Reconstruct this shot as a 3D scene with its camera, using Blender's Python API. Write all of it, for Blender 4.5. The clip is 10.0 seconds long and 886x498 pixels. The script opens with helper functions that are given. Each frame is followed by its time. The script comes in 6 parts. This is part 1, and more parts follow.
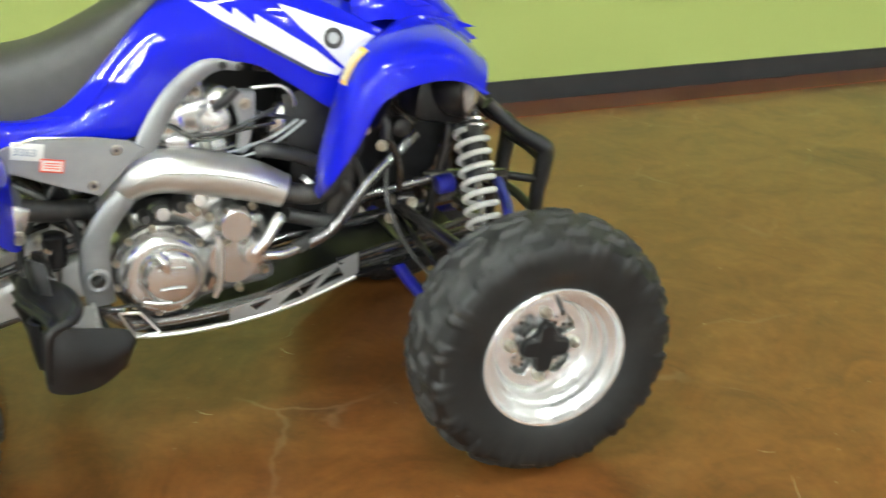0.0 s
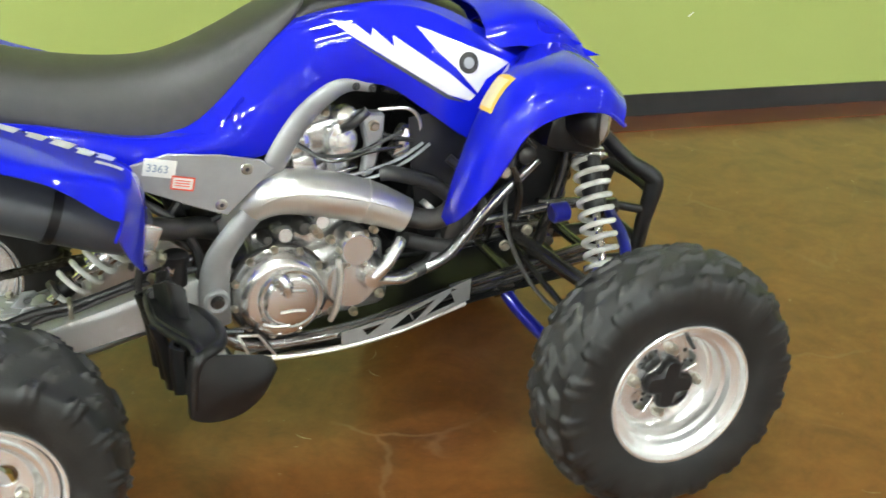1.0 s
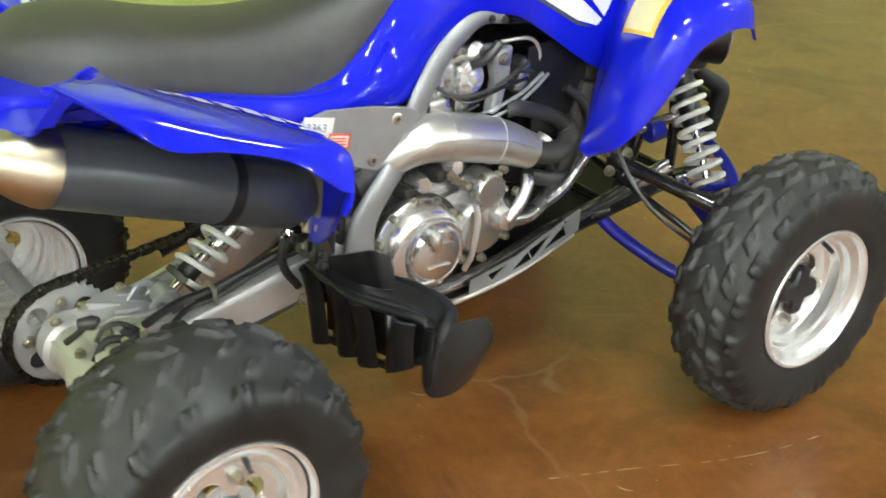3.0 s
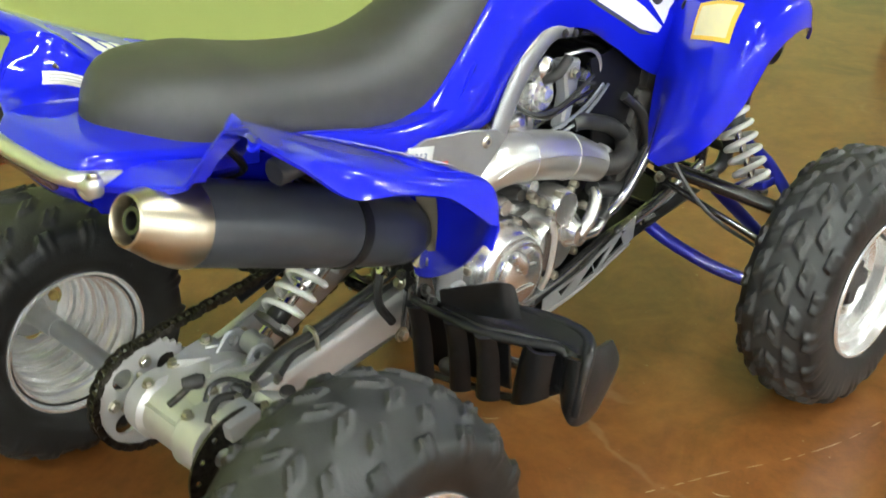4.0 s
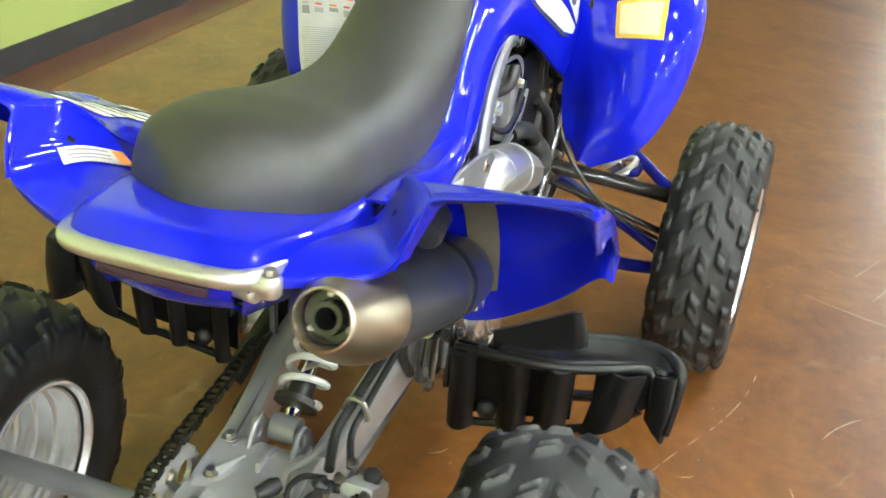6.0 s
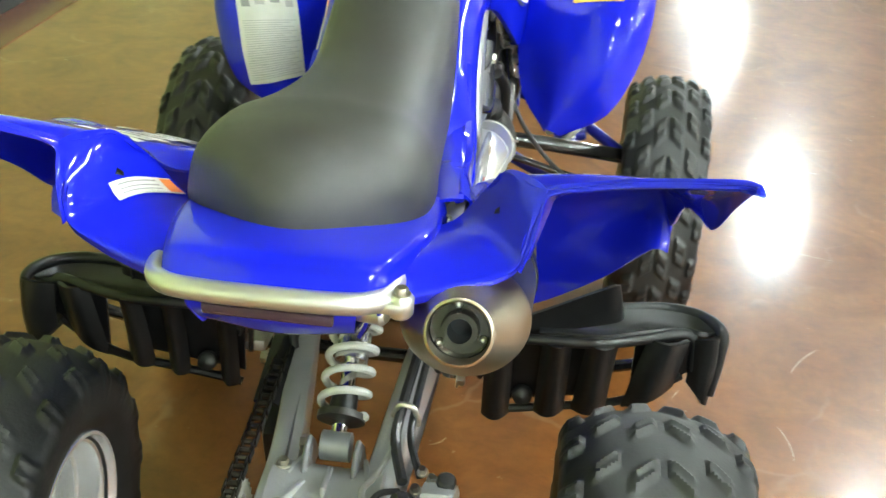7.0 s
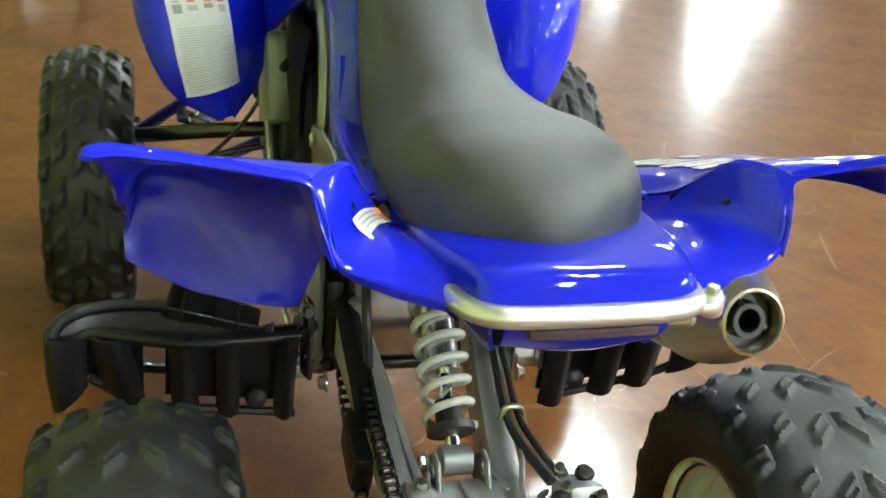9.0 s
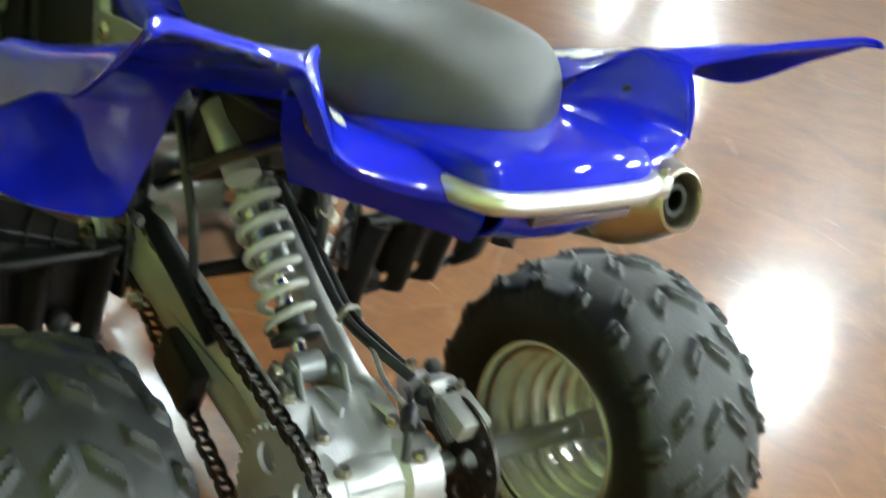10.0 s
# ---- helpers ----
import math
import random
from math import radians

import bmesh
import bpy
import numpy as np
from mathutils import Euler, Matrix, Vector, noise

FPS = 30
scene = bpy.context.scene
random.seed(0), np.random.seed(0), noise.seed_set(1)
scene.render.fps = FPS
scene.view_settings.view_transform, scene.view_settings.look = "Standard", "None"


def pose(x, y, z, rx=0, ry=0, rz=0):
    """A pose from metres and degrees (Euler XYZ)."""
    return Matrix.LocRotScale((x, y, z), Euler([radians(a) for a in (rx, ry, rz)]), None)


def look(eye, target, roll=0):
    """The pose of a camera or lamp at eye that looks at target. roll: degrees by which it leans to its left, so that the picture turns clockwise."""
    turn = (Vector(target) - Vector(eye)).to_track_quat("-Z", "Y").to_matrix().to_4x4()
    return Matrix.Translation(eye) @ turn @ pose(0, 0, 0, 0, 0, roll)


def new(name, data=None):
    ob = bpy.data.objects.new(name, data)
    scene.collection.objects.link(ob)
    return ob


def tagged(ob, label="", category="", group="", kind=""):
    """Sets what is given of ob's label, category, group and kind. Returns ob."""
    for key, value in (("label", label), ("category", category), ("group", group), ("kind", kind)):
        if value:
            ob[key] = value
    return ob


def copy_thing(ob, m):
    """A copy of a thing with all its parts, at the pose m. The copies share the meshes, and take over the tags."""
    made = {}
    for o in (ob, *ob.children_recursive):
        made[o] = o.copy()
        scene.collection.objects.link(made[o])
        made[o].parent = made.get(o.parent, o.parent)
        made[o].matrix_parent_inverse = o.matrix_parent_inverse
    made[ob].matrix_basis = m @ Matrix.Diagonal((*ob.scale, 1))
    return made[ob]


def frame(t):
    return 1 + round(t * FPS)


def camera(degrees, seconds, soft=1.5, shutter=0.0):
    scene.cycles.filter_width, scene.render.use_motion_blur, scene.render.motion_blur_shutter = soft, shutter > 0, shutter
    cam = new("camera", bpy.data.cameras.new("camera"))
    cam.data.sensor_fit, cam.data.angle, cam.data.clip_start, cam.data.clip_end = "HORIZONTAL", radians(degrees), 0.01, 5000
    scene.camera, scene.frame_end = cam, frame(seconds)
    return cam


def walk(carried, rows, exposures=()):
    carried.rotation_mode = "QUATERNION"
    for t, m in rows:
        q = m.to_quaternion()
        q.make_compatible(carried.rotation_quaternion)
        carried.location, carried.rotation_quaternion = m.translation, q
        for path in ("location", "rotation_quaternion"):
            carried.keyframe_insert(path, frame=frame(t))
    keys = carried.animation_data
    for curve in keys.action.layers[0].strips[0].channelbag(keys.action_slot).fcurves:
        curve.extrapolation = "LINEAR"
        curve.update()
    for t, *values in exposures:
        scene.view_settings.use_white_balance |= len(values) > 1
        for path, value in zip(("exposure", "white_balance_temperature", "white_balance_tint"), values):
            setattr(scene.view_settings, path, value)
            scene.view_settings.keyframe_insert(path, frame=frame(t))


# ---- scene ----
from mathutils.bvhtree import BVHTree
cam = camera(40.59, 10.0, shutter=0.5)
PATH = [
    (0, (0.3038, -2.4288, 1.4091), (0.9788, -0.7217, 0.6152), 1.46),
    (0.5, (0.1732, -2.3392, 1.4211), (0.8005, -0.6122, 0.6311), 3.59),
    (1, (-0.0056, -2.2466, 1.4239), (0.7495, -0.5688, 0.6398), 4.49),
    (1.5, (-0.1787, -2.1860, 1.4230), (0.5716, -0.5245, 0.6006), 2.10),
    (2, (-0.3408, -2.0434, 1.3950), (0.5039, -0.4400, 0.5492), 2.67),
    (2.2, (-0.3961, -1.9836, 1.3846), (0.5228, -0.4369, 0.5109), 1.77),
    (3.3, (-0.7630, -1.6184, 1.3755), (0.4535, -0.2931, 0.5017), 4.11),
    (3.5, (-0.8238, -1.5595, 1.3786), (0.4310, -0.2633, 0.5152), 2.44),
    (4, (-0.9238, -1.3772, 1.3677), (0.4091, -0.1711, 0.4911), 3.63),
    (4.5, (-0.9914, -1.1619, 1.3704), (0.4783, -0.0941, 0.5339), 2.19),
    (5, (-1.0699, -0.9729, 1.3575), (0.4749, -0.0703, 0.4637), 4.14),
    (5.2, (-1.1121, -0.8852, 1.3716), (0.5035, -0.0901, 0.5011), 5.68),
    (6.3, (-1.2071, -0.4730, 1.3005), (0.5581, -0.0671, 0.4524), 4.23),
    (6.5, (-1.1994, -0.3959, 1.2989), (0.5643, -0.0281, 0.4305), 1.68),
    (7, (-1.2062, -0.2574, 1.2985), (0.5907, -0.0886, 0.4366), 3.74),
    (7.5, (-1.2446, -0.0949, 1.2972), (0.5519, -0.1254, 0.4187), 3.76),
    (8, (-1.2721, 0.0711, 1.2965), (0.5303, -0.1387, 0.4555), 4.74),
    (8.5, (-1.2045, 0.2421, 1.2778), (0.5714, -0.1069, 0.4268), 4.28),
    (9, (-1.1314, 0.4224, 1.2715), (0.6072, -0.0874, 0.4246), 5.72),
    (9.5, (-1.0559, 0.5957, 1.2473), (0.5688, -0.2338, 0.4274), 7.56),
    (10, (-0.9101, 0.8141, 1.1614), (0.4085, -0.4306, 0.3175), 14.44),
]
EXPOSURES = [(0, -0.12, 6450, 6), (1.2, -0.15, 6450, 6), (3.5, -0.06, 6450, 6), (5.0, 0.08, 6450, 7), (6.5, 0.30, 6350, 3), (7.5, 0.22, 6250, 0), (9, 0.14, 6200, 1), (10, 0.10, 5950, 0)]
walk(cam, [(t, look(eye, target, roll)) for t, eye, target, roll in PATH], EXPOSURES)


# ---------------------------------------------------------------- light
WALL_Y, WALL_SLOPE = 1.886, 0.022
CEIL = 4.5
LAMP_GLOW = 350.0
world = bpy.data.worlds.new("world")
world.use_nodes = True
world.node_tree.nodes["Background"].inputs["Color"].default_value = (0.75, 0.8, 0.9, 1)
world.node_tree.nodes["Background"].inputs["Strength"].default_value = 0.05
scene.world = world


# ---------------------------------------------------------------- materials
def mat(name, colour, rough=0.5, metal=0.0, second=None, scale=30.0, bump=0.0, bump_scale=200.0, coat=0.0, rough_var=0.0, detail=4.0, spec=0.5):
    """A surface of two mixed tones with fine relief."""
    m = bpy.data.materials.new(name)
    m.use_nodes = True
    nt = m.node_tree
    b = nt.nodes["Principled BSDF"]
    b.inputs["Base Color"].default_value = (*colour, 1)
    b.inputs["Roughness"].default_value = rough
    b.inputs["Metallic"].default_value = metal
    b.inputs["Specular IOR Level"].default_value = spec
    b.inputs["Coat Weight"].default_value = coat
    b.inputs["Coat Roughness"].default_value = 0.012
    tc = nt.nodes.new("ShaderNodeTexCoord")
    if second or rough_var:
        n = nt.nodes.new("ShaderNodeTexNoise")
        n.inputs["Scale"].default_value = scale
        n.inputs["Detail"].default_value = detail
        nt.links.new(tc.outputs["Object"], n.inputs["Vector"])
    if second:
        mix = nt.nodes.new("ShaderNodeMix")
        mix.data_type = "RGBA"
        mix.inputs["A"].default_value, mix.inputs["B"].default_value = (*colour, 1), (*second, 1)
        ramp = nt.nodes.new("ShaderNodeMapRange")
        ramp.inputs["From Min"].default_value, ramp.inputs["From Max"].default_value = 0.35, 0.7
        nt.links.new(n.outputs["Fac"], ramp.inputs["Value"])
        nt.links.new(ramp.outputs["Result"], mix.inputs["Factor"])
        nt.links.new(mix.outputs["Result"], b.inputs["Base Color"])
    if rough_var:
        rr = nt.nodes.new("ShaderNodeMapRange")
        rr.inputs["To Min"].default_value, rr.inputs["To Max"].default_value = max(0.02, rough - rough_var), rough + rough_var
        nt.links.new(n.outputs["Fac"], rr.inputs["Value"])
        nt.links.new(rr.outputs["Result"], b.inputs["Roughness"])
    if bump:
        n2 = nt.nodes.new("ShaderNodeTexNoise")
        n2.inputs["Scale"].default_value = bump_scale
        n2.inputs["Detail"].default_value = 3.0
        bp = nt.nodes.new("ShaderNodeBump")
        bp.inputs["Strength"].default_value = bump
        bp.inputs["Distance"].default_value = 0.002
        nt.links.new(tc.outputs["Object"], n2.inputs["Vector"])
        nt.links.new(n2.outputs["Fac"], bp.inputs["Height"])
        nt.links.new(bp.outputs["Normal"], b.inputs["Normal"])
        nt.links.new(bp.outputs["Normal"], b.inputs["Coat Normal"])
    return m


BLUE = mat("blue_plastic", (0.006, 0.011, 0.58), 0.42, second=(0.006, 0.013, 0.52), scale=9, coat=1.0, rough_var=0.05, spec=0.05, bump=0.09, bump_scale=34)
BLUE_METAL = mat("blue_paint", (0.006, 0.010, 0.32), 0.3, 0.2, second=(0.006, 0.010, 0.22), scale=14, coat=0.7)
SEAT = mat("seat_vinyl", (0.030, 0.030, 0.028), 0.45, second=(0.040, 0.039, 0.036), scale=40, bump=0.30, bump_scale=900, rough_var=0.05, spec=0.62)


def rubber(name, r0, r1):
    """Black rubber, clean on the side walls; greyed and dulled by floor dust on the tread, outside the radius r0."""
    m = mat(name, (0.007, 0.0073, 0.0073), 0.46, second=(0.014, 0.0145, 0.0145), scale=16, bump=0.25, bump_scale=240, spec=0.42)
    nt = m.node_tree
    L = nt.links.new
    b = nt.nodes["Principled BSDF"]
    tc = nt.nodes.new("ShaderNodeTexCoord")
    flat = nt.nodes.new("ShaderNodeVectorMath")
    flat.operation = "MULTIPLY"
    flat.inputs[1].default_value = (1, 0, 1)
    L(tc.outputs["Object"], flat.inputs[0])
    far = nt.nodes.new("ShaderNodeVectorMath")
    far.operation = "LENGTH"
    L(flat.outputs["Vector"], far.inputs[0])
    worn = nt.nodes.new("ShaderNodeMapRange")
    worn.inputs["From Min"].default_value, worn.inputs["From Max"].default_value = r0, r1
    L(far.outputs["Value"], worn.inputs["Value"])
    n = nt.nodes.new("ShaderNodeTexNoise")
    n.inputs["Scale"].default_value, n.inputs["Detail"].default_value = 22, 5
    L(tc.outputs["Object"], n.inputs["Vector"])
    patchy = nt.nodes.new("ShaderNodeMapRange")
    patchy.inputs["From Min"].default_value, patchy.inputs["From Max"].default_value, patchy.inputs["To Min"].default_value = 0.3, 0.65, 0.45
    L(n.outputs["Fac"], patchy.inputs["Value"])
    dust = nt.nodes.new("ShaderNodeMath")
    dust.operation = "MULTIPLY"
    L(worn.outputs["Result"], dust.inputs[0])
    L(patchy.outputs["Result"], dust.inputs[1])
    mix = nt.nodes.new("ShaderNodeMix")
    mix.data_type = "RGBA"
    L(dust.outputs["Value"], mix.inputs["Factor"])
    L(b.inputs["Base Color"].links[0].from_socket, mix.inputs["A"])
    mix.inputs["B"].default_value = (0.036, 0.0365, 0.035, 1)
    L(mix.outputs["Result"], b.inputs["Base Color"])
    gloss = nt.nodes.new("ShaderNodeMapRange")
    gloss.inputs["To Min"].default_value, gloss.inputs["To Max"].default_value = 0.44, 0.58
    L(dust.outputs["Value"], gloss.inputs["Value"])
    L(gloss.outputs["Result"], b.inputs["Roughness"])
    return m


FRONT_RUBBER = rubber("front_tyre_rubber", 0.252, 0.268)
REAR_RUBBER = rubber("rear_tyre_rubber", 0.222, 0.240)
BLACK = mat("black_plastic", (0.006, 0.006, 0.0065), 0.36, second=(0.011, 0.011, 0.012), scale=30, bump=0.2, bump_scale=500, spec=0.38)
BLACK_PAINT = mat("black_frame_paint", (0.010, 0.010, 0.010), 0.22, 0.0, second=(0.02, 0.018, 0.016), scale=24, coat=0.6)
ALU = mat("polished_aluminium", (0.92, 0.92, 0.915), 0.22, 0.78, second=(0.84, 0.84, 0.84), scale=10, rough_var=0.1)
CAST = mat("cast_aluminium", (0.74, 0.74, 0.73), 0.25, 0.94, second=(0.66, 0.66, 0.65), scale=14, bump=0.06, bump_scale=420, rough_var=0.03)
SWING = mat("swingarm_aluminium", (0.66, 0.66, 0.66), 0.40, 0.62, second=(0.52, 0.52, 0.52), scale=9, bump=0.3, bump_scale=300, rough_var=0.1)
SPAR = mat("grey_spar_paint", (0.30, 0.305, 0.31), 0.36, 0.5, second=(0.24, 0.245, 0.25), scale=16, rough_var=0.06)
SILVER = mat("silver_paint", (0.36, 0.37, 0.38), 0.36, 0.55, second=(0.31, 0.32, 0.33), scale=18, coat=0.3)
STEEL = mat("stainless_steel", (0.78, 0.78, 0.76), 0.34, 0.88, second=(0.68, 0.67, 0.63), scale=6, bump=0.08, bump_scale=300, rough_var=0.06)
TIP = mat("brushed_steel_tip", (0.62, 0.56, 0.44), 0.33, 1.0, second=(0.54, 0.47, 0.34), scale=12, bump=0.2, bump_scale=600)
CANISTER = mat("grey_canister_coating", (0.085, 0.090, 0.102), 0.30, 0.35, second=(0.065, 0.069, 0.078), scale=10, bump=0.1, bump_scale=300)
CHROME = mat("chrome", (0.85, 0.85, 0.84), 0.10, 1.0, second=(0.7, 0.7, 0.69), scale=20)
ZINC = mat("zinc_bolt", (0.62, 0.60, 0.52), 0.28, 1.0, second=(0.45, 0.42, 0.34), scale=60)
SPRING = mat("white_spring_paint", (0.66, 0.66, 0.63), 0.35, 0.0, second=(0.52, 0.52, 0.49), scale=40, coat=0.3)
CHAIN = mat("oiled_chain_steel", (0.10, 0.09, 0.08), 0.36, 1.0, second=(0.04, 0.035, 0.03), scale=90)
TANK = mat("milky_tank_plastic", (0.36, 0.38, 0.36), 0.35, second=(0.30, 0.32, 0.30), scale=20)
GUN = mat("gunmetal_frame_paint", (0.34, 0.34, 0.345), 0.20, 0.92, second=(0.18, 0.18, 0.185), scale=14, rough_var=0.06, coat=0.4)
DARK = mat("dark_engine_metal", (0.035, 0.035, 0.036), 0.45, 0.6, second=(0.07, 0.065, 0.06), scale=24, bump=0.3, bump_scale=300)
WHITE = mat("white_decal", (0.80, 0.80, 0.80), 0.28, second=(0.74, 0.74, 0.75), scale=20, coat=0.3)
GREY_DECAL = mat("dark_grey_decal", (0.06, 0.07, 0.09), 0.3, coat=0.3)
YELLOW = mat("yellow_sticker", (0.85, 0.55, 0.06), 0.4, second=(0.80, 0.5, 0.08), scale=30)
CREAM = mat("pale_sticker", (0.80, 0.72, 0.40), 0.4, second=(0.75, 0.68, 0.42), scale=50)
PAPER = mat("warning_label", (0.72, 0.72, 0.68), 0.35, second=(0.66, 0.66, 0.62), scale=40, coat=0.3)
INK = mat("printed_ink", (0.05, 0.05, 0.06), 0.5)
INK_SOFT = mat("small_grey_print", (0.30, 0.30, 0.29), 0.5)
PRINT = mat("faint_small_print", (0.46, 0.46, 0.44), 0.5)
STOCK_INK = mat("blue_grey_print", (0.14, 0.20, 0.28), 0.5)
RED = mat("red_print", (0.72, 0.09, 0.05), 0.45)
ORANGE = mat("orange_print", (0.80, 0.25, 0.05), 0.45)
GOLD_PATCH = mat("heat_shield_sticker", (0.30, 0.26, 0.19), 0.4, 0.3, second=(0.22, 0.19, 0.14), scale=20)
LENS = mat("clear_lamp_lens", (0.62, 0.64, 0.64), 0.08, 0.6, second=(0.4, 0.4, 0.4), scale=30, coat=0.8)
TAIL_LENS = mat("tail_lens", (0.05, 0.03, 0.05), 0.12, 0.0, coat=0.8)
HOSE = mat("rubber_hose", (0.018, 0.018, 0.018), 0.4, second=(0.03, 0.03, 0.03), scale=50)
BRASS = mat("tarnished_brass", (0.55, 0.40, 0.14), 0.35, 1.0, second=(0.3, 0.2, 0.08), scale=40)


# ---------------------------------------------------------------- building helpers
def finish(name, bm, material, parent=None, smooth=True, label=""):
    me = bpy.data.meshes.new(name)
    bmesh.ops.recalc_face_normals(bm, faces=bm.faces[:])
    bm.to_mesh(me)
    bm.free()
    me.materials.append(material)
    if smooth:
        me.shade_smooth()
        me.set_sharp_from_angle(angle=radians(38))
    ob = new(name, me)
    if parent is not None:
        ob.parent = parent
    if label:
        tagged(ob, label)
    return ob


def part(name, bm, material, parent, label=""):
    """Links a bmesh as one mesh under a thing or a part."""
    return finish(name, bm, material, parent, True, label)


def spline(pts, n):
    """Points along a smooth curve through pts."""
    p = [Vector(q) for q in pts]
    if len(p) == 2:
        return [p[0].lerp(p[1], i / n) for i in range(n + 1)]
    p = [2 * p[0] - p[1]] + p + [2 * p[-1] - p[-2]]
    out = []
    segs = len(p) - 3
    for i in range(n + 1):
        u = i / n * segs
        k = min(int(u), segs - 1)
        t = u - k
        a, b, c, d = p[k:k + 4]
        out.append(0.5 * (2 * b + (c - a) * t + (2 * a - 5 * b + 4 * c - d) * t * t + (3 * b - a - 3 * c + d) * t ** 3))
    return out


def rings(bm, loops, closed=True, caps=True):
    """Bridges a list of loops of points."""
    vs = [[bm.verts.new(q) for q in loop] for loop in loops]
    n = len(vs[0])
    for a, b in zip(vs, vs[1:]):
        for i in range(n if closed else n - 1):
            j = (i + 1) % n
            bm.faces.new((a[i], a[j], b[j], b[i]))
    if caps and closed:
        bm.faces.new(vs[0][::-1])
        bm.faces.new(vs[-1])
    return vs


def tube(pts, r, n=24, seg=10, bm=None, flat=1.0, smooth=True):
    """A bent round bar; r may be a number or a list of radii at even steps; flat squeezes it sideways."""
    bm = bm or bmesh.new()
    c = spline(pts, n) if smooth else [Vector(q) for q in pts]
    loops = []
    up = Vector((0, 0, 1))
    t0 = (c[1] - c[0]).normalized()
    side = t0.cross(up)
    if side.length < 1e-3:
        side = Vector((0, 1, 0))
    side.normalize()
    for i, q in enumerate(c):
        t = (c[min(i + 1, len(c) - 1)] - c[max(i - 1, 0)]).normalized()
        side = (side - t * side.dot(t)).normalized()
        nor = t.cross(side)
        if isinstance(r, (int, float)):
            rad = r
        else:
            u = i / (len(c) - 1) * (len(r) - 1)
            k = min(int(u), len(r) - 2)
            rad = r[k] + (r[k + 1] - r[k]) * (u - k)
        loops.append([q + side * math.cos(a) * rad * flat + nor * math.sin(a) * rad for a in [2 * math.pi * j / seg for j in range(seg)]])
    rings(bm, loops)
    return bm


def lathe(profile, centre, axis, seg=40, bm=None, closed=False):
    """Turns a profile of (along, radius) about an axis through centre."""
    bm = bm or bmesh.new()
    axis = Vector(axis).normalized()
    e1 = axis.orthogonal().normalized()
    e2 = axis.cross(e1)
    centre = Vector(centre)
    loops = [[centre + axis * s + (e1 * math.cos(a) + e2 * math.sin(a)) * r for a in [2 * math.pi * j / seg for j in range(seg)]] for s, r in profile]
    if closed:
        loops.append(loops[0])
    vs = rings(bm, loops, caps=not closed)
    if closed:
        bmesh.ops.remove_doubles(bm, verts=bm.verts[:], dist=1e-6)
    return bm


def block(size, m, bevel=0.004, bm=None, segments=2):
    """A box with rounded edges at the pose m."""
    own = bmesh.new()
    bmesh.ops.create_cube(own, size=1.0)
    bmesh.ops.scale(own, vec=size, verts=own.verts[:])
    if bevel:
        bmesh.ops.bevel(own, geom=own.edges[:], offset=min(bevel, 0.45 * min(size)), segments=segments, affect="EDGES", profile=0.5)
    bmesh.ops.transform(own, matrix=m, verts=own.verts[:])
    if bm is None:
        return own
    join(bm, own)
    return bm


def join(bm, other):
    me = bpy.data.meshes.new("joined")
    other.to_mesh(me)
    other.free()
    bm.from_mesh(me)
    bpy.data.meshes.remove(me)
    return bm


def plate(outline, depth, m, bevel=0.002, bm=None, holes=()):
    """A flat plate: an outline in its own x and y, pulled to a depth along z, with round holes (x, y, r) or cornered ones ((x, y), ...)."""
    own = bmesh.new()
    lo = [own.verts.new((x, y, 0)) for x, y in outline]
    edges = [own.edges.new((lo[i], lo[(i + 1) % len(lo)])) for i in range(len(lo))]
    for hole in holes:
        if isinstance(hole[0], tuple):
            ring = [own.verts.new((x, y, 0)) for x, y in hole]
        else:
            hx, hy, hr = hole
            ring = [own.verts.new((hx + hr * math.cos(a), hy + hr * math.sin(a), 0)) for a in [2 * math.pi * k / 12 for k in range(12)]]
        edges += [own.edges.new((ring[i], ring[(i + 1) % len(ring)])) for i in range(len(ring))]
    bmesh.ops.triangle_fill(own, use_beauty=True, use_dissolve=True, edges=edges)
    geo = bmesh.ops.extrude_face_region(own, geom=own.faces[:])
    bmesh.ops.translate(own, vec=(0, 0, depth), verts=[g for g in geo["geom"] if isinstance(g, bmesh.types.BMVert)])
    bmesh.ops.recalc_face_normals(own, faces=own.faces[:])
    if bevel:
        sharp = [e for e in own.edges if len(e.link_faces) == 2 and e.calc_face_angle(0) > 1.0]
        bmesh.ops.bevel(own, geom=sharp, offset=bevel, segments=1, affect="EDGES")
    bmesh.ops.transform(own, matrix=m, verts=own.verts[:])
    if bm is None:
        return own
    return join(bm, own)


def patch(rows, nu=24, nv=16):
    """A smooth grid of points through a small grid of control points."""
    across = [spline(r, nv) for r in rows]
    cols = [spline([a[j] for a in across], nu) for j in range(nv + 1)]
    return [[cols[j][i] for j in range(nv + 1)] for i in range(nu + 1)]


def outward(grid, inside):
    """The grid, turned so that its normals point away from a place inside."""
    total = 0.0
    for a in range(0, len(grid) - 1, 3):
        for b in range(0, len(grid[0]) - 1, 3):
            n = (grid[a + 1][b] - grid[a][b]).cross(grid[a][b + 1] - grid[a][b])
            total += n.dot(grid[a][b] - Vector(inside))
    return [row[::-1] for row in grid] if total < 0 else grid


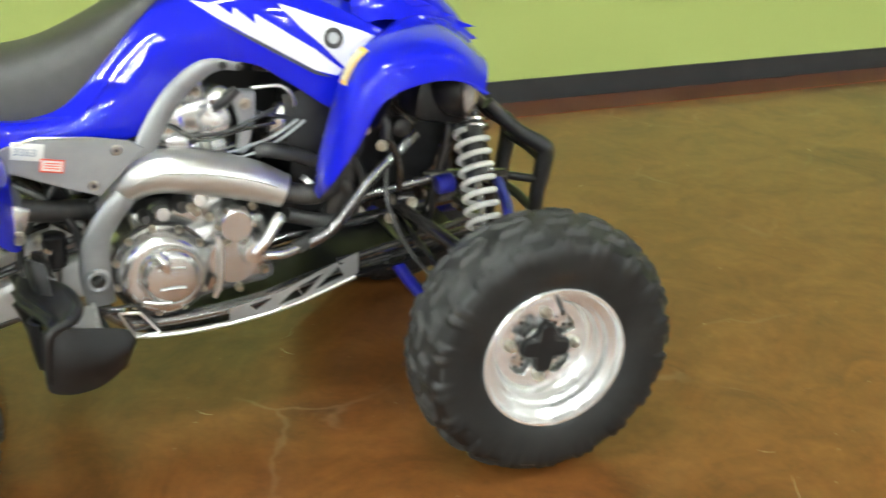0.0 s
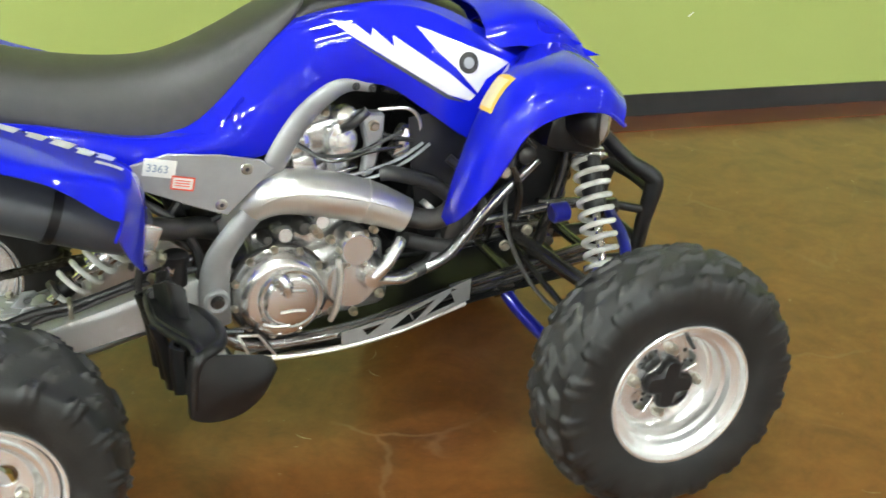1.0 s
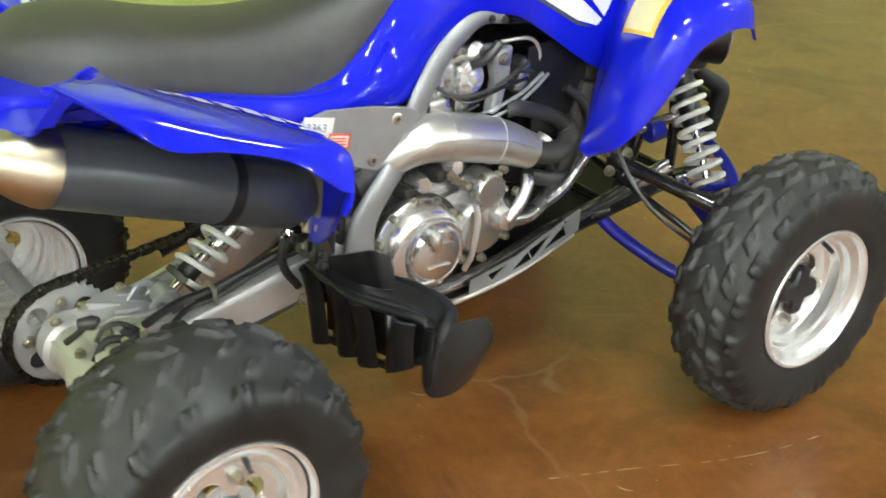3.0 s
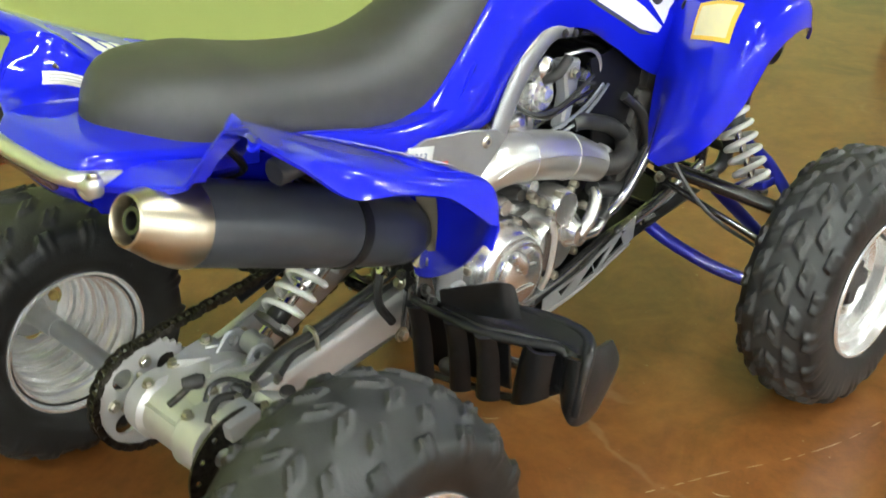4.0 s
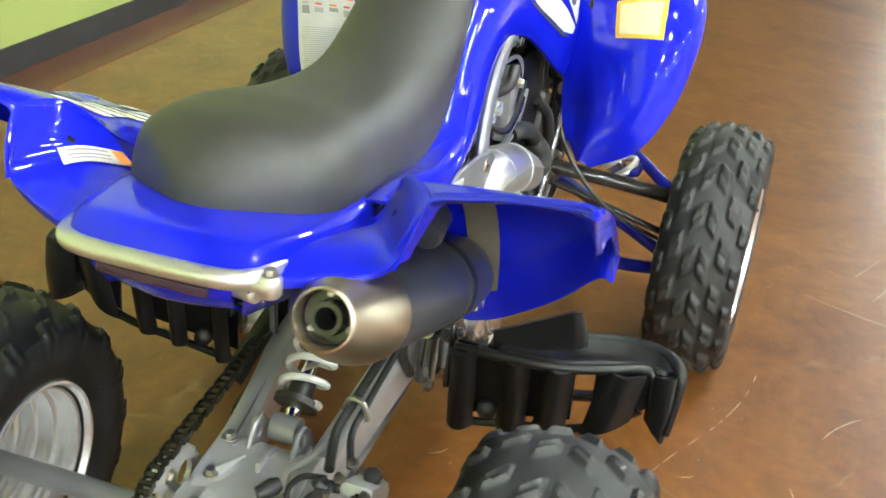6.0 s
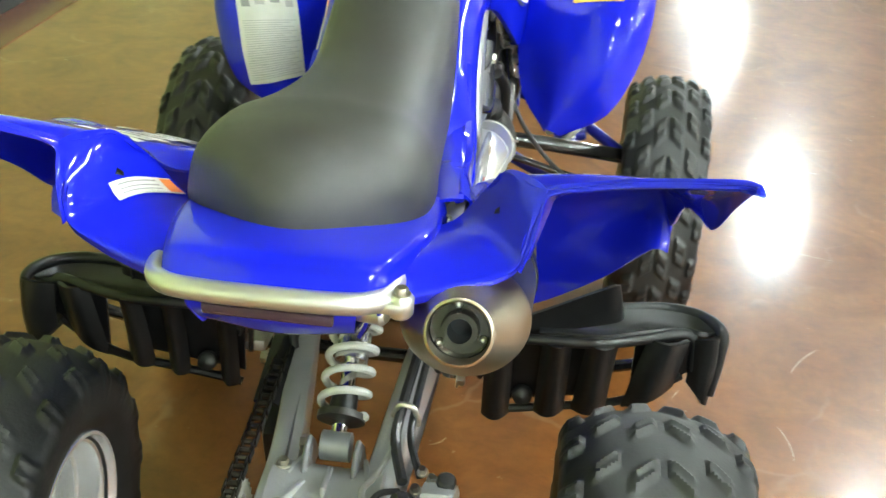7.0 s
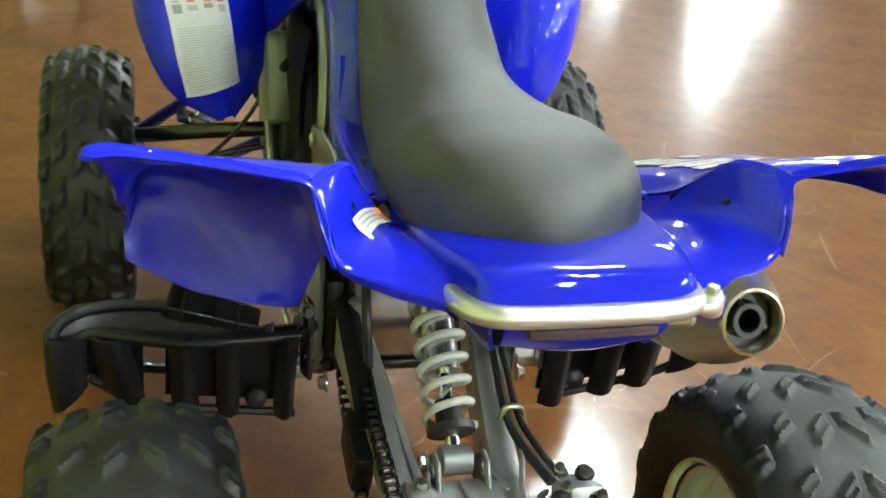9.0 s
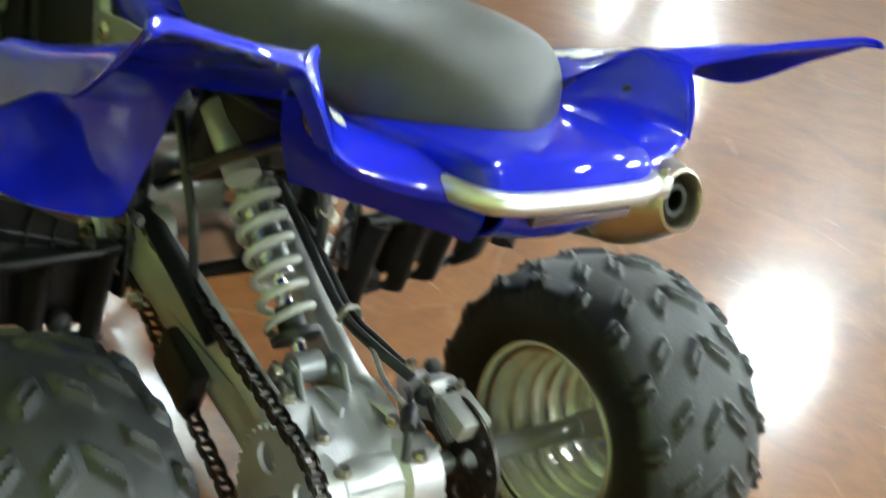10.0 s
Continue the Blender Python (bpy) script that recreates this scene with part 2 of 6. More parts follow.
def shell(grid, thick, bm=None, inside=None):
    """A sheet of the given thickness over a grid of points; it grows towards the place inside."""
    if inside is not None:
        grid = [row[::-1] for row in outward(grid, inside)]
    own = bmesh.new()
    vs = [[own.verts.new(q) for q in row] for row in grid]
    for a, b in zip(vs, vs[1:]):
        for i in range(len(a) - 1):
            own.faces.new((a[i], a[i + 1], b[i + 1], b[i]))
    own.normal_update()
    normals = [[v.normal.copy() for v in row] for row in vs]
    inner = [[own.verts.new(v.co - n * thick) for v, n in zip(r, nr)] for r, nr in zip(vs, normals)]
    for a, b in zip(inner, inner[1:]):
        for i in range(len(a) - 1):
            own.faces.new((a[i], b[i], b[i + 1], a[i + 1]))
    nu, nv = len(vs) - 1, len(vs[0]) - 1
    for i in range(nu):
        own.faces.new((vs[i][0], vs[i + 1][0], inner[i + 1][0], inner[i][0]))
        own.faces.new((vs[i + 1][nv], vs[i][nv], inner[i][nv], inner[i + 1][nv]))
    for j in range(nv):
        own.faces.new((vs[0][j + 1], vs[0][j], inner[0][j], inner[0][j + 1]))
        own.faces.new((vs[nu][j], vs[nu][j + 1], inner[nu][j + 1], inner[nu][j]))
    if bm is None:
        return own
    return join(bm, own)


def coil(a, b, radius, wire, turns, seg=8, step=18):
    """A helical spring from a to b."""
    a, b = Vector(a), Vector(b)
    ax = (b - a).normalized()
    e1 = ax.orthogonal().normalized()
    e2 = ax.cross(e1)
    n = int(turns * step)
    pts = []
    for i in range(n + 1):
        u = i / n
        w = 2 * math.pi * turns * u
        pts.append(a + (b - a) * u + (e1 * math.cos(w) + e2 * math.sin(w)) * radius)
    return tube(pts, wire, seg=seg, smooth=False)


def bolt(at, axis, r=0.008, h=0.006, bm=None, washer=True):
    """A hexagon head on a washer."""
    bm = bm or bmesh.new()
    at, ax = Vector(at), Vector(axis).normalized()
    if washer:
        lathe([(0, r * 1.35), (h * 0.25, r * 1.35)], at, ax, 14, bm)
    own = bmesh.new()
    lathe([(h * 0.25, r), (h * 0.9, r), (h * 1.05, r * 0.85)], at, ax, 6, own)
    return join(bm, own)


def between(a, b, spin=0.0):
    """A pose at a whose z axis points to b."""
    a, b = Vector(a), Vector(b)
    q = (b - a).to_track_quat("Z", "Y")
    return Matrix.Translation(a) @ q.to_matrix().to_4x4() @ Matrix.Rotation(spin, 4, "Z")


def decal(name, outline, grid, material, parent, side, lift=0.0018, cuts=7, label=""):
    """A thin printed film that lies on a sheet: the outline is given in x and z and is laid on along y."""
    src = bmesh.new()
    vs = [[src.verts.new(q) for q in row] for row in grid]
    for a, b in zip(vs, vs[1:]):
        for i in range(len(a) - 1):
            src.faces.new((a[i], a[i + 1], b[i + 1], b[i]))
    src.normal_update()
    tree = BVHTree.FromBMesh(src)
    src.free()
    bm = bmesh.new()
    loop = [bm.verts.new((x, 0, z)) for x, z in outline]
    bmesh.ops.triangle_fill(bm, use_beauty=True, edges=[bm.edges.new((loop[i], loop[(i + 1) % len(loop)])) for i in range(len(loop))])
    for _ in range(cuts):
        long = [e for e in bm.edges if e.calc_length() > 0.010]
        if not long:
            break
        bmesh.ops.subdivide_edges(bm, edges=long, cuts=1)
        bmesh.ops.triangulate(bm, faces=bm.faces[:])
    for v in bm.verts:
        hit, nor, _, _ = tree.ray_cast(Vector((v.co.x, side * 2.0, v.co.z)), Vector((0, -side, 0)))
        if hit is None:
            near, nor, _, _ = tree.find_nearest(Vector((v.co.x, side * 0.2, v.co.z)))
            hit = near
        if nor.y * side < 0:
            nor = -nor
        v.co = hit + nor * lift
    return finish(name, bm, material, parent, True, label)


def strokes(name, segments, width, grid, material, parent, side, lift=0.0022, label=""):
    """Printed bars on a sheet, each from one x, z to another."""
    tree_src = bmesh.new()
    vs = [[tree_src.verts.new(q) for q in row] for row in grid]
    for a, b in zip(vs, vs[1:]):
        for i in range(len(a) - 1):
            tree_src.faces.new((a[i], a[i + 1], b[i + 1], b[i]))
    tree_src.normal_update()
    tree = BVHTree.FromBMesh(tree_src)
    tree_src.free()
    bm = bmesh.new()
    for (x0, z0), (x1, z1) in segments:
        d = Vector((x1 - x0, 0, z1 - z0))
        nrm = Vector((-d.z, 0, d.x)).normalized() * width * 0.5
        row = []
        for k in range(5):
            c = Vector((x0, 0, z0)) + d * k / 4
            pair = []
            for sgn in (1, -1):
                q = c + nrm * sgn
                hit, nor, _, _ = tree.ray_cast(Vector((q.x, side * 2.0, q.z)), Vector((0, -side, 0)))
                if hit is None:
                    hit, nor, _, _ = tree.find_nearest(Vector((q.x, side * 0.2, q.z)))
                if nor.y * side < 0:
                    nor = -nor
                pair.append(bm.verts.new(hit + nor * lift))
            row.append(pair)
        for p, q in zip(row, row[1:]):
            bm.faces.new((p[0], p[1], q[1], q[0]))
    return finish(name, bm, material, parent, True, label)


def lettering(name, text, height, m, material, parent):
    """Words in the built-in font, centred, as a thin mesh."""
    cu = bpy.data.curves.new(name, "FONT")
    cu.body, cu.size, cu.align_x, cu.align_y, cu.extrude = text, height, "CENTER", "CENTER", 0.0002
    tmp = bpy.data.objects.new(name, cu)
    scene.collection.objects.link(tmp)
    me = bpy.data.meshes.new_from_object(tmp.evaluated_get(bpy.context.evaluated_depsgraph_get()))
    bpy.data.objects.remove(tmp)
    bpy.data.curves.remove(cu)
    me.transform(m)
    me.materials.clear()
    me.materials.append(material)
    ob = new(name, me)
    ob.parent = parent
    return ob


# ---------------------------------------------------------------- the showroom
X0, X1, Y0 = -22.0, 35.0, -33.0


def wall_y(x):
    return WALL_Y + WALL_SLOPE * x


def floor_material():
    m = bpy.data.materials.new("acid_stained_concrete")
    m.use_nodes = True
    nt = m.node_tree
    L = nt.links.new
    b = nt.nodes["Principled BSDF"]
    tc = nt.nodes.new("ShaderNodeTexCoord")

    def noise_of(scale, detail, distort=0.0, rough=0.6):
        n = nt.nodes.new("ShaderNodeTexNoise")
        n.inputs["Scale"].default_value, n.inputs["Detail"].default_value = scale, detail
        n.inputs["Distortion"].default_value, n.inputs["Roughness"].default_value = distort, rough
        L(tc.outputs["Object"], n.inputs["Vector"])
        return n.outputs["Fac"]

    def ramp(src, stops):
        r = nt.nodes.new("ShaderNodeValToRGB")
        e = r.color_ramp.elements
        e[0].position, e[0].color = stops[0][0], (*stops[0][1], 1)
        e[1].position, e[1].color = stops[-1][0], (*stops[-1][1], 1)
        for p, c in stops[1:-1]:
            k = e.new(p)
            k.color = (*c, 1)
        L(src, r.inputs["Fac"])
        return r.outputs["Color"]

    def mixed(fac, a, c, mode="MIX"):
        x = nt.nodes.new("ShaderNodeMix")
        x.data_type, x.blend_type = "RGBA", mode
        if isinstance(fac, float):
            x.inputs["Factor"].default_value = fac
        else:
            L(fac, x.inputs["Factor"])
        L(a, x.inputs["A"])
        L(c, x.inputs["B"])
        return x.outputs["Result"]

    big = ramp(noise_of(0.8, 6.0, 1.0), [(0.28, (0.046, 0.012, 0.0035)), (0.42, (0.150, 0.055, 0.012)), (0.60, (0.202, 0.084, 0.020)), (0.76, (0.095, 0.030, 0.007))])
    mid = ramp(noise_of(3.2, 8.0, 1.6, 0.7), [(0.30, (0.050, 0.013, 0.0035)), (0.5, (0.172, 0.062, 0.014)), (0.72, (0.252, 0.114, 0.032))])
    fine = ramp(noise_of(26.0, 6.0, 0.4, 0.7), [(0.3, (0.80, 0.78, 0.76)), (0.7, (1.15, 1.12, 1.08))])
    col = mixed(0.5, big, mid)
    col = mixed(0.8, col, fine, "MULTIPLY")
    # pale scuffs: thin stretched marks
    st = nt.nodes.new("ShaderNodeMapping")
    st.inputs["Rotation"].default_value = (0, 0, 0.5)
    st.inputs["Scale"].default_value = (1.2, 34, 1)
    L(tc.outputs["Object"], st.inputs["Vector"])
    sc = nt.nodes.new("ShaderNodeTexNoise")
    sc.inputs["Scale"].default_value, sc.inputs["Detail"].default_value = 2.3, 3.0
    L(st.outputs["Vector"], sc.inputs["Vector"])
    th = nt.nodes.new("ShaderNodeMapRange")
    th.inputs["From Min"].default_value, th.inputs["From Max"].default_value, th.inputs["To Max"].default_value = 0.745, 0.80, 0.5
    L(sc.outputs["Fac"], th.inputs["Value"])
    pale = nt.nodes.new("ShaderNodeRGB")
    pale.outputs[0].default_value = (0.42, 0.34, 0.24, 1)
    col = mixed(th.outputs["Result"], col, pale.outputs[0])
    # hairline crazing where the stain caught
    warp = nt.nodes.new("ShaderNodeMix")
    warp.data_type = "VECTOR"
    warp.inputs["Factor"].default_value = 0.25
    wn = nt.nodes.new("ShaderNodeTexNoise")
    wn.inputs["Scale"].default_value, wn.inputs["Detail"].default_value = 2.6, 4.0
    L(tc.outputs["Object"], wn.inputs["Vector"])
    L(tc.outputs["Object"], warp.inputs["A"])
    L(wn.outputs["Color"], warp.inputs["B"])
    vo = nt.nodes.new("ShaderNodeTexVoronoi")
    vo.feature = "DISTANCE_TO_EDGE"
    vo.inputs["Scale"].default_value = 2.4
    L(warp.outputs["Result"], vo.inputs["Vector"])
    line = nt.nodes.new("ShaderNodeMapRange")
    line.inputs["From Min"].default_value, line.inputs["From Max"].default_value = 0.004, 0.016
    line.inputs["To Min"].default_value, line.inputs["To Max"].default_value = 1.0, 0.0
    L(vo.outputs["Distance"], line.inputs["Value"])
    gate = nt.nodes.new("ShaderNodeMapRange")
    gate.inputs["From Min"].default_value, gate.inputs["From Max"].default_value, gate.inputs["To Max"].default_value = 0.52, 0.64, 0.14
    L(noise_of(1.7, 3.0), gate.inputs["Value"])
    both = nt.nodes.new("ShaderNodeMath")
    both.operation = "MULTIPLY"
    L(line.outputs["Result"], both.inputs[0])
    L(gate.outputs["Result"], both.inputs[1])
    col = mixed(both.outputs["Value"], col, pale.outputs[0])
    # pale specks of dust
    sp = nt.nodes.new("ShaderNodeMapRange")
    sp.inputs["From Min"].default_value, sp.inputs["From Max"].default_value, sp.inputs["To Max"].default_value = 0.72, 0.78, 0.5
    L(noise_of(34.0, 2.0), sp.inputs["Value"])
    col = mixed(sp.outputs["Result"], col, pale.outputs[0])
    L(col, b.inputs["Base Color"])
    b.inputs["Specular IOR Level"].default_value = 0.19
    b.inputs["Coat Weight"].default_value, b.inputs["Coat Roughness"].default_value = 0.8, 0.42
    b.inputs["Coat IOR"].default_value = 1.42
    rr = nt.nodes.new("ShaderNodeMapRange")
    rr.inputs["From Min"].default_value, rr.inputs["From Max"].default_value = 0.3, 0.7
    rr.inputs["To Min"].default_value, rr.inputs["To Max"].default_value = 0.11, 0.21
    L(noise_of(7.0, 6.0, 0.6), rr.inputs["Value"])
    L(rr.outputs["Result"], b.inputs["Roughness"])
    bp = nt.nodes.new("ShaderNodeBump")
    bp.inputs["Strength"].default_value, bp.inputs["Distance"].default_value = 0.018, 0.004
    L(noise_of(18.0, 5.0, 0.2), bp.inputs["Height"])
    L(bp.outputs["Normal"], b.inputs["Normal"])
    return m


FLOOR = floor_material()
STRIP = mat("red_stained_border", (0.105, 0.032, 0.012), 0.24, second=(0.145, 0.052, 0.020), scale=5, rough_var=0.06, bump=0.1, bump_scale=30, detail=8)
GREEN = mat("lime_green_wall_paint", (0.34, 0.405, 0.115), 0.55, second=(0.325, 0.39, 0.108), scale=1.2, bump=0.12, bump_scale=140)
BASE = mat("black_rubber_baseboard", (0.013, 0.014, 0.015), 0.4, second=(0.02, 0.02, 0.021), scale=12)
PLAIN = mat("white_wall_paint", (0.55, 0.545, 0.53), 0.6, second=(0.50, 0.49, 0.47), scale=2)
CEILING = mat("grey_open_ceiling", (0.42, 0.42, 0.41), 0.8, second=(0.34, 0.34, 0.33), scale=3)
FIXTURE = mat("white_lamp_housing", (0.75, 0.75, 0.73), 0.4, second=(0.70, 0.70, 0.68), scale=8)


def slab(name, corners, z0, z1, material, label, category):
    bm = bmesh.new()
    rings(bm, [[(x, y, z0) for x, y in corners], [(x, y, z1) for x, y in corners]])
    return tagged(finish(name, bm, material, smooth=False), label, category, kind="structure")


FLOOR_OB = slab("floor", [(X0, Y0), (X1, Y0), (X1, wall_y(X1)), (X0, wall_y(X0))], -0.12, 0.0, FLOOR, "glossy brown acid-stained concrete floor with pale scuffs", "floor")
WALL_OB = slab("wall_north", [(X0, wall_y(X0)), (X1, wall_y(X1)), (X1, wall_y(X1) + 0.2), (X0, wall_y(X0) + 0.2)], -0.12, CEIL + 0.1, GREEN, "plain wall painted lime green", "wall")
slab("baseboard", [(X0, wall_y(X0) - 0.008), (X1, wall_y(X1) - 0.008), (X1, wall_y(X1) - 0.0005), (X0, wall_y(X0) - 0.0005)], 0.0005, 0.098, BASE, "black rubber baseboard along the green wall", "baseboard")
slab("floor_border", [(X0, wall_y(X0) - 0.195), (X1, wall_y(X1) - 0.195), (X1, wall_y(X1) - 0.009), (X0, wall_y(X0) - 0.009)], 0.0002, 0.004, STRIP, "darker red-brown stained floor border along the wall", "floor border")
slab("wall_south", [(X0, Y0 - 0.2), (X1, Y0 - 0.2), (X1, Y0), (X0, Y0)], -0.12, CEIL + 0.1, PLAIN, "plain pale wall closing the hall", "wall")
slab("wall_east", [(X1, Y0 - 0.2), (X1 + 0.2, Y0 - 0.2), (X1 + 0.2, 2.6), (X1, 2.6)], -0.12, CEIL + 0.1, PLAIN, "plain pale wall closing the hall", "wall")
slab("wall_west", [(X0 - 0.2, Y0 - 0.2), (X0, Y0 - 0.2), (X0, 2.6), (X0 - 0.2, 2.6)], -0.12, CEIL + 0.1, PLAIN, "plain pale wall closing the hall", "wall")
slab("ceiling", [(X0 - 0.2, Y0 - 0.2), (X1 + 0.2, Y0 - 0.2), (X1 + 0.2, 2.6), (X0 - 0.2, 2.6)], CEIL + 0.1, CEIL + 0.25, CEILING, "plain grey showroom ceiling", "ceiling")


def scuffs():
    """A long bowed scratch of broken strokes and a few short marks on the floor."""
    rnd = random.Random(5)
    bow = [(0.70, -0.455), (0.758, -0.479), (0.868, -0.523), (1.011, -0.588), (1.15, -0.632), (1.30, -0.655)]
    line = spline([(x, y, 0.0) for x, y in bow], 60)
    marks = []
    k = 0
    while k < 56:
        n = rnd.choice((2, 3, 5, 7))
        marks.append([line[q] for q in range(k, min(k + n, 60) + 1)])
        k += n + rnd.choice((1, 1, 2, 3))
    for _ in range(46):
        x, y, a, ln = rnd.uniform(-1.2, 3.2), rnd.uniform(-2.2, 1.2), rnd.uniform(0, 6.3), rnd.uniform(0.01, 0.06)
        marks.append([Vector((x + math.cos(a + 0.2 * q) * ln * q / 3, y + math.sin(a + 0.2 * q) * ln * q / 3, 0)) for q in range(4)])
    # a sweep of longer scratches beside the machine
    for _ in range(34):
        x, y, a, ln = rnd.uniform(-0.4, 2.6), rnd.uniform(-2.4, -0.7), rnd.gauss(-0.9, 0.7), rnd.uniform(0.06, 0.28)
        bend = rnd.uniform(-0.05, 0.05)
        marks.append([Vector((x + math.cos(a + bend * q) * ln * q / 5, y + math.sin(a + bend * q) * ln * q / 5, 0)) for q in range(6)])
    for m in marks:
        own = bmesh.new()
        w = rnd.uniform(0.0006, 0.0018)
        pairs = []
        for q, c in enumerate(m):
            d = (m[min(q + 1, len(m) - 1)] - m[max(q - 1, 0)]).normalized()
            side = Vector((-d.y, d.x, 0)) * w * (0.35 if q in (0, len(m) - 1) else 1.0)
            pairs.append((own.verts.new(c + side + Vector((0, 0, 0.0006))), own.verts.new(c - side + Vector((0, 0, 0.0006)))))
        for a, b in zip(pairs, pairs[1:]):
            own.faces.new((a[0], a[1], b[1], b[0]))
        finish("scuff_mark", own, CHALK, FLOOR_OB, False)


def wall_chip(x, z, length, width, tilt):
    own = block((length, 0.0012, width), Matrix.Translation((x, wall_y(x) - 0.0008, z)) @ pose(0, 0, 0, 0, tilt, math.degrees(math.atan(WALL_SLOPE))), 0.0004)
    finish("paint_chip", own, FIXTURE, WALL_OB, False)


CHALK = mat("pale_scuff", (0.36, 0.27, 0.18), 0.5, second=(0.24, 0.15, 0.08), scale=60)
scuffs()
wall_chip(2.934, 0.432, 0.030, 0.006, -35)
wall_chip(1.584, 0.330, 0.022, 0.008, -5)


def glow(name, strength, colour):
    m = bpy.data.materials.new(name)
    m.use_nodes = True
    nt = m.node_tree
    e = nt.nodes.new("ShaderNodeEmission")
    e.inputs["Color"].default_value, e.inputs["Strength"].default_value = (*colour, 1), strength
    nt.links.new(e.outputs["Emission"], nt.nodes["Material Output"].inputs["Surface"])
    return m


TUBE_LIGHT = glow("fluorescent_tube", LAMP_GLOW, (0.94, 0.99, 0.96))


def ceiling_lamp(tubes, label):
    """A hanging high-bay fitting: a folded white tray with its tubes."""
    root = tagged(new("ceiling_lamp"), label, "ceiling lamp", "ceiling lamps")
    bm = block((0.95, 0.60, 0.03), pose(0, 0, 0.06), 0.006)
    for k in (-1, 1):
        block((0.95, 0.02, 0.09), pose(0, k * 0.30, 0.02, k * 20), 0.004, bm)
    part("tray", bm, FIXTURE, root)
    for k in tubes:
        part("tube", lathe([(-0.44, 0.012), (-0.435, 0.026), (0.435, 0.026), (0.44, 0.012)], (0, -0.195 + 0.13 * k, 0.0), (1, 0, 0), 10), TUBE_LIGHT, root)
    return root


def hang(lamp, spots):
    lamp.matrix_world = pose(spots[0][0], spots[0][1], CEIL)
    for x, y in spots[1:]:
        copy_thing(lamp, pose(x, y, CEIL))


hang(ceiling_lamp((0, 1, 2, 3), "white high-bay ceiling lamp with four fluorescent tubes"), [(x + {(20.2, -9.8): -0.2, (5.0, -3.0): 1.3, (12.6, -3.0): 0.2, (20.2, -3.0): 0.5}.get((x, y), 0.0), y - {(20.2, -9.8): 1.1, (27.8, -9.8): 2.0}.get((x, y), 0.0)) for y in (-3.0, -9.8, -16.4, -22.8, -29.4) for x in (5.0, 12.6, 20.2, 27.8) if (x, y) not in ((20.2, -16.4), (12.6, -9.8), (12.6, -22.8), (20.2, -29.4))])
# Unseen lamps added for highlights on the plastic; two tubes halve their light.
hang(ceiling_lamp((1, 2), "added unseen white high-bay ceiling lamp with two fluorescent tubes"), [(x, y) for y in (-1.4, -5.2, -9.0, -12.8, -16.6, -20.4) for x in (-19.0, -15.2, -11.4, -7.6, -3.8, 0.0)])


# ---------------------------------------------------------------- the quad bike (nose to +x, rear axle over x = 0)
BIKE = tagged(new("quad_bike"), "blue and white sport quad bike with black saddle, parked", "quad bike")
WB = 1.28


def sub(name, at=(0, 0, 0), parent=None):
    ob = new(name)
    ob.parent = parent or BIKE
    ob.location = at
    return ob


# ---- wheels
def tyre_mesh(R, W, rim_r, rows, n, lug, slot, drop):
    """A balloon tyre whose tread blocks are moulded into one skin."""
    half = W / 2
    crown = R - lug
    side = crown - rim_r
    prof = [(rim_r + 0.006, 0.80), (rim_r + 0.018, 0.875), (rim_r + side * 0.26, 0.955), (rim_r + side * 0.42, 0.990), (rim_r + side * 0.56, 1.0), (rim_r + side * 0.66, 0.99), (rim_r + side * (0.97 - drop), 0.962)]
    skin = [(y * half, r, 0.0) for r, y in prof]
    m = 54
    for k in range(m + 1):
        t = 1 - 2 * k / m
        y = 0.93 * t
        skin.append((y * half, crown - side * drop * abs(t) ** 2.3, 1.0))
    skin += [(-y * half, r, 0.0) for r, y in prof[::-1]]
    steps = 414

    def smooth(e, x):
        x = min(1.0, max(0.0, x / e))
        return x * x * (3 - 2 * x)

    def height(y, a):
        best = 0.0
        for y0, y1, duty, skew, phase, h in rows:
            if (y0 + y1) * y < 0:
                continue
            v = min(abs(y) - abs(y0), abs(y1) - abs(y)) if abs(y0) < abs(y1) else min(abs(y) - abs(y1), abs(y0) - abs(y))
            if y0 < 0 < y1:
                v = min(y - y0, y1 - y)
            if v <= 0:
                continue
            u = (a * n / (2 * math.pi) - phase - skew * abs(y) * n / (2 * math.pi)) % 1.0
            u = min(u, duty - u) if u < duty else -1
            if u <= 0:
                continue
            e = smooth(0.008, v) * smooth(0.11, u) * h
            if slot and abs(u - duty / 2) < 0.055 and v > 0.006:
                e -= 0.0032
            best = max(best, e)
        return best

    bm = bmesh.new()
    loops = []
    for i in range(steps):
        a = 2 * math.pi * i / steps
        loop = []
        for y, r, tread in skin:
            h = height(y, a) if tread else 0.0
            if 0.93 * half * 0.86 < abs(y) < half and not tread and r > rim_r + side * 0.56:
                h = 0.35 * height(math.copysign(0.90 * half, y), a)
            loop.append((math.cos(a) * (r + h), y + (math.copysign(h * 0.6, y) if not tread else 0.0), math.sin(a) * (r + h)))
        loops.append(loop)
    vs = [[bm.verts.new(q) for q in loop] for loop in loops]
    for i in range(steps):
        a, b = vs[i], vs[(i + 1) % steps]
        for k in range(len(a) - 1):
            bm.faces.new((a[k], b[k], b[k + 1], a[k + 1]))
        bm.faces.new((a[-1], b[-1], b[0], a[0]))
    return bm


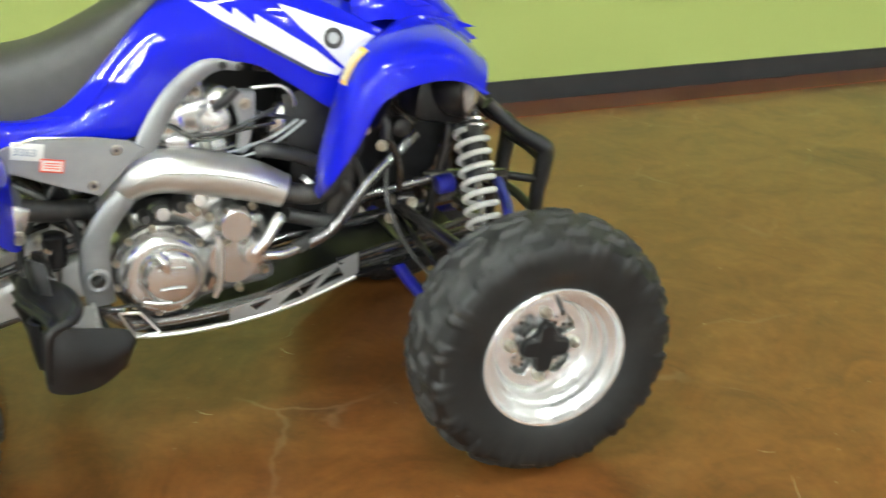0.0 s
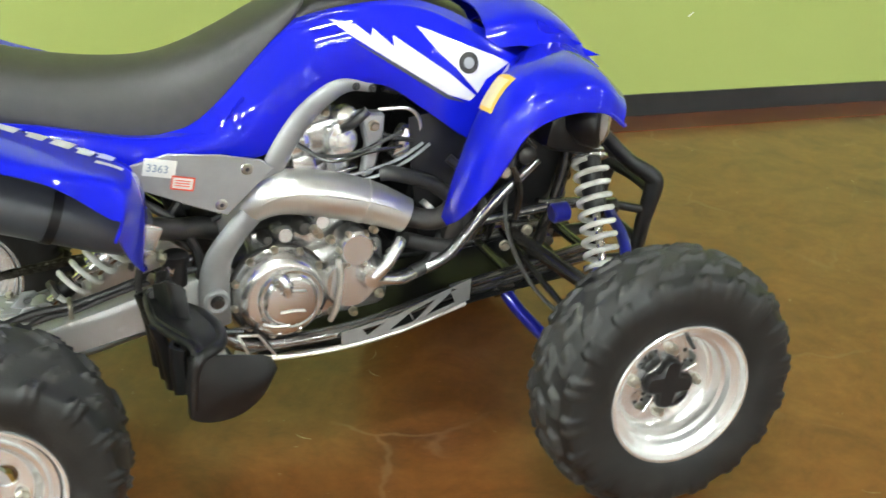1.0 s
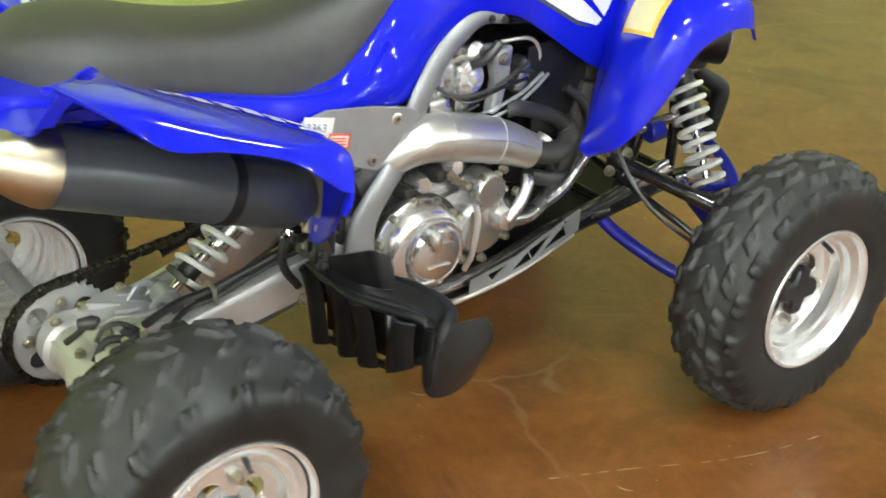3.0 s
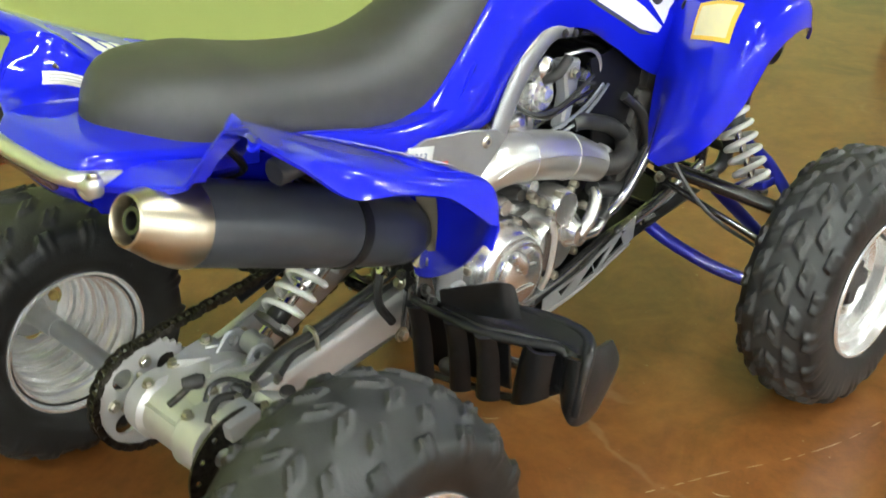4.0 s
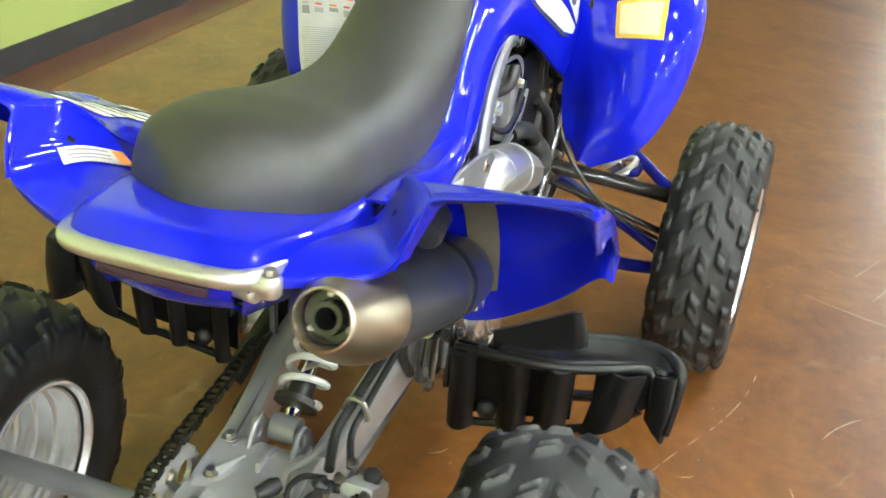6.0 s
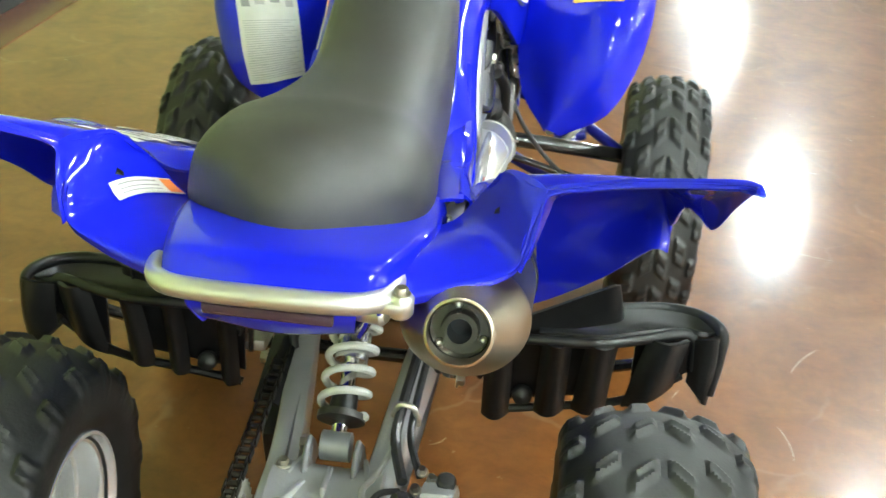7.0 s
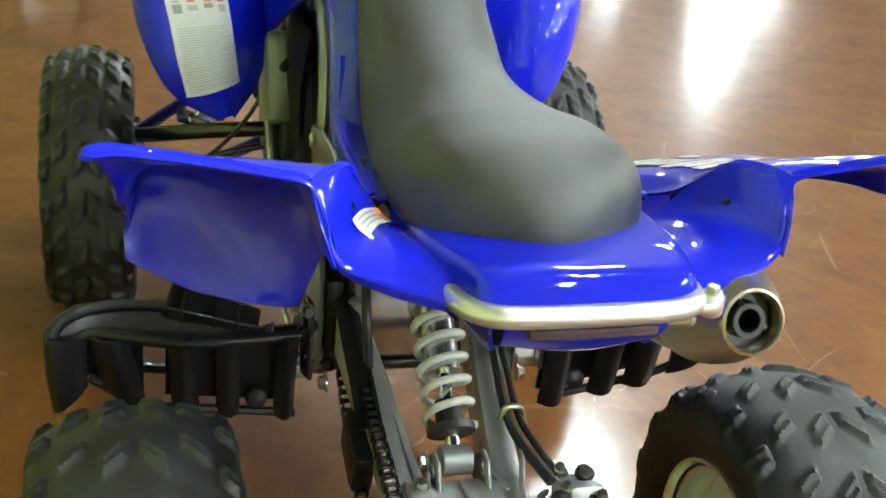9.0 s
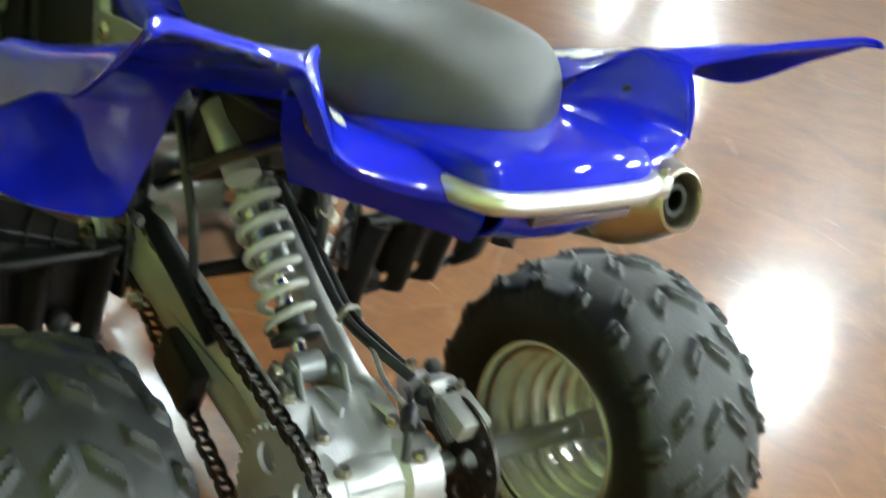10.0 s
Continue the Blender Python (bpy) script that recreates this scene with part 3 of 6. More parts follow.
def rim_mesh(r, w, dish, out):
    """A spun rim with stepped rings down to the wheel centre at the depth dish."""
    h = w / 2
    inner = [(-h, 0.013), (-h, 0.018), (-h + 0.004, 0.0205), (-h + 0.010, 0.016), (-h + 0.016, 0.002)]
    a = []
    run = (dish + h - 0.022) / 5
    for k in range(5):
        s0, d = -h + 0.022 + k * run, -0.0066 * k
        a += [(s0, d), (s0 + run * 0.55, d - 0.001), (s0 + run * 0.72, d + 0.0015), (s0 + run * 0.90, d + 0.0005), (s0 + run * 0.97, d - 0.005)]
    a.append((dish, -0.033))
    b = [(dish + 0.004, -0.031), (dish + 0.010, -0.022), (dish + 0.45 * (h - dish), -0.019), (dish + 0.50 * (h - dish), -0.011), (h - 0.022, -0.008), (h - 0.016, 0.002)]
    outer = [(h - 0.010, 0.016), (h - 0.004, 0.0205), (h, 0.018), (h, 0.013)]
    face = inner[::-1][:0] + inner + a + b + outer
    back = [(h - 0.008, 0.010), (h - 0.020, 0.006), (h * 0.55, 0.004), (h * 0.2, -0.003), (-h * 0.2, -0.003), (-h * 0.55, 0.004), (-h + 0.020, 0.006), (-h + 0.008, 0.010)]
    p = [(out * s, r + d) for s, d in face + back]
    return lathe(p, (0, 0, 0), (0, 1, 0), 64, closed=True)


def centre_disc(r_in, r_out, y, holes, hole_r, ring, thick=0.005):
    """The pierced wheel centre."""
    out = [(r_out * math.cos(a), r_out * math.sin(a)) for a in [2 * math.pi * k / 40 for k in range(40)]]
    hs = [(ring * math.cos(a), ring * math.sin(a), hole_r) for a in [2 * math.pi * (k + 0.5) / holes for k in range(holes)]]
    m = Matrix.Translation((0, y, 0)) @ pose(0, 0, 0, 90)
    return plate(out, thick, m, 0.0015, holes=hs)


def make_wheel(name, front, out):
    w = sub(name)
    if front:
        R, W, rr, rw = 0.280, 0.176, 0.132, 0.170
        rows = [(0.000, 0.030, 0.66, 3.6, 0.0, 0.009), (-0.030, 0.000, 0.66, 3.6, 0.0, 0.009), (0.034, 0.063, 0.64, 3.0, 0.46, 0.010), (-0.063, -0.034, 0.64, 3.0, 0.46, 0.010), (0.066, 0.100, 0.58, 1.6, 0.02, 0.010), (-0.100, -0.066, 0.58, 1.6, 0.02, 0.010)]
        t = tyre_mesh(R, W, rr, rows, 18, 0.010, True, 0.20)
        dish = 0.012
    else:
        R, W, rr, rw = 0.256, 0.236, 0.117, 0.214
        rows = [(0.004, 0.040, 0.44, 3.8, 0.0, 0.009), (-0.040, -0.004, 0.44, 3.8, 0.0, 0.009), (0.048, 0.084, 0.40, 3.4, 0.45, 0.009), (-0.084, -0.048, 0.40, 3.4, 0.45, 0.009), (0.090, 0.138, 0.46, 2.2, 0.85, 0.010), (-0.138, -0.090, 0.46, 2.2, 0.85, 0.010)]
        t = tyre_mesh(R, W, rr, rows, 17, 0.010, True, 0.24)
        dish = 0.070
    part("tyre", t, FRONT_RUBBER if front else REAR_RUBBER, w, "black knobbly all-terrain tyre")
    rim = part("rim", rim_mesh(rr, rw, dish, out), ALU, w, "polished aluminium rim with stepped rings")
    yd = out * dish
    if front:
        disc_out = [((rr - 0.031) * math.cos(a), (rr - 0.031) * math.sin(a)) for a in [2 * math.pi * k / 40 for k in range(40)]]
        windows = []
        for k in range(4):
            c = math.pi / 2 * (k + 0.5)
            windows.append(tuple((r * math.cos(c + d), r * math.sin(c + d)) for r, d in ((0.040, -0.42), (0.076, -0.36), (0.080, -0.12), (0.080, 0.12), (0.076, 0.36), (0.040, 0.42))))
        face = plate(disc_out, 0.005, Matrix.Translation((0, yd + 0.0025, 0)) @ pose(0, 0, 0, 90), 0.0015, holes=windows)
    else:
        face = centre_disc(0, rr - 0.031, yd + 0.0025, 4, 0.020, 0.050)
    part("wheel_centre", face, ALU, rim, "pierced aluminium wheel centre")
    for k in range(4):
        a = math.pi / 2 * k
        ring_r = 0.070 if front else 0.066
        c = Vector((ring_r * math.cos(a), yd + out * 0.003, ring_r * math.sin(a)))
        part("lug_nut", lathe([(0, 0.0125), (0.005, 0.0120), (0.007, 0.0095), (0.015, 0.0090), (0.019, 0.006)], c, (0, out, 0), 6), ZINC, rim)
    if front:
        cross = []
        for k in range(4):
            c = math.pi / 2 * k
            cross += [(r * math.cos(c + d), r * math.sin(c + d)) for r, d in ((0.054, -0.36), (0.056, 0.0), (0.054, 0.36), (0.031, 0.785))]
        turn = Matrix.Translation((0, yd + (0.004 if out > 0 else -0.004), 0)) @ pose(0, 0, 0, 90 if out < 0 else -90)
        cap = part("hub_cap", plate(cross, 0.024, turn, 0.006), BLACK, rim, "black four-armed plastic hub cap")
    else:
        part("hub_cap", lathe([(0.0, 0.030), (0.010, 0.029), (0.014, 0.024), (0.022, 0.022), (0.025, 0.016), (0.025, 0.0)], (0, yd, 0), (0, out, 0), 24), BLACK, rim, "black plastic hub cap")
    part("hub", lathe([(0, 0.040), (0.02, 0.044), (0.06, 0.036), (0.075, 0.03)] if front else [(0, 0.050), (0.008, 0.050), (0.012, 0.030), (0.030, 0.022)], (0, yd - out * 0.002, 0), (0, -out, 0), 24), DARK if front else SWING, w)
    if front:
        ring = [(0.082 * math.cos(a), 0.082 * math.sin(a)) for a in [2 * math.pi * k / 36 for k in range(36)]]
        hs = [(rad * math.cos(a + off), rad * math.sin(a + off), 0.0042) for rad, off in ((0.073, 0.0), (0.061, 0.13), (0.050, 0.0)) for a in [2 * math.pi * k / 14 for k in range(14)]]
        part("brake_disc", plate(ring, 0.004, Matrix.Translation((0, yd - out * 0.016, 0)) @ pose(0, 0, 0, 90), 0.0, None, hs), CAST, w, "drilled steel brake disc")
        # Added black plate: the shade in the window gaps is its colour.
        part("dust_plate", lathe([(0, 0.0), (0, 0.094), (0.004, 0.094), (0.004, 0.0)], (0, yd - out * 0.036, 0), (0, -out, 0), 32), BLACK, w, "added black plate for the shade behind the brake disc")
    part("valve", lathe([(0, 0.005), (0.018, 0.0045), (0.022, 0.004), (0.03, 0.004)], (0.0, out * (rw / 2 - 0.026), rr - 0.014), (0, out, -0.4), 8), HOSE, rim)
    return w


fr = make_wheel("front_wheel", True, -1)
fr.matrix_local = pose(WB + 0.006, -0.488, 0.275, 0, 4, -2)
fl = make_wheel("front_wheel", True, 1)
fl.matrix_local = pose(WB + 0.006, 0.490, 0.275, 0, 20, -1)
rrw = make_wheel("rear_wheel", False, -1)
rrw.matrix_local = pose(0, -0.420, 0.249, 0, 12, 0)
rlw = make_wheel("rear_wheel", False, 1)
rlw.matrix_local = pose(0, 0.420, 0.249, 0, 40, 0)

# ---- a wheel of the next machine in the row
other = make_wheel("parked_wheel", False, -1)
other.parent = None
other.matrix_world = pose(4.86, 0.74, 0.256, 0, 25, 84)
tagged(other, "black knobbly tyre on a pale rim standing on the floor", "wheel")


# ---- seat
def seat_loft():
    bm = bmesh.new()
    secs = [(-0.126, 0.764, 0.786, 0.014), (-0.118, 0.758, 0.812, 0.036), (-0.095, 0.758, 0.838, 0.072), (-0.062, 0.762, 0.853, 0.110), (-0.025, 0.764, 0.860, 0.131), (0.020, 0.762, 0.860, 0.137), (0.075, 0.757, 0.856, 0.135), (0.140, 0.744, 0.843, 0.128), (0.210, 0.727, 0.833, 0.121),
            (0.290, 0.710, 0.829, 0.112), (0.360, 0.704, 0.834, 0.106), (0.420, 0.718, 0.851, 0.103), (0.490, 0.776, 0.882, 0.099), (0.560, 0.855, 0.918, 0.092), (0.620, 0.915, 0.950, 0.080), (0.650, 0.940, 0.958, 0.060)]
    cols = []
    for x, zb, zt, w in secs:
        h = zt - zb
        half = [(0.90, -0.012 / max(h, 0.01)), (1.0, 0.0), (0.985, 0.28), (0.925, 0.56), (0.81, 0.755), (0.65, 0.880), (0.36, 0.970)]
        cols.append([(x, -w * k, zb + h * v) for k, v in half] + [(x, 0, zt)] + [(x, w * k, zb + h * v) for k, v in half[::-1]])
    g = patch(cols, 64, 48)
    for row in g:
        for q in row:
            q.y += 0.009 * min(1.0, max(0.0, (0.45 - q.x) / 0.3))
    rings(bm, g, closed=True)
    return bm


seat = part("seat", seat_loft(), SEAT, BIKE, "black grained vinyl saddle")

# ---- side covers of the tank
LX = [0.295, 0.43, 0.555, 0.612, 0.665, 0.725, 0.80, 0.87, 0.945, 0.99, 1.05]
LZ = [0.652, 0.660, 0.664, 0.712, 0.768, 0.800, 0.797, 0.757, 0.707, 0.686, 0.672]
UX = [0.36, 0.425, 0.488, 0.562, 0.622, 0.690, 0.780, 0.870, 0.965, 1.05, 1.115]
UZ = [0.708, 0.728, 0.782, 0.862, 0.912, 0.938, 0.951, 0.945, 0.905, 0.862, 0.838]
LY = [0.142, 0.134, 0.122, 0.115, 0.115, 0.120, 0.133, 0.152, 0.168, 0.172, 0.160]


def tank_cover(s):
    rows = []
    for k in range(11):
        y = LY[k]
        mx, mz = (LX[k] + UX[k]) / 2, (LZ[k] + UZ[k]) / 2
        rows.append([(LX[k], s * (y - 0.012), LZ[k] - 0.004), (LX[k], s * y, LZ[k] + 0.004), (mx, s * (y + 0.009), mz), (UX[k], s * (y - 0.014), UZ[k] - 0.012), (UX[k], s * (y - 0.034), UZ[k]), (UX[k] + 0.005, s * (y - 0.075), UZ[k] + 0.012)])
    return patch(rows, 60, 22)


def white_flash(s, grid, cover):
    decal("white_flash", [(0.685, 0.922), (0.735, 0.914), (0.762, 0.894), (0.765, 0.909), (0.805, 0.876), (0.803, 0.897), (0.915, 0.826), (0.968, 0.783), (0.958, 0.772), (0.915, 0.784), (0.800, 0.850), (0.735, 0.888)], grid, WHITE, cover, s, label="white lightning-shaped decal")
    decal("white_flash", [(0.848, 0.915), (0.880, 0.905), (0.900, 0.897), (1.012, 0.856), (1.042, 0.842), (0.990, 0.815), (0.972, 0.788), (0.925, 0.838), (0.890, 0.868)], grid, WHITE, cover, s, label="white lightning-shaped decal")
    decal("grey_edge", [(0.722, 0.888), (0.800, 0.842), (0.915, 0.775), (0.950, 0.768), (0.915, 0.783), (0.800, 0.849)], grid, GREY_DECAL, cover, s, lift=0.0012)
    ring = [(0.952 + 0.0205 * math.cos(a), 0.846 + 0.0205 * math.sin(a)) for a in [2 * math.pi * k / 24 for k in range(24)]]
    decal("round_badge", ring, grid, DARK, cover, s, lift=0.003, cuts=4, label="dark grey round badge")
    ring = [(0.952 + 0.011 * math.cos(a), 0.846 + 0.011 * math.sin(a)) for a in [2 * math.pi * k / 20 for k in range(20)]]
    decal("badge_centre", ring, grid, SILVER, cover, s, lift=0.0038, cuts=3)


for s in (-1, 1):
    g = tank_cover(s)
    cover = part("tank_side_cover", shell(g, 0.004, inside=(0.75, 0, 0.7)), BLUE, BIKE, "glossy blue plastic tank cover with white flash")
    white_flash(s, g, cover)

bm = bmesh.new()
rings(bm, patch([[(x, -w, z - 0.05), (x, -w * 0.9, z - 0.01), (x, 0, z), (x, w * 0.9, z - 0.01), (x, w, z - 0.05), (x, 0, z - 0.09)] for x, w, z in ((0.60, 0.075, 0.90), (0.66, 0.085, 0.955), (0.76, 0.095, 0.975), (0.88, 0.10, 0.965), (0.98, 0.09, 0.93))], 20, 20))
part("tank_top", bm, BLACK, BIKE, "black plastic tank top")

# ---- front fenders
def front_fender(s):
    rows = []
    E = [(0.890, 0.264, 0.548), (0.886, 0.344, 0.602), (0.925, 0.392, 0.690), (0.972, 0.410, 0.780), (1.050, 0.408, 0.812), (1.134, 0.394, 0.806), (1.200, 0.362, 0.765)]
    M = [(0.888, 0.246, 0.555), (0.882, 0.312, 0.645), (0.910, 0.368, 0.752), (0.956, 0.392, 0.828), (1.046, 0.392, 0.862), (1.140, 0.378, 0.851), (1.214, 0.340, 0.798)]
    Fo = [(0.888, 0.240, 0.557), (0.902, 0.258, 0.660), (0.924, 0.286, 0.775), (0.968, 0.308, 0.858), (1.054, 0.318, 0.886), (1.150, 0.302, 0.872), (1.234, 0.276, 0.812)]
    G = [(0.896, 0.234, 0.557), (0.958, 0.206, 0.645), (0.982, 0.192, 0.755), (1.024, 0.184, 0.836), (1.085, 0.180, 0.876), (1.170, 0.165, 0.872), (1.260, 0.135, 0.812)]
    H = [(0.902, 0.232, 0.549), (0.968, 0.180, 0.610), (1.010, 0.160, 0.735)] + [(x + 0.035, y - 0.045, z - 0.006) for x, y, z in G[3:]]
    for a, b, c, d, h in zip(E, M, Fo, G, H):
        rows.append([(a[0] + 0.012, s * (a[1] - 0.012), a[2] - 0.004), (a[0], s * a[1], a[2]), (b[0], s * b[1], b[2]), (c[0], s * c[1], c[2]), (d[0], s * d[1], d[2]), (h[0], s * h[1], h[2])])
    return patch(rows, 44, 40)


def quad_on(grid, i0, i1, j0, j1, lift):
    """A film over a part of a grid of points."""
    own = bmesh.new()
    n = 8
    vs = []
    for i in range(n + 1):
        row = []
        for j in range(n + 1):
            u, v = i0 + (i1 - i0) * i / n, j0 + (j1 - j0) * j / n
            a, b = min(int(u), len(grid) - 2), min(int(v), len(grid[0]) - 2)
            fu, fv = u - a, v - b
            p = (grid[a][b] * (1 - fu) + grid[a + 1][b] * fu) * (1 - fv) + (grid[a][b + 1] * (1 - fu) + grid[a + 1][b + 1] * fu) * fv
            nor = (grid[a + 1][b] - grid[a][b]).cross(grid[a][b + 1] - grid[a][b]).normalized()
            row.append(own.verts.new(p + nor * lift))
        vs.append(row)
    for a, b in zip(vs, vs[1:]):
        for j in range(n):
            own.faces.new((a[j], a[j + 1], b[j + 1], b[j]))
    return own


def film_on(grid, corners, u0, u1, v0, v1, lift):
    """A straight-sided film on a sheet: a part of the quad between four corners (top, top, bottom, bottom), laid on the nearest place."""
    flat = [q for row in grid for q in row]
    w = len(grid[0])
    tree = BVHTree.FromPolygons(flat, [(i * w + j, i * w + j + 1, (i + 1) * w + j + 1, (i + 1) * w + j) for i in range(len(grid) - 1) for j in range(w - 1)])
    a, b, c, d = [Vector(q) for q in corners]
    own = bmesh.new()
    n, vs = 8, []
    for i in range(n + 1):
        v = v0 + (v1 - v0) * i / n
        row = []
        for j in range(n + 1):
            u = u0 + (u1 - u0) * j / n
            hit, nor, _, _ = tree.find_nearest(a.lerp(b, u).lerp(d.lerp(c, u), v))
            row.append(own.verts.new(hit + nor * (lift if nor.x < 0 else -lift)))
        vs.append(row)
    for p, q in zip(vs, vs[1:]):
        for j in range(n):
            own.faces.new((p[j], p[j + 1], q[j + 1], q[j]))
    return own


STICKER = ((0.9815, -0.2495, 0.8394), (0.9709, -0.3424, 0.8603), (0.9244, -0.3504, 0.7985), (0.9398, -0.2633, 0.7827))
WARNING = ((0.918, 0.358, 0.780), (0.946, 0.253, 0.776), (0.9255, 0.226, 0.608), (0.888, 0.316, 0.594))


for s in (-1, 1):
    g = front_fender(s)
    g = outward(g, (1.10, s * 0.26, 0.55))
    ff = part("front_fender", shell(g, 0.004, inside=(1.10, s * 0.26, 0.55)), BLUE, BIKE, "glossy blue plastic front fender")
    k = 0.0016
    part("fender_clip", lathe([(-0.004, 0.012), (0.001, 0.014), (0.004, 0.011), (0.005, 0.0)], (1.008, s * 0.207, 0.822), (-0.75, s * 0.15, 0.60), 18), BLACK, ff, "round black push clip")
    if s < 0:
        part("warning_sticker", film_on(g, STICKER, 0, 1, 0, 1, k), YELLOW, ff, "yellow and cream square sticker")
        part("sticker_panel", film_on(g, STICKER, 0.10, 0.90, 0.12, 0.90, k * 1.6), CREAM, ff)
    else:
        lab = part("warning_label", film_on(g, WARNING, 0, 1, 0, 1, k), PAPER, ff, "white warning label with orange heading, pictograms and lines of small print")
        part("label_heading", film_on(g, WARNING, 0.04, 0.96, 0.03, 0.09, k * 1.8), ORANGE, lab)
        for i in range(4):
            part("pictogram", film_on(g, WARNING, 0.09 + i * 0.225, 0.23 + i * 0.225, 0.19 + 0.01 * (i % 2), 0.27 - 0.02 * (i % 3), k * 1.8), (INK_SOFT, PRINT, INK_SOFT, PRINT)[i], lab)
            part("warning_mark", film_on(g, WARNING, 0.10 + i * 0.225, 0.21 + i * 0.225, 0.155, 0.175, k * 1.8), (PRINT, RED, ORANGE, RED)[i], lab)
        for i in range(26):
            v = 0.40 + i * 0.022
            part("print_line", film_on(g, WARNING, 0.07, 0.93 - (i * 7 % 5) * 0.07, v, v + 0.007, k * 1.8), PRINT, lab)

# ---- nose cowl
bm = bmesh.new()
rows = []
for x, w, z, d in ((1.00, 0.150, 0.925, 0.06), (1.08, 0.165, 0.945, 0.07), (1.16, 0.160, 0.925, 0.08), (1.23, 0.135, 0.878, 0.09), (1.285, 0.095, 0.815, 0.08)):
    rows.append([(x, -w, z - d), (x, -w * 0.85, z - 0.02), (x + 0.01, -w * 0.4, z), (x + 0.015, 0, z + 0.004), (x + 0.01, w * 0.4, z), (x, w * 0.85, z - 0.02), (x, w, z - d)])
nose = part("nose_cowl", shell(patch(rows, 20, 24), 0.004, inside=(1.1, 0, 0.7)), BLUE, BIKE, "glossy blue plastic nose cowl")
for s in (-1, 1):
    for k in range(3):
        x = 1.10 + 0.055 * k
        own = plate([(0, 0), (0.07, -0.028), (0.012, -0.030)], 0.004, Matrix.Translation((x, s * (0.15 - 0.02 * k), 0.925 - 0.03 * k)) @ pose(0, 0, 0, 90, 0, 0), 0.001)
        part("cowl_fin", own, BLUE, nose)

# ---- headlights
for s in (-1, 1):
    bm = lathe([(-0.06, 0.03), (-0.03, 0.055), (0.0, 0.060), (0.004, 0.060), (0.010, 0.054)], (1.190, s * 0.282, 0.756), (0.8, s * 0.55, 0.05), 28)
    hl = part("headlight", bm, BLACK, BIKE, "round headlight in a black housing")
    part("lens", lathe([(0.006, 0.053), (0.016, 0.046), (0.024, 0.028), (0.027, 0.0)], (1.190, s * 0.282, 0.756), (0.8, s * 0.55, 0.05), 28), LENS, hl, "clear headlight lens")

# ---- rear fenders
def rear_fender(s):
    """From the wall beside the saddle over the shoulder to the hooked outer lip; front flap first, rear edge last."""
    st = [[(0.324, 0.196, 0.484), (0.316, 0.222, 0.490), (0.300, 0.268, 0.515), (0.272, 0.340, 0.572), (0.246, 0.396, 0.632), (0.240, 0.418, 0.634)],
          [(0.320, 0.163, 0.576), (0.322, 0.198, 0.592), (0.315, 0.262, 0.618), (0.294, 0.340, 0.662), (0.264, 0.398, 0.692), (0.250, 0.419, 0.668)],
          [(0.304, 0.150, 0.646), (0.306, 0.184, 0.672), (0.294, 0.250, 0.696), (0.270, 0.334, 0.718), (0.242, 0.398, 0.730), (0.226, 0.420, 0.682)],
          [(0.236, 0.148, 0.696), (0.228, 0.180, 0.718), (0.208, 0.248, 0.737), (0.180, 0.334, 0.754), (0.152, 0.402, 0.762), (0.142, 0.421, 0.742)],
          [(0.110, 0.162, 0.738), (0.102, 0.190, 0.766), (0.086, 0.246, 0.785), (0.066, 0.334, 0.800), (0.046, 0.405, 0.800), (0.044, 0.425, 0.776)],
          [(0.030, 0.176, 0.772), (0.020, 0.202, 0.795), (0.006, 0.250, 0.815), (-0.012, 0.336, 0.832), (-0.036, 0.408, 0.834), (-0.042, 0.432, 0.797)],
          [(-0.012, 0.188, 0.803), (-0.024, 0.208, 0.824), (-0.052, 0.254, 0.842), (-0.082, 0.340, 0.861), (-0.116, 0.412, 0.870), (-0.122, 0.437, 0.858)],
          [(-0.036, 0.200, 0.828), (-0.052, 0.215, 0.843), (-0.092, 0.252, 0.842), (-0.124, 0.338, 0.873), (-0.176, 0.422, 0.902), (-0.192, 0.442, 0.907)]]
    if s > 0:  # the left flap hangs lower, its corner pulled outwards
        st[0] = [(0.324, 0.196, 0.482), (0.316, 0.222, 0.486), (0.300, 0.268, 0.502), (0.272, 0.340, 0.536), (0.246, 0.402, 0.582), (0.240, 0.425, 0.600)]
        for k, y, z in ((1, 0.426, 0.632), (2, 0.426, 0.648), (3, 0.426, 0.708), (4, 0.426, 0.764)):
            st[k][5] = (st[k][5][0], y, z)
        st[1][4] = (0.264, 0.404, 0.672)
        st[7][4:] = [(-0.178, 0.428, 0.908), (-0.196, 0.452, 0.914)]
    return patch([[(x, s * y, z) for x, y, z in row] for row in st], 70, 40)


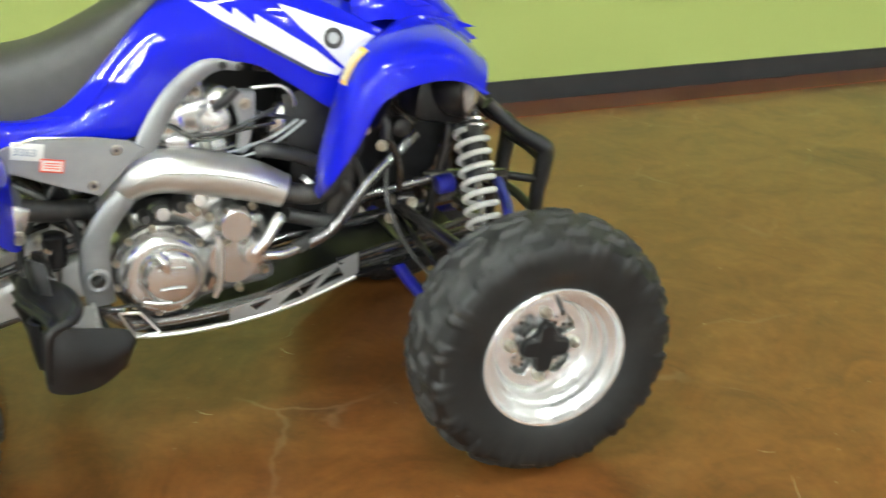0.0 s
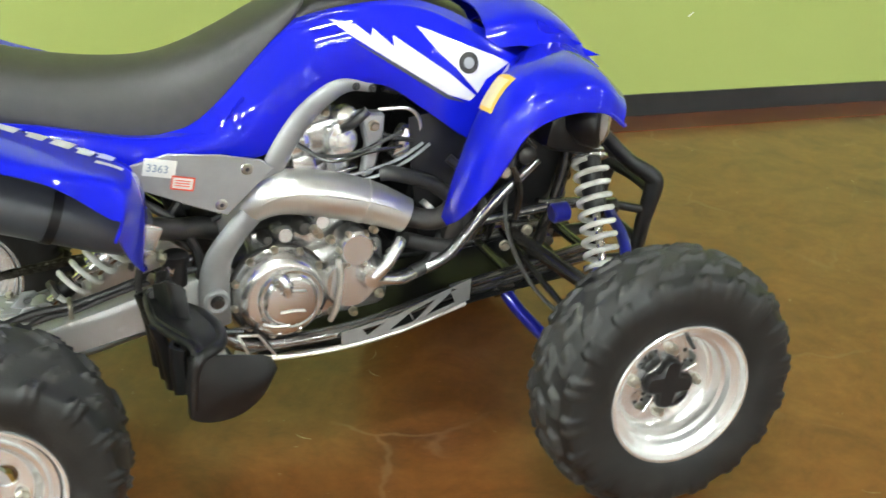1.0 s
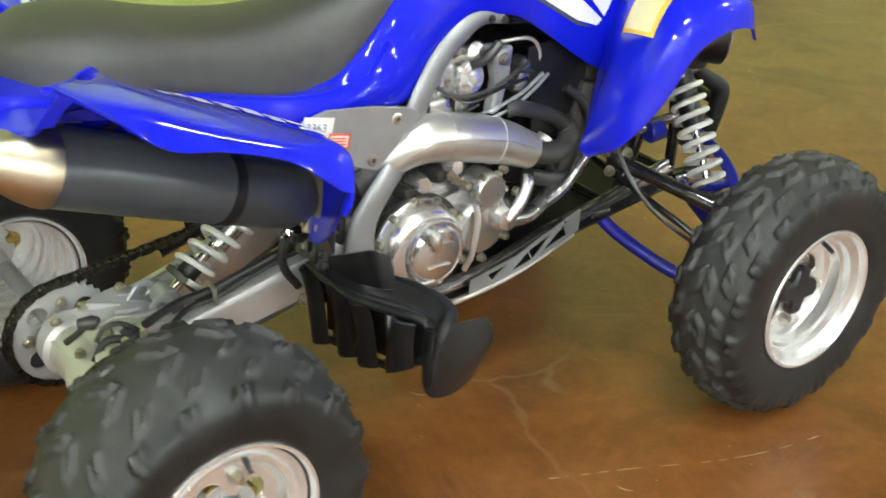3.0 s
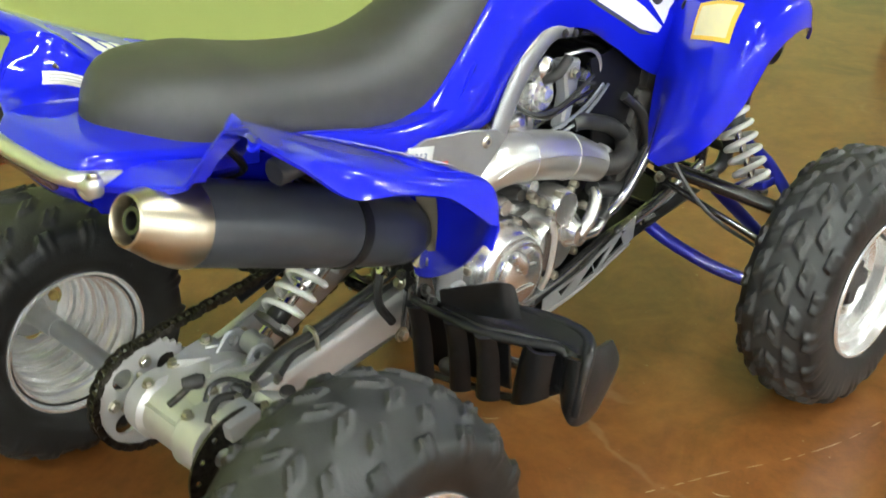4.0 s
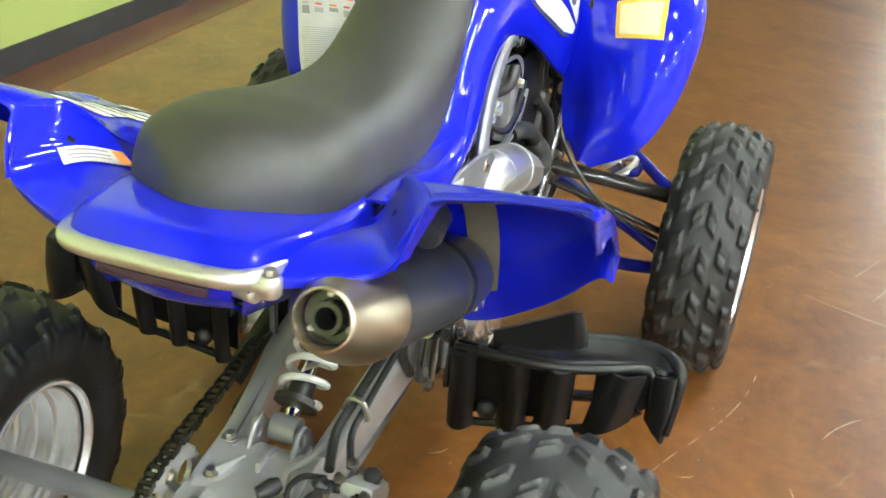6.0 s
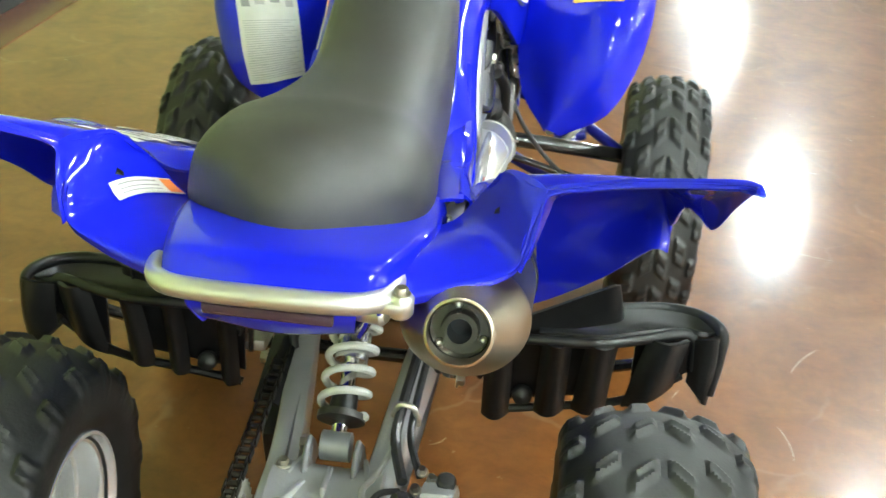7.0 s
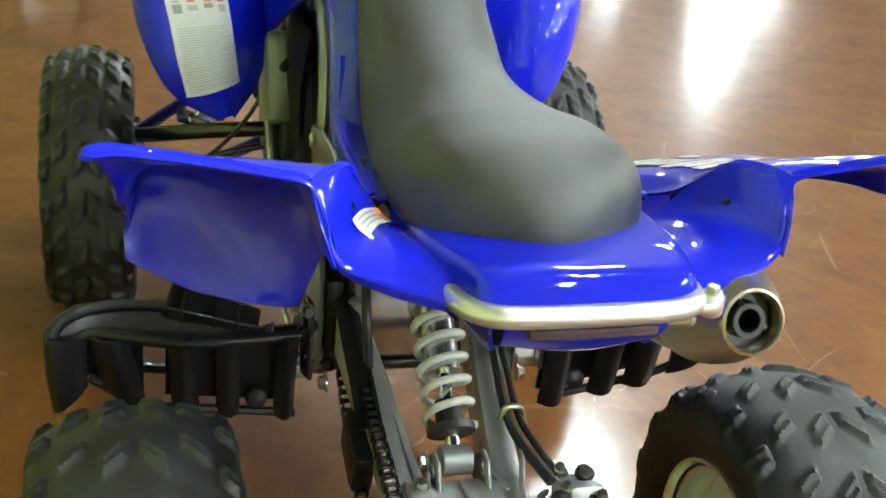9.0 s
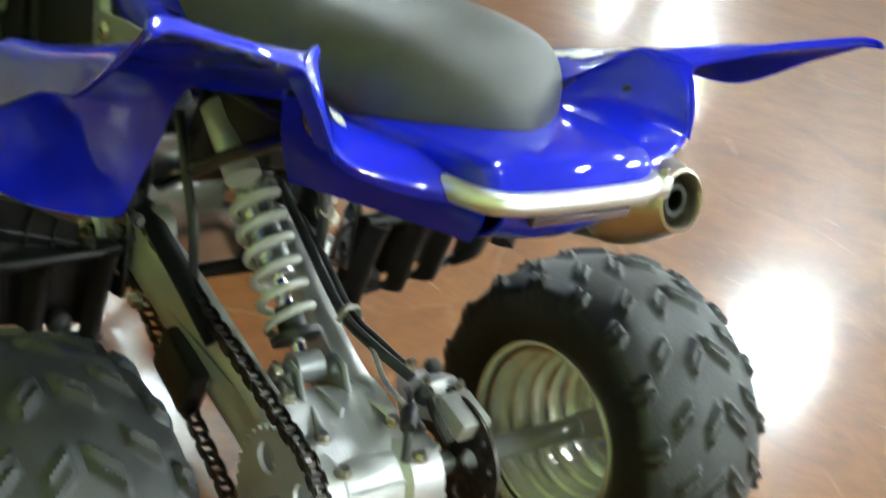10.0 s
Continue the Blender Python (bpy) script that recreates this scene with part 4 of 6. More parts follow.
def rear_band(s):
    """The rolled flange along the rear edge of the fender."""
    edge = [(-0.134, 0.231, 0.774), (-0.122, 0.240, 0.800), (-0.106, 0.247, 0.824), (-0.093, 0.254, 0.843), (-0.107, 0.296, 0.859), (-0.124, 0.338, 0.874), (-0.176, 0.422, 0.903), (-0.193, 0.443, 0.907)]
    if s > 0:
        edge[-2:] = [(-0.178, 0.428, 0.909), (-0.197, 0.453, 0.914)]
    fold = [(-0.116, 0.244, 0.776), (-0.104, 0.252, 0.800), (-0.090, 0.258, 0.816), (-0.080, 0.266, 0.830), (-0.094, 0.302, 0.845), (-0.112, 0.344, 0.860), (-0.164, 0.420, 0.890), (-0.186, 0.440, 0.900)]
    rows = []
    for a, b in zip(edge, fold):
        m = tuple((p + q) / 2 for p, q in zip(a, b))
        rows.append([(a[0] + 0.004, s * a[1], a[2]), (a[0] - 0.006, s * (a[1] + 0.003), a[2] - 0.004), (m[0] - 0.010, s * m[1], m[2]), (b[0], s * b[1], b[2])])
    return patch(rows, 48, 10)


for s in (-1, 1):
    INS = (0.05, s * 0.33, 0.45)
    g = outward(rear_fender(s), INS)
    rf = part("rear_fender", shell(g, 0.004, inside=INS), BLUE, BIKE, "glossy blue plastic rear fender swept up to the tail")
    part("fender_lip", shell(rear_band(s), 0.004, inside=(0.3, s * 0.33, 0.7)), BLUE, rf)
    k = 0.0018
    flip = (lambda a, b: (a, b)) if g[0][0].y * s < g[0][-1].y * s else (lambda a, b: (40 - b, 40 - a))
    # white lettering along the shoulder as plain bars
    for i, (a, b, wide) in enumerate(((11.5, 18.0, 2.6), (12.5, 19.0, 2.3), (10.5, 18.5, 2.5), (12.0, 18.5, 2.0), (11.0, 19.0, 2.6), (12.0, 18.0, 2.4), (11.5, 19.5, 3.0))):
        u = 24.5 + i * 3.35
        part("letter_bar", quad_on(g, u, u + wide, *flip(a, b), k), WHITE, rf)
        part("letter_bar", quad_on(g, u + wide, u + wide + 0.55, *flip(a + 1.0, a + 3.4), k), WHITE, rf)
    part("white_underline", quad_on(g, 21.5, 26.5, *flip(20.5, 22.5), k), WHITE, rf)
    if s < 0:
        part("heat_sticker", quad_on(g, 4, 27, *flip(8.0, 14.0), -0.0062), GOLD_PATCH, rf, "dull metallic heat sticker under the fender")

# ---- blue strip between the saddle and the side plate
for s in (-1, 1):
    rows = [[(x, s * (y - 0.012), zt + 0.008), (x, s * y, zt), (x, s * (y + 0.004), (zt + zb) / 2), (x, s * y, zb)] for x, y, zt, zb in ((0.46, 0.134, 0.712, 0.652), (0.38, 0.141, 0.706, 0.660), (0.30, 0.146, 0.712, 0.664), (0.22, 0.151, 0.728, 0.688), (0.14, 0.158, 0.746, 0.716), (0.06, 0.166, 0.758, 0.744))]
    part("saddle_side_panel", shell(patch(rows, 24, 10), 0.004, inside=(0.3, 0, 0.6)), BLUE, BIKE, "narrow blue plastic panel below the saddle")

    rows = [[(x, s * ys, zs), (x, s * (0.5 * ys + 0.5 * yp), 0.5 * (zs + zp) + 0.004), (x, s * yp, zp)] for x, ys, zs, yp, zp in ((0.52, 0.070, 0.790, 0.120, 0.778), (0.46, 0.076, 0.728, 0.128, 0.720), (0.38, 0.080, 0.704, 0.132, 0.714), (0.30, 0.088, 0.706, 0.138, 0.720), (0.22, 0.100, 0.724, 0.142, 0.736), (0.14, 0.112, 0.740, 0.150, 0.754), (0.04, 0.118, 0.754, 0.160, 0.766))]
    part("saddle_shelf", shell(patch(rows, 28, 8), 0.004, inside=(0.3, 0, 0.4)), BLUE, BIKE, "blue plastic ledge between saddle and side panel")

# ---- tail
def tail_flank(s):
    rows = [[(-0.036, 0.200, 0.829), (-0.052, 0.215, 0.844), (-0.076, 0.240, 0.846), (-0.094, 0.254, 0.842)],
            [(-0.010, 0.186, 0.800), (-0.060, 0.212, 0.818), (-0.108, 0.238, 0.814), (-0.121, 0.240, 0.800)],
            [(0.006, 0.158, 0.758), (-0.060, 0.194, 0.782), (-0.132, 0.228, 0.777), (-0.134, 0.231, 0.766)],
            [(-0.010, 0.132, 0.748), (-0.085, 0.166, 0.773), (-0.150, 0.190, 0.764), (-0.152, 0.192, 0.750)],
            [(-0.070, 0.120, 0.756), (-0.120, 0.138, 0.769), (-0.166, 0.150, 0.756), (-0.168, 0.151, 0.742)],
            [(-0.120, 0.104, 0.762), (-0.150, 0.110, 0.764), (-0.182, 0.116, 0.752), (-0.184, 0.116, 0.738)]]
    return patch([[(x, s * y, z) for x, y, z in r] for r in rows], 36, 18)


for s in (-1, 1):
    INS = (0, s * 0.17, 0.3)
    g = outward(tail_flank(s), INS)
    fk = part("tail_flank", shell(g, 0.004, inside=INS), BLUE, BIKE, "glossy blue plastic tail side panel")
    if s > 0:
        flip = (lambda a, b: (a, b)) if g[0][0].y * s < g[0][-1].y * s else (lambda a, b: (18 - b, 18 - a))
        part("tyre_label", quad_on(g, 12.2, 17.2, *flip(0.6, 7.6), 0.002), PAPER, fk, "small white and orange label")
        part("label_stripe", quad_on(g, 12.5, 16.9, *flip(0.8, 2.2), 0.0035), ORANGE, fk)
        for i in range(3):
            part("print_line", quad_on(g, 13.0 + i * 1.3, 13.4 + i * 1.3, *flip(2.8, 7.0), 0.0035), INK_SOFT, fk)
rows = []
for x, w, z0, z1 in ((0.05, 0.142, 0.728, 0.766), (-0.04, 0.143, 0.738, 0.774), (-0.10, 0.136, 0.745, 0.782), (-0.150, 0.125, 0.746, 0.788), (-0.180, 0.117, 0.746, 0.790), (-0.192, 0.114, 0.746, 0.788), (-0.200, 0.112, 0.746, 0.781), (-0.212, 0.108, 0.744, 0.762)):
    rows.append([(x, -w, z0), (x, -w * 0.985, z1 - 0.016), (x, -w * 0.94, z1 - 0.007), (x - 0.002, -w * 0.84, z1 - 0.003), (x - 0.006, -w * 0.40, z1), (x - 0.008, 0, z1), (x - 0.006, w * 0.40, z1), (x - 0.002, w * 0.84, z1 - 0.003), (x, w * 0.94, z1 - 0.007), (x, w * 0.985, z1 - 0.016), (x, w, z0)])
tail = part("tail_cover", shell(patch(rows, 42, 40), 0.004, inside=(0, 0, 0.6)), BLUE, BIKE, "glossy blue plastic tail cover behind the saddle")
rows = [[(-0.205, -0.085, 0.750), (-0.222, 0, 0.752), (-0.205, 0.085, 0.750)], [(-0.200, -0.082, 0.722), (-0.214, 0, 0.722), (-0.200, 0.082, 0.722)], [(-0.150, -0.075, 0.688), (-0.160, 0, 0.684), (-0.150, 0.075, 0.688)], [(0.02, -0.075, 0.640), (0.02, 0, 0.632), (0.02, 0.075, 0.640)], [(0.16, -0.07, 0.600), (0.16, 0, 0.596), (0.16, 0.07, 0.600)]]
part("tail_underside", shell(patch(rows, 20, 12), 0.004), BLUE, BIKE, "blue plastic mudguard under the tail")
for s in (-1, 1):
    rows = [[(-0.190, 0.098, 0.748), (-0.186, 0.092, 0.718), (-0.168, 0.082, 0.690)], [(-0.100, 0.116, 0.752), (-0.090, 0.104, 0.705), (-0.080, 0.085, 0.668)], [(0.010, 0.124, 0.742), (0.020, 0.108, 0.690), (0.030, 0.085, 0.638)], [(0.130, 0.124, 0.722), (0.140, 0.106, 0.660), (0.150, 0.080, 0.602)]]
    part("tail_skirt", shell(patch([[(x, s * y, z) for x, y, z in r] for r in rows], 16, 10), 0.004, inside=(0, 0, 0.7)), BLUE, BIKE, "blue plastic side skirt under the tail")
part("tail_lamp", block((0.010, 0.13, 0.013), pose(-0.220, 0, 0.738, 0, -10), 0.003), TAIL_LENS, BIKE, "slim smoked tail lamp under the grab rail")

# ---- grab rail
rail = part("grab_rail", tube([(-0.035, 0.125, 0.730), (-0.10, 0.128, 0.742), (-0.175, 0.124, 0.752), (-0.212, 0.104, 0.755), (-0.222, 0.06, 0.756), (-0.224, 0, 0.757), (-0.222, -0.06, 0.757), (-0.214, -0.095, 0.757), (-0.190, -0.112, 0.757), (-0.10, -0.118, 0.748), (-0.03, -0.118, 0.738)], 0.0115, 60, 14), STEEL, BIKE, "bare bent metal rear grab rail")
bm = lathe([(-0.012, 0.010), (-0.008, 0.013), (0.008, 0.013), (0.012, 0.010)], (-0.202, -0.126, 0.753), (0, 0, 1), 18)
block((0.026, 0.030, 0.014), pose(-0.203, -0.116, 0.753), 0.005, bm)
part("rail_clamp", bm, STEEL, rail)
part("clamp_bolt", bolt((-0.202, -0.126, 0.764), (0, 0, 1), 0.007, 0.008), ZINC, rail)

part("rail_stub", lathe([(-0.030, 0.009), (-0.026, 0.0115), (0.010, 0.0115), (0.014, 0.008)], (-0.196, -0.100, 0.738), (-0.35, -1, 0.1), 18), STEEL, rail, "bright cut end of the lower rail tube")

# ---- muffler
A, B = Vector((-0.192, -0.183, 0.724)), Vector((0.330, -0.182, 0.556))
ax = (B - A).normalized()


def oval(bm, k=1.14):
    """Widens a round body sideways about its own axis, the more the further from its open end."""
    for v in bm.verts:
        along = (v.co - A).dot(ax)
        v.co.y = A.y + (v.co.y - A.y) * (1 + (k - 1) * min(1.0, max(0.0, along / 0.07)))
    return bm


bm = oval(lathe([(0.074, 0.054), (0.086, 0.0585), (0.094, 0.0590), (0.30, 0.0605), (0.46, 0.0595), (0.50, 0.056), (0.53, 0.044), (0.545, 0.030)], A, ax, 44))
muffler = part("muffler", bm, CANISTER, BIKE, "dark grey coated oval exhaust canister")
bm = oval(lathe([(0.0, 0.0300), (-0.004, 0.0320), (-0.002, 0.0350), (0.006, 0.0372), (0.024, 0.0445), (0.046, 0.0535), (0.068, 0.0592), (0.080, 0.0605), (0.084, 0.0605), (0.084, 0.056), (0.06, 0.048), (0.03, 0.0320), (0.012, 0.0300)], A, ax, 48, closed=True))
part("tip", bm, TIP, muffler, "brushed steel exhaust tip with a golden tint")
bm = lathe([(0.022, 0.0305), (0.022, 0.020), (0.006, 0.018), (0.006, 0.0125), (0.05, 0.0125), (0.05, 0.0305)], A, ax, 28, closed=True)
part("spark_arrestor", bm, BLACK_PAINT, muffler)
e1 = ax.orthogonal().normalized()
for k in range(3):
    d = Matrix.Rotation(2 * math.pi * k / 3 + 0.6, 3, ax) @ e1
    part("arrestor_rivet", lathe([(0, 0.004), (0.003, 0.004), (0.005, 0.002)], A + ax * 0.0215 + d * 0.025, -ax, 10), STEEL, muffler)
bm = oval(lathe([(0, 0.0600), (0.0, 0.0625), (0.018, 0.0625), (0.018, 0.0600)], A + ax * 0.36, ax, 36, closed=True))
block((0.05, 0.02, 0.05), pose(*(A + ax * 0.37 + Vector((0.0, 0.02, 0.070))), 0, -15), 0.006, bm)
part("muffler_strap", bm, BLACK, muffler)
bm = tube([B - ax * 0.01, (0.39, -0.130, 0.530), (0.440, -0.095, 0.515), (0.495, -0.088, 0.500)], 0.022, 20, 14)
part("mid_pipe", bm, DARK, muffler)
bm = bmesh.new()
block((0.040, 0.014, 0.075), pose(0.318, -0.222, 0.545, 0, 20), 0.006, bm)
part("muffler_bracket", bm, CAST, muffler, "bare cast muffler bracket")
part("bracket_bolt", bolt((0.322, -0.229, 0.520), (0, -1, 0), 0.010, 0.008), ZINC, muffler)

# ---- header pipe with its heat shield
hp = part("header_pipe", tube([(0.480, -0.080, 0.480), (0.520, -0.105, 0.545), (0.588, -0.130, 0.588), (0.66, -0.136, 0.585), (0.78, -0.139, 0.555), (0.850, -0.150, 0.527), (0.909, -0.160, 0.518), (0.950, -0.150, 0.535), (0.965, -0.112, 0.565), (0.945, -0.075, 0.588), (0.890, -0.05, 0.600), (0.83, -0.04, 0.60)], 0.022, 80, 14), DARK, BIKE, "dark exhaust header pipe looping up to the cylinder head")
SHIELD = [(0.492, -0.086, 0.502), (0.532, -0.116, 0.560), (0.588, -0.132, 0.590), (0.660, -0.138, 0.586), (0.720, -0.138, 0.573), (0.785, -0.141, 0.554), (0.848, -0.150, 0.528)]
part("heat_shield", tube(SHIELD, [0.028, 0.037, 0.044, 0.046, 0.046, 0.043, 0.036], 60, 24), STEEL, hp, "brushed steel header heat shield")
seam = spline(SHIELD, 60)
part("shield_seam", tube([q + Vector((0, -0.040 - 0.004 * math.sin(math.pi * k / 60), 0.004 + 0.012 * k / 60)) for k, q in enumerate(seam) if 12 < k < 58], 0.0020, smooth=False, seg=6), STEEL, hp)
for k in (27, 46):
    q, d = seam[k], seam[k + 1] - seam[k - 1]
    part("shield_band", lathe([(-0.0015, 0.0440), (-0.0015, 0.0464), (0.0015, 0.0464), (0.0015, 0.0440)], q, d, 28, closed=True), STEEL, hp)

# ---- frame
def frame_spar(s):
    return tube([(0.775, s * 0.118, 0.790), (0.730, s * 0.119, 0.797), (0.690, s * 0.120, 0.784), (0.637, s * 0.122, 0.739), (0.589, s * 0.128, 0.668), (0.548, s * 0.138, 0.575), (0.500, s * 0.147, 0.520), (0.466, s * 0.147, 0.465), (0.458, s * 0.147, 0.400), (0.464, s * 0.144, 0.325)], [0.010, 0.014, 0.019, 0.022, 0.023, 0.024, 0.025, 0.028, 0.032, 0.030], 60, 16, flat=0.42)


for s in (-1, 1):
    sp = part("frame_spar", frame_spar(s), SPAR, BIKE, "silver grey cast frame spar")
    bm = lathe([(0.0, 0.026), (0.006, 0.026), (0.010, 0.021), (0.008, 0.015), (0.004, 0.015)], (0.461, s * 0.158, 0.383), (0, s, 0), 24)
    part("pivot_boss", bm, SILVER, sp)
    part("pivot_bolt", bolt((0.461, s * 0.163, 0.383), (0, s, 0), 0.011, 0.010), BLACK_PAINT, sp)
    for q in ((0.738, 0.124, 0.796), (0.772, 0.121, 0.790)):
        part("spar_bolt", bolt((q[0], s * (q[1] + 0.006), q[2]), (0, s, 0), 0.006, 0.005), DARK, sp)
    # silver side plate under the saddle
    m = Matrix.Translation((0, s * 0.150, 0)) @ pose(0, 0, 0, 90)
    bm = plate([(0.278, 0.652), (0.300, 0.670), (0.372, 0.690), (0.470, 0.682), (0.545, 0.668), (0.572, 0.650), (0.482, 0.560), (0.420, 0.582), (0.298, 0.632)], 0.006, m, 0.002)
    sidep = part("side_plate", bm, SILVER, BIKE, "silver painted side plate below the saddle")
    for q in ((0.519, 0.651), (0.471, 0.583)):
        bm = lathe([(0, 0.0115), (0.004, 0.0115), (0.007, 0.008), (0.007, 0.0)], (q[0], s * 0.152, q[1]), (0, s, 0), 16)
        part("plate_screw", bm, ZINC, sidep)
        part("screw_socket", lathe([(0.0066, 0.0045), (0.0076, 0.0045)], (q[0], s * 0.152, q[1]), (0, s, 0), 6), INK, sidep)
    if s < 0:
        part("stock_label", block((0.060, 0.0012, 0.034), pose(0.356, -0.1573, 0.664, 0, 10), 0.0003), PAPER, sidep, "white stock number label")
        part("red_label", block((0.044, 0.0012, 0.026), pose(0.398, -0.1573, 0.632, 0, 10), 0.0003), PAPER, sidep, "white label with a red border")
        bm = bmesh.new()
        for dx, dz, w, h in ((0, 0.012, 0.044, 0.003), (0, -0.012, 0.044, 0.003), (-0.0205, 0, 0.003, 0.024), (0.0205, 0, 0.003, 0.024)):
            join(bm, block((w, 0.001, h), pose(0.398, -0.1583, 0.632, 0, 10) @ pose(dx, 0, dz), 0))
        part("label_border", bm, RED, sidep)
        lettering("stock_number", "3363", 0.021, pose(0.352, -0.1582, 0.663, 90, 0, 0) @ pose(0, 0, 0, 0, 0, -10), STOCK_INK, sidep)
        bm = bmesh.new()
        for k in range(3):
            join(bm, block((0.028, 0.001, 0.002), pose(0.398, -0.1583, 0.632, 0, 10) @ pose(0, 0, 0.005 - 0.005 * k), 0))
        part("small_print", bm, RED, sidep)
    # lower cradle
    part("frame_rail", tube([(0.470, s * 0.120, 0.300), (0.520, s * 0.130, 0.268), (0.62, s * 0.132, 0.262), (0.78, s * 0.130, 0.278), (0.95, s * 0.122, 0.318), (1.10, s * 0.112, 0.335), (1.34, s * 0.095, 0.375)], 0.0155, 40, 12), GUN, BIKE, "gunmetal lower frame rail")
    part("down_tube", tube([(0.800, s * 0.148, 0.385), (0.880, s * 0.152, 0.400), (0.945, s * 0.155, 0.430), (0.985, s * 0.156, 0.475), (1.03, s * 0.155, 0.530), (1.09, s * 0.150, 0.585), (1.14, s * 0.140, 0.625)], 0.0135, 40, 12), GUN, BIKE, "gunmetal front down tube")
    part("upper_tube", tube([(1.14, s * 0.120, 0.640), (1.05, s * 0.105, 0.72), (0.95, s * 0.10, 0.76), (0.80, s * 0.11, 0.79)], 0.014, 24, 10), BLACK_PAINT, BIKE)
    part("front_tower", tube([(1.16, s * 0.105, 0.34), (1.19, s * 0.115, 0.46), (1.22, s * 0.118, 0.58), (1.23, s * 0.11, 0.66)], 0.014, 20, 10), BLACK_PAINT, BIKE)
    part("front_tower", tube([(1.34, s * 0.095, 0.375), (1.33, s * 0.10, 0.48), (1.30, s * 0.105, 0.60)], 0.013, 16, 10), BLACK_PAINT, BIKE)
    part("sub_frame", tube([(0.50, s * 0.085, 0.66), (0.30, s * 0.09, 0.665), (0.10, s * 0.095, 0.69), (-0.06, s * 0.10, 0.725)], 0.012, 20, 10), BLACK_PAINT, BIKE)
    part("sub_frame_strut", tube([(0.44, s * 0.085, 0.46), (0.30, s * 0.09, 0.56), (0.13, s * 0.092, 0.67)], 0.010, 16, 10), BLACK_PAINT, BIKE)
part("frame_spine", tube([(0.46, 0.0, 0.62), (0.60, 0, 0.74), (0.80, 0, 0.80), (1.00, 0, 0.80), (1.12, 0, 0.72)], 0.022, 24, 12), BLACK_PAINT, BIKE)
for x, z in ((1.14, 0.335), (1.33, 0.372), (1.14, 0.60), (0.46, 0.30), (1.20, 0.47)):
    part("cross_tube", tube([(x, -0.11, z), (x, 0.11, z)], 0.012, 2, 10), BLACK_PAINT, BIKE)
part("steering_stem", tube([(1.10, 0, 0.90), (1.20, 0, 0.42)], 0.014, 2, 12), BLACK_PAINT, BIKE)
part("inner_fairing", block((0.16, 0.20, 0.22), pose(1.14, 0, 0.74, 0, 12), 0.03), BLACK, BIKE, "black plastic inner fairing behind the headlights")
part("radiator", block((0.035, 0.26, 0.20), pose(1.00, 0, 0.60, 0, 14), 0.008), DARK, BIKE, "black radiator core")
part("airbox", block((0.26, 0.14, 0.13), pose(0.34, 0, 0.645, 0, -4), 0.03), BLACK, BIKE, "black plastic airbox under the saddle")
# Added dark block: fills the bay so that no floor shows through.
part("radiator_shroud", block((0.10, 0.20, 0.30), pose(0.925, 0.02, 0.56, 0, 12), 0.03), BLACK, BIKE, "added black filler block that darkens the engine bay")
part("coolant_tank", block((0.13, 0.05, 0.17), pose(1.01, 0.150, 0.59, 0, 20), 0.02), TANK, BIKE, "milky coolant tank")
part("starter_motor", lathe([(0, 0.03), (0.004, 0.034), (0.11, 0.034), (0.115, 0.028)], (0.79, 0.0, 0.47), (0, 1, 0), 20), DARK, BIKE)
part("throttle_body_boot", lathe([(0, 0.045), (0.05, 0.042), (0.09, 0.05)], (0.50, 0, 0.625), (-1, 0, 0.2), 24), HOSE, BIKE)
part("rear_mud_flap", block((0.03, 0.15, 0.16), pose(0.40, 0, 0.55, 0, -20), 0.01), BLACK, BIKE, "black plastic inner mud flap")
for s in (-1, 1):
    rows = [[(0.86, 0.105, 0.72), (0.87, 0.118, 0.60), (0.90, 0.108, 0.46)], [(0.95, 0.122, 0.74), (0.95, 0.130, 0.61), (0.96, 0.118, 0.45)], [(1.04, 0.118, 0.75), (1.04, 0.124, 0.62), (1.03, 0.108, 0.48)], [(1.13, 0.105, 0.75), (1.13, 0.108, 0.66), (1.10, 0.098, 0.56)]]
    part("radiator_scoop", shell(patch([[(x, s * y, z) for x, y, z in r] for r in rows], 14, 14), 0.006), BLACK, BIKE, "black plastic radiator scoop")
    rows = [[(1.02, 0.180, 0.66), (0.99, 0.255, 0.70), (0.99, 0.325, 0.70)], [(1.05, 0.175, 0.77), (1.01, 0.260, 0.81), (1.03, 0.345, 0.785)], [(1.07, 0.180, 0.83), (1.08, 0.260, 0.852), (1.09, 0.345, 0.815)], [(1.19, 0.150, 0.80), (1.19, 0.225, 0.815), (1.18, 0.300, 0.775)]]
    part("inner_fender", shell(patch([[(x, s * y, z) for x, y, z in r] for r in rows], 18, 14), 0.004), BLACK, BIKE, "black plastic liner under the front fender")
for s in (-1, 1):
    part("headlight_bracket", block((0.13, 0.13, 0.10), pose(1.155, s * 0.205, 0.725, 0, 10), 0.03), BLACK, BIKE, "black plastic headlight bracket")
    rows = [[(1.02, 0.112, 0.70), (1.02, 0.116, 0.60), (1.05, 0.108, 0.50)], [(1.12, 0.110, 0.72), (1.12, 0.112, 0.60), (1.12, 0.104, 0.47)], [(1.22, 0.098, 0.70), (1.22, 0.100, 0.62), (1.20, 0.096, 0.53)]]
    part("tower_panel", shell(patch([[(x, s * y, z) for x, y, z in r] for r in rows], 10, 10), 0.005), BLACK, BIKE, "black plastic panel on the front tower")
part("battery_box", block((0.20, 0.13, 0.075), pose(0.06, 0.0, 0.712, 0, 12), 0.015), BLACK, BIKE)
bm = lathe([(0, 0.017), (0.004, 0.020), (0.05, 0.020), (0.056, 0.017)], (0.010, -0.222, 0.748), (1, 0.1, 0.1), 18)
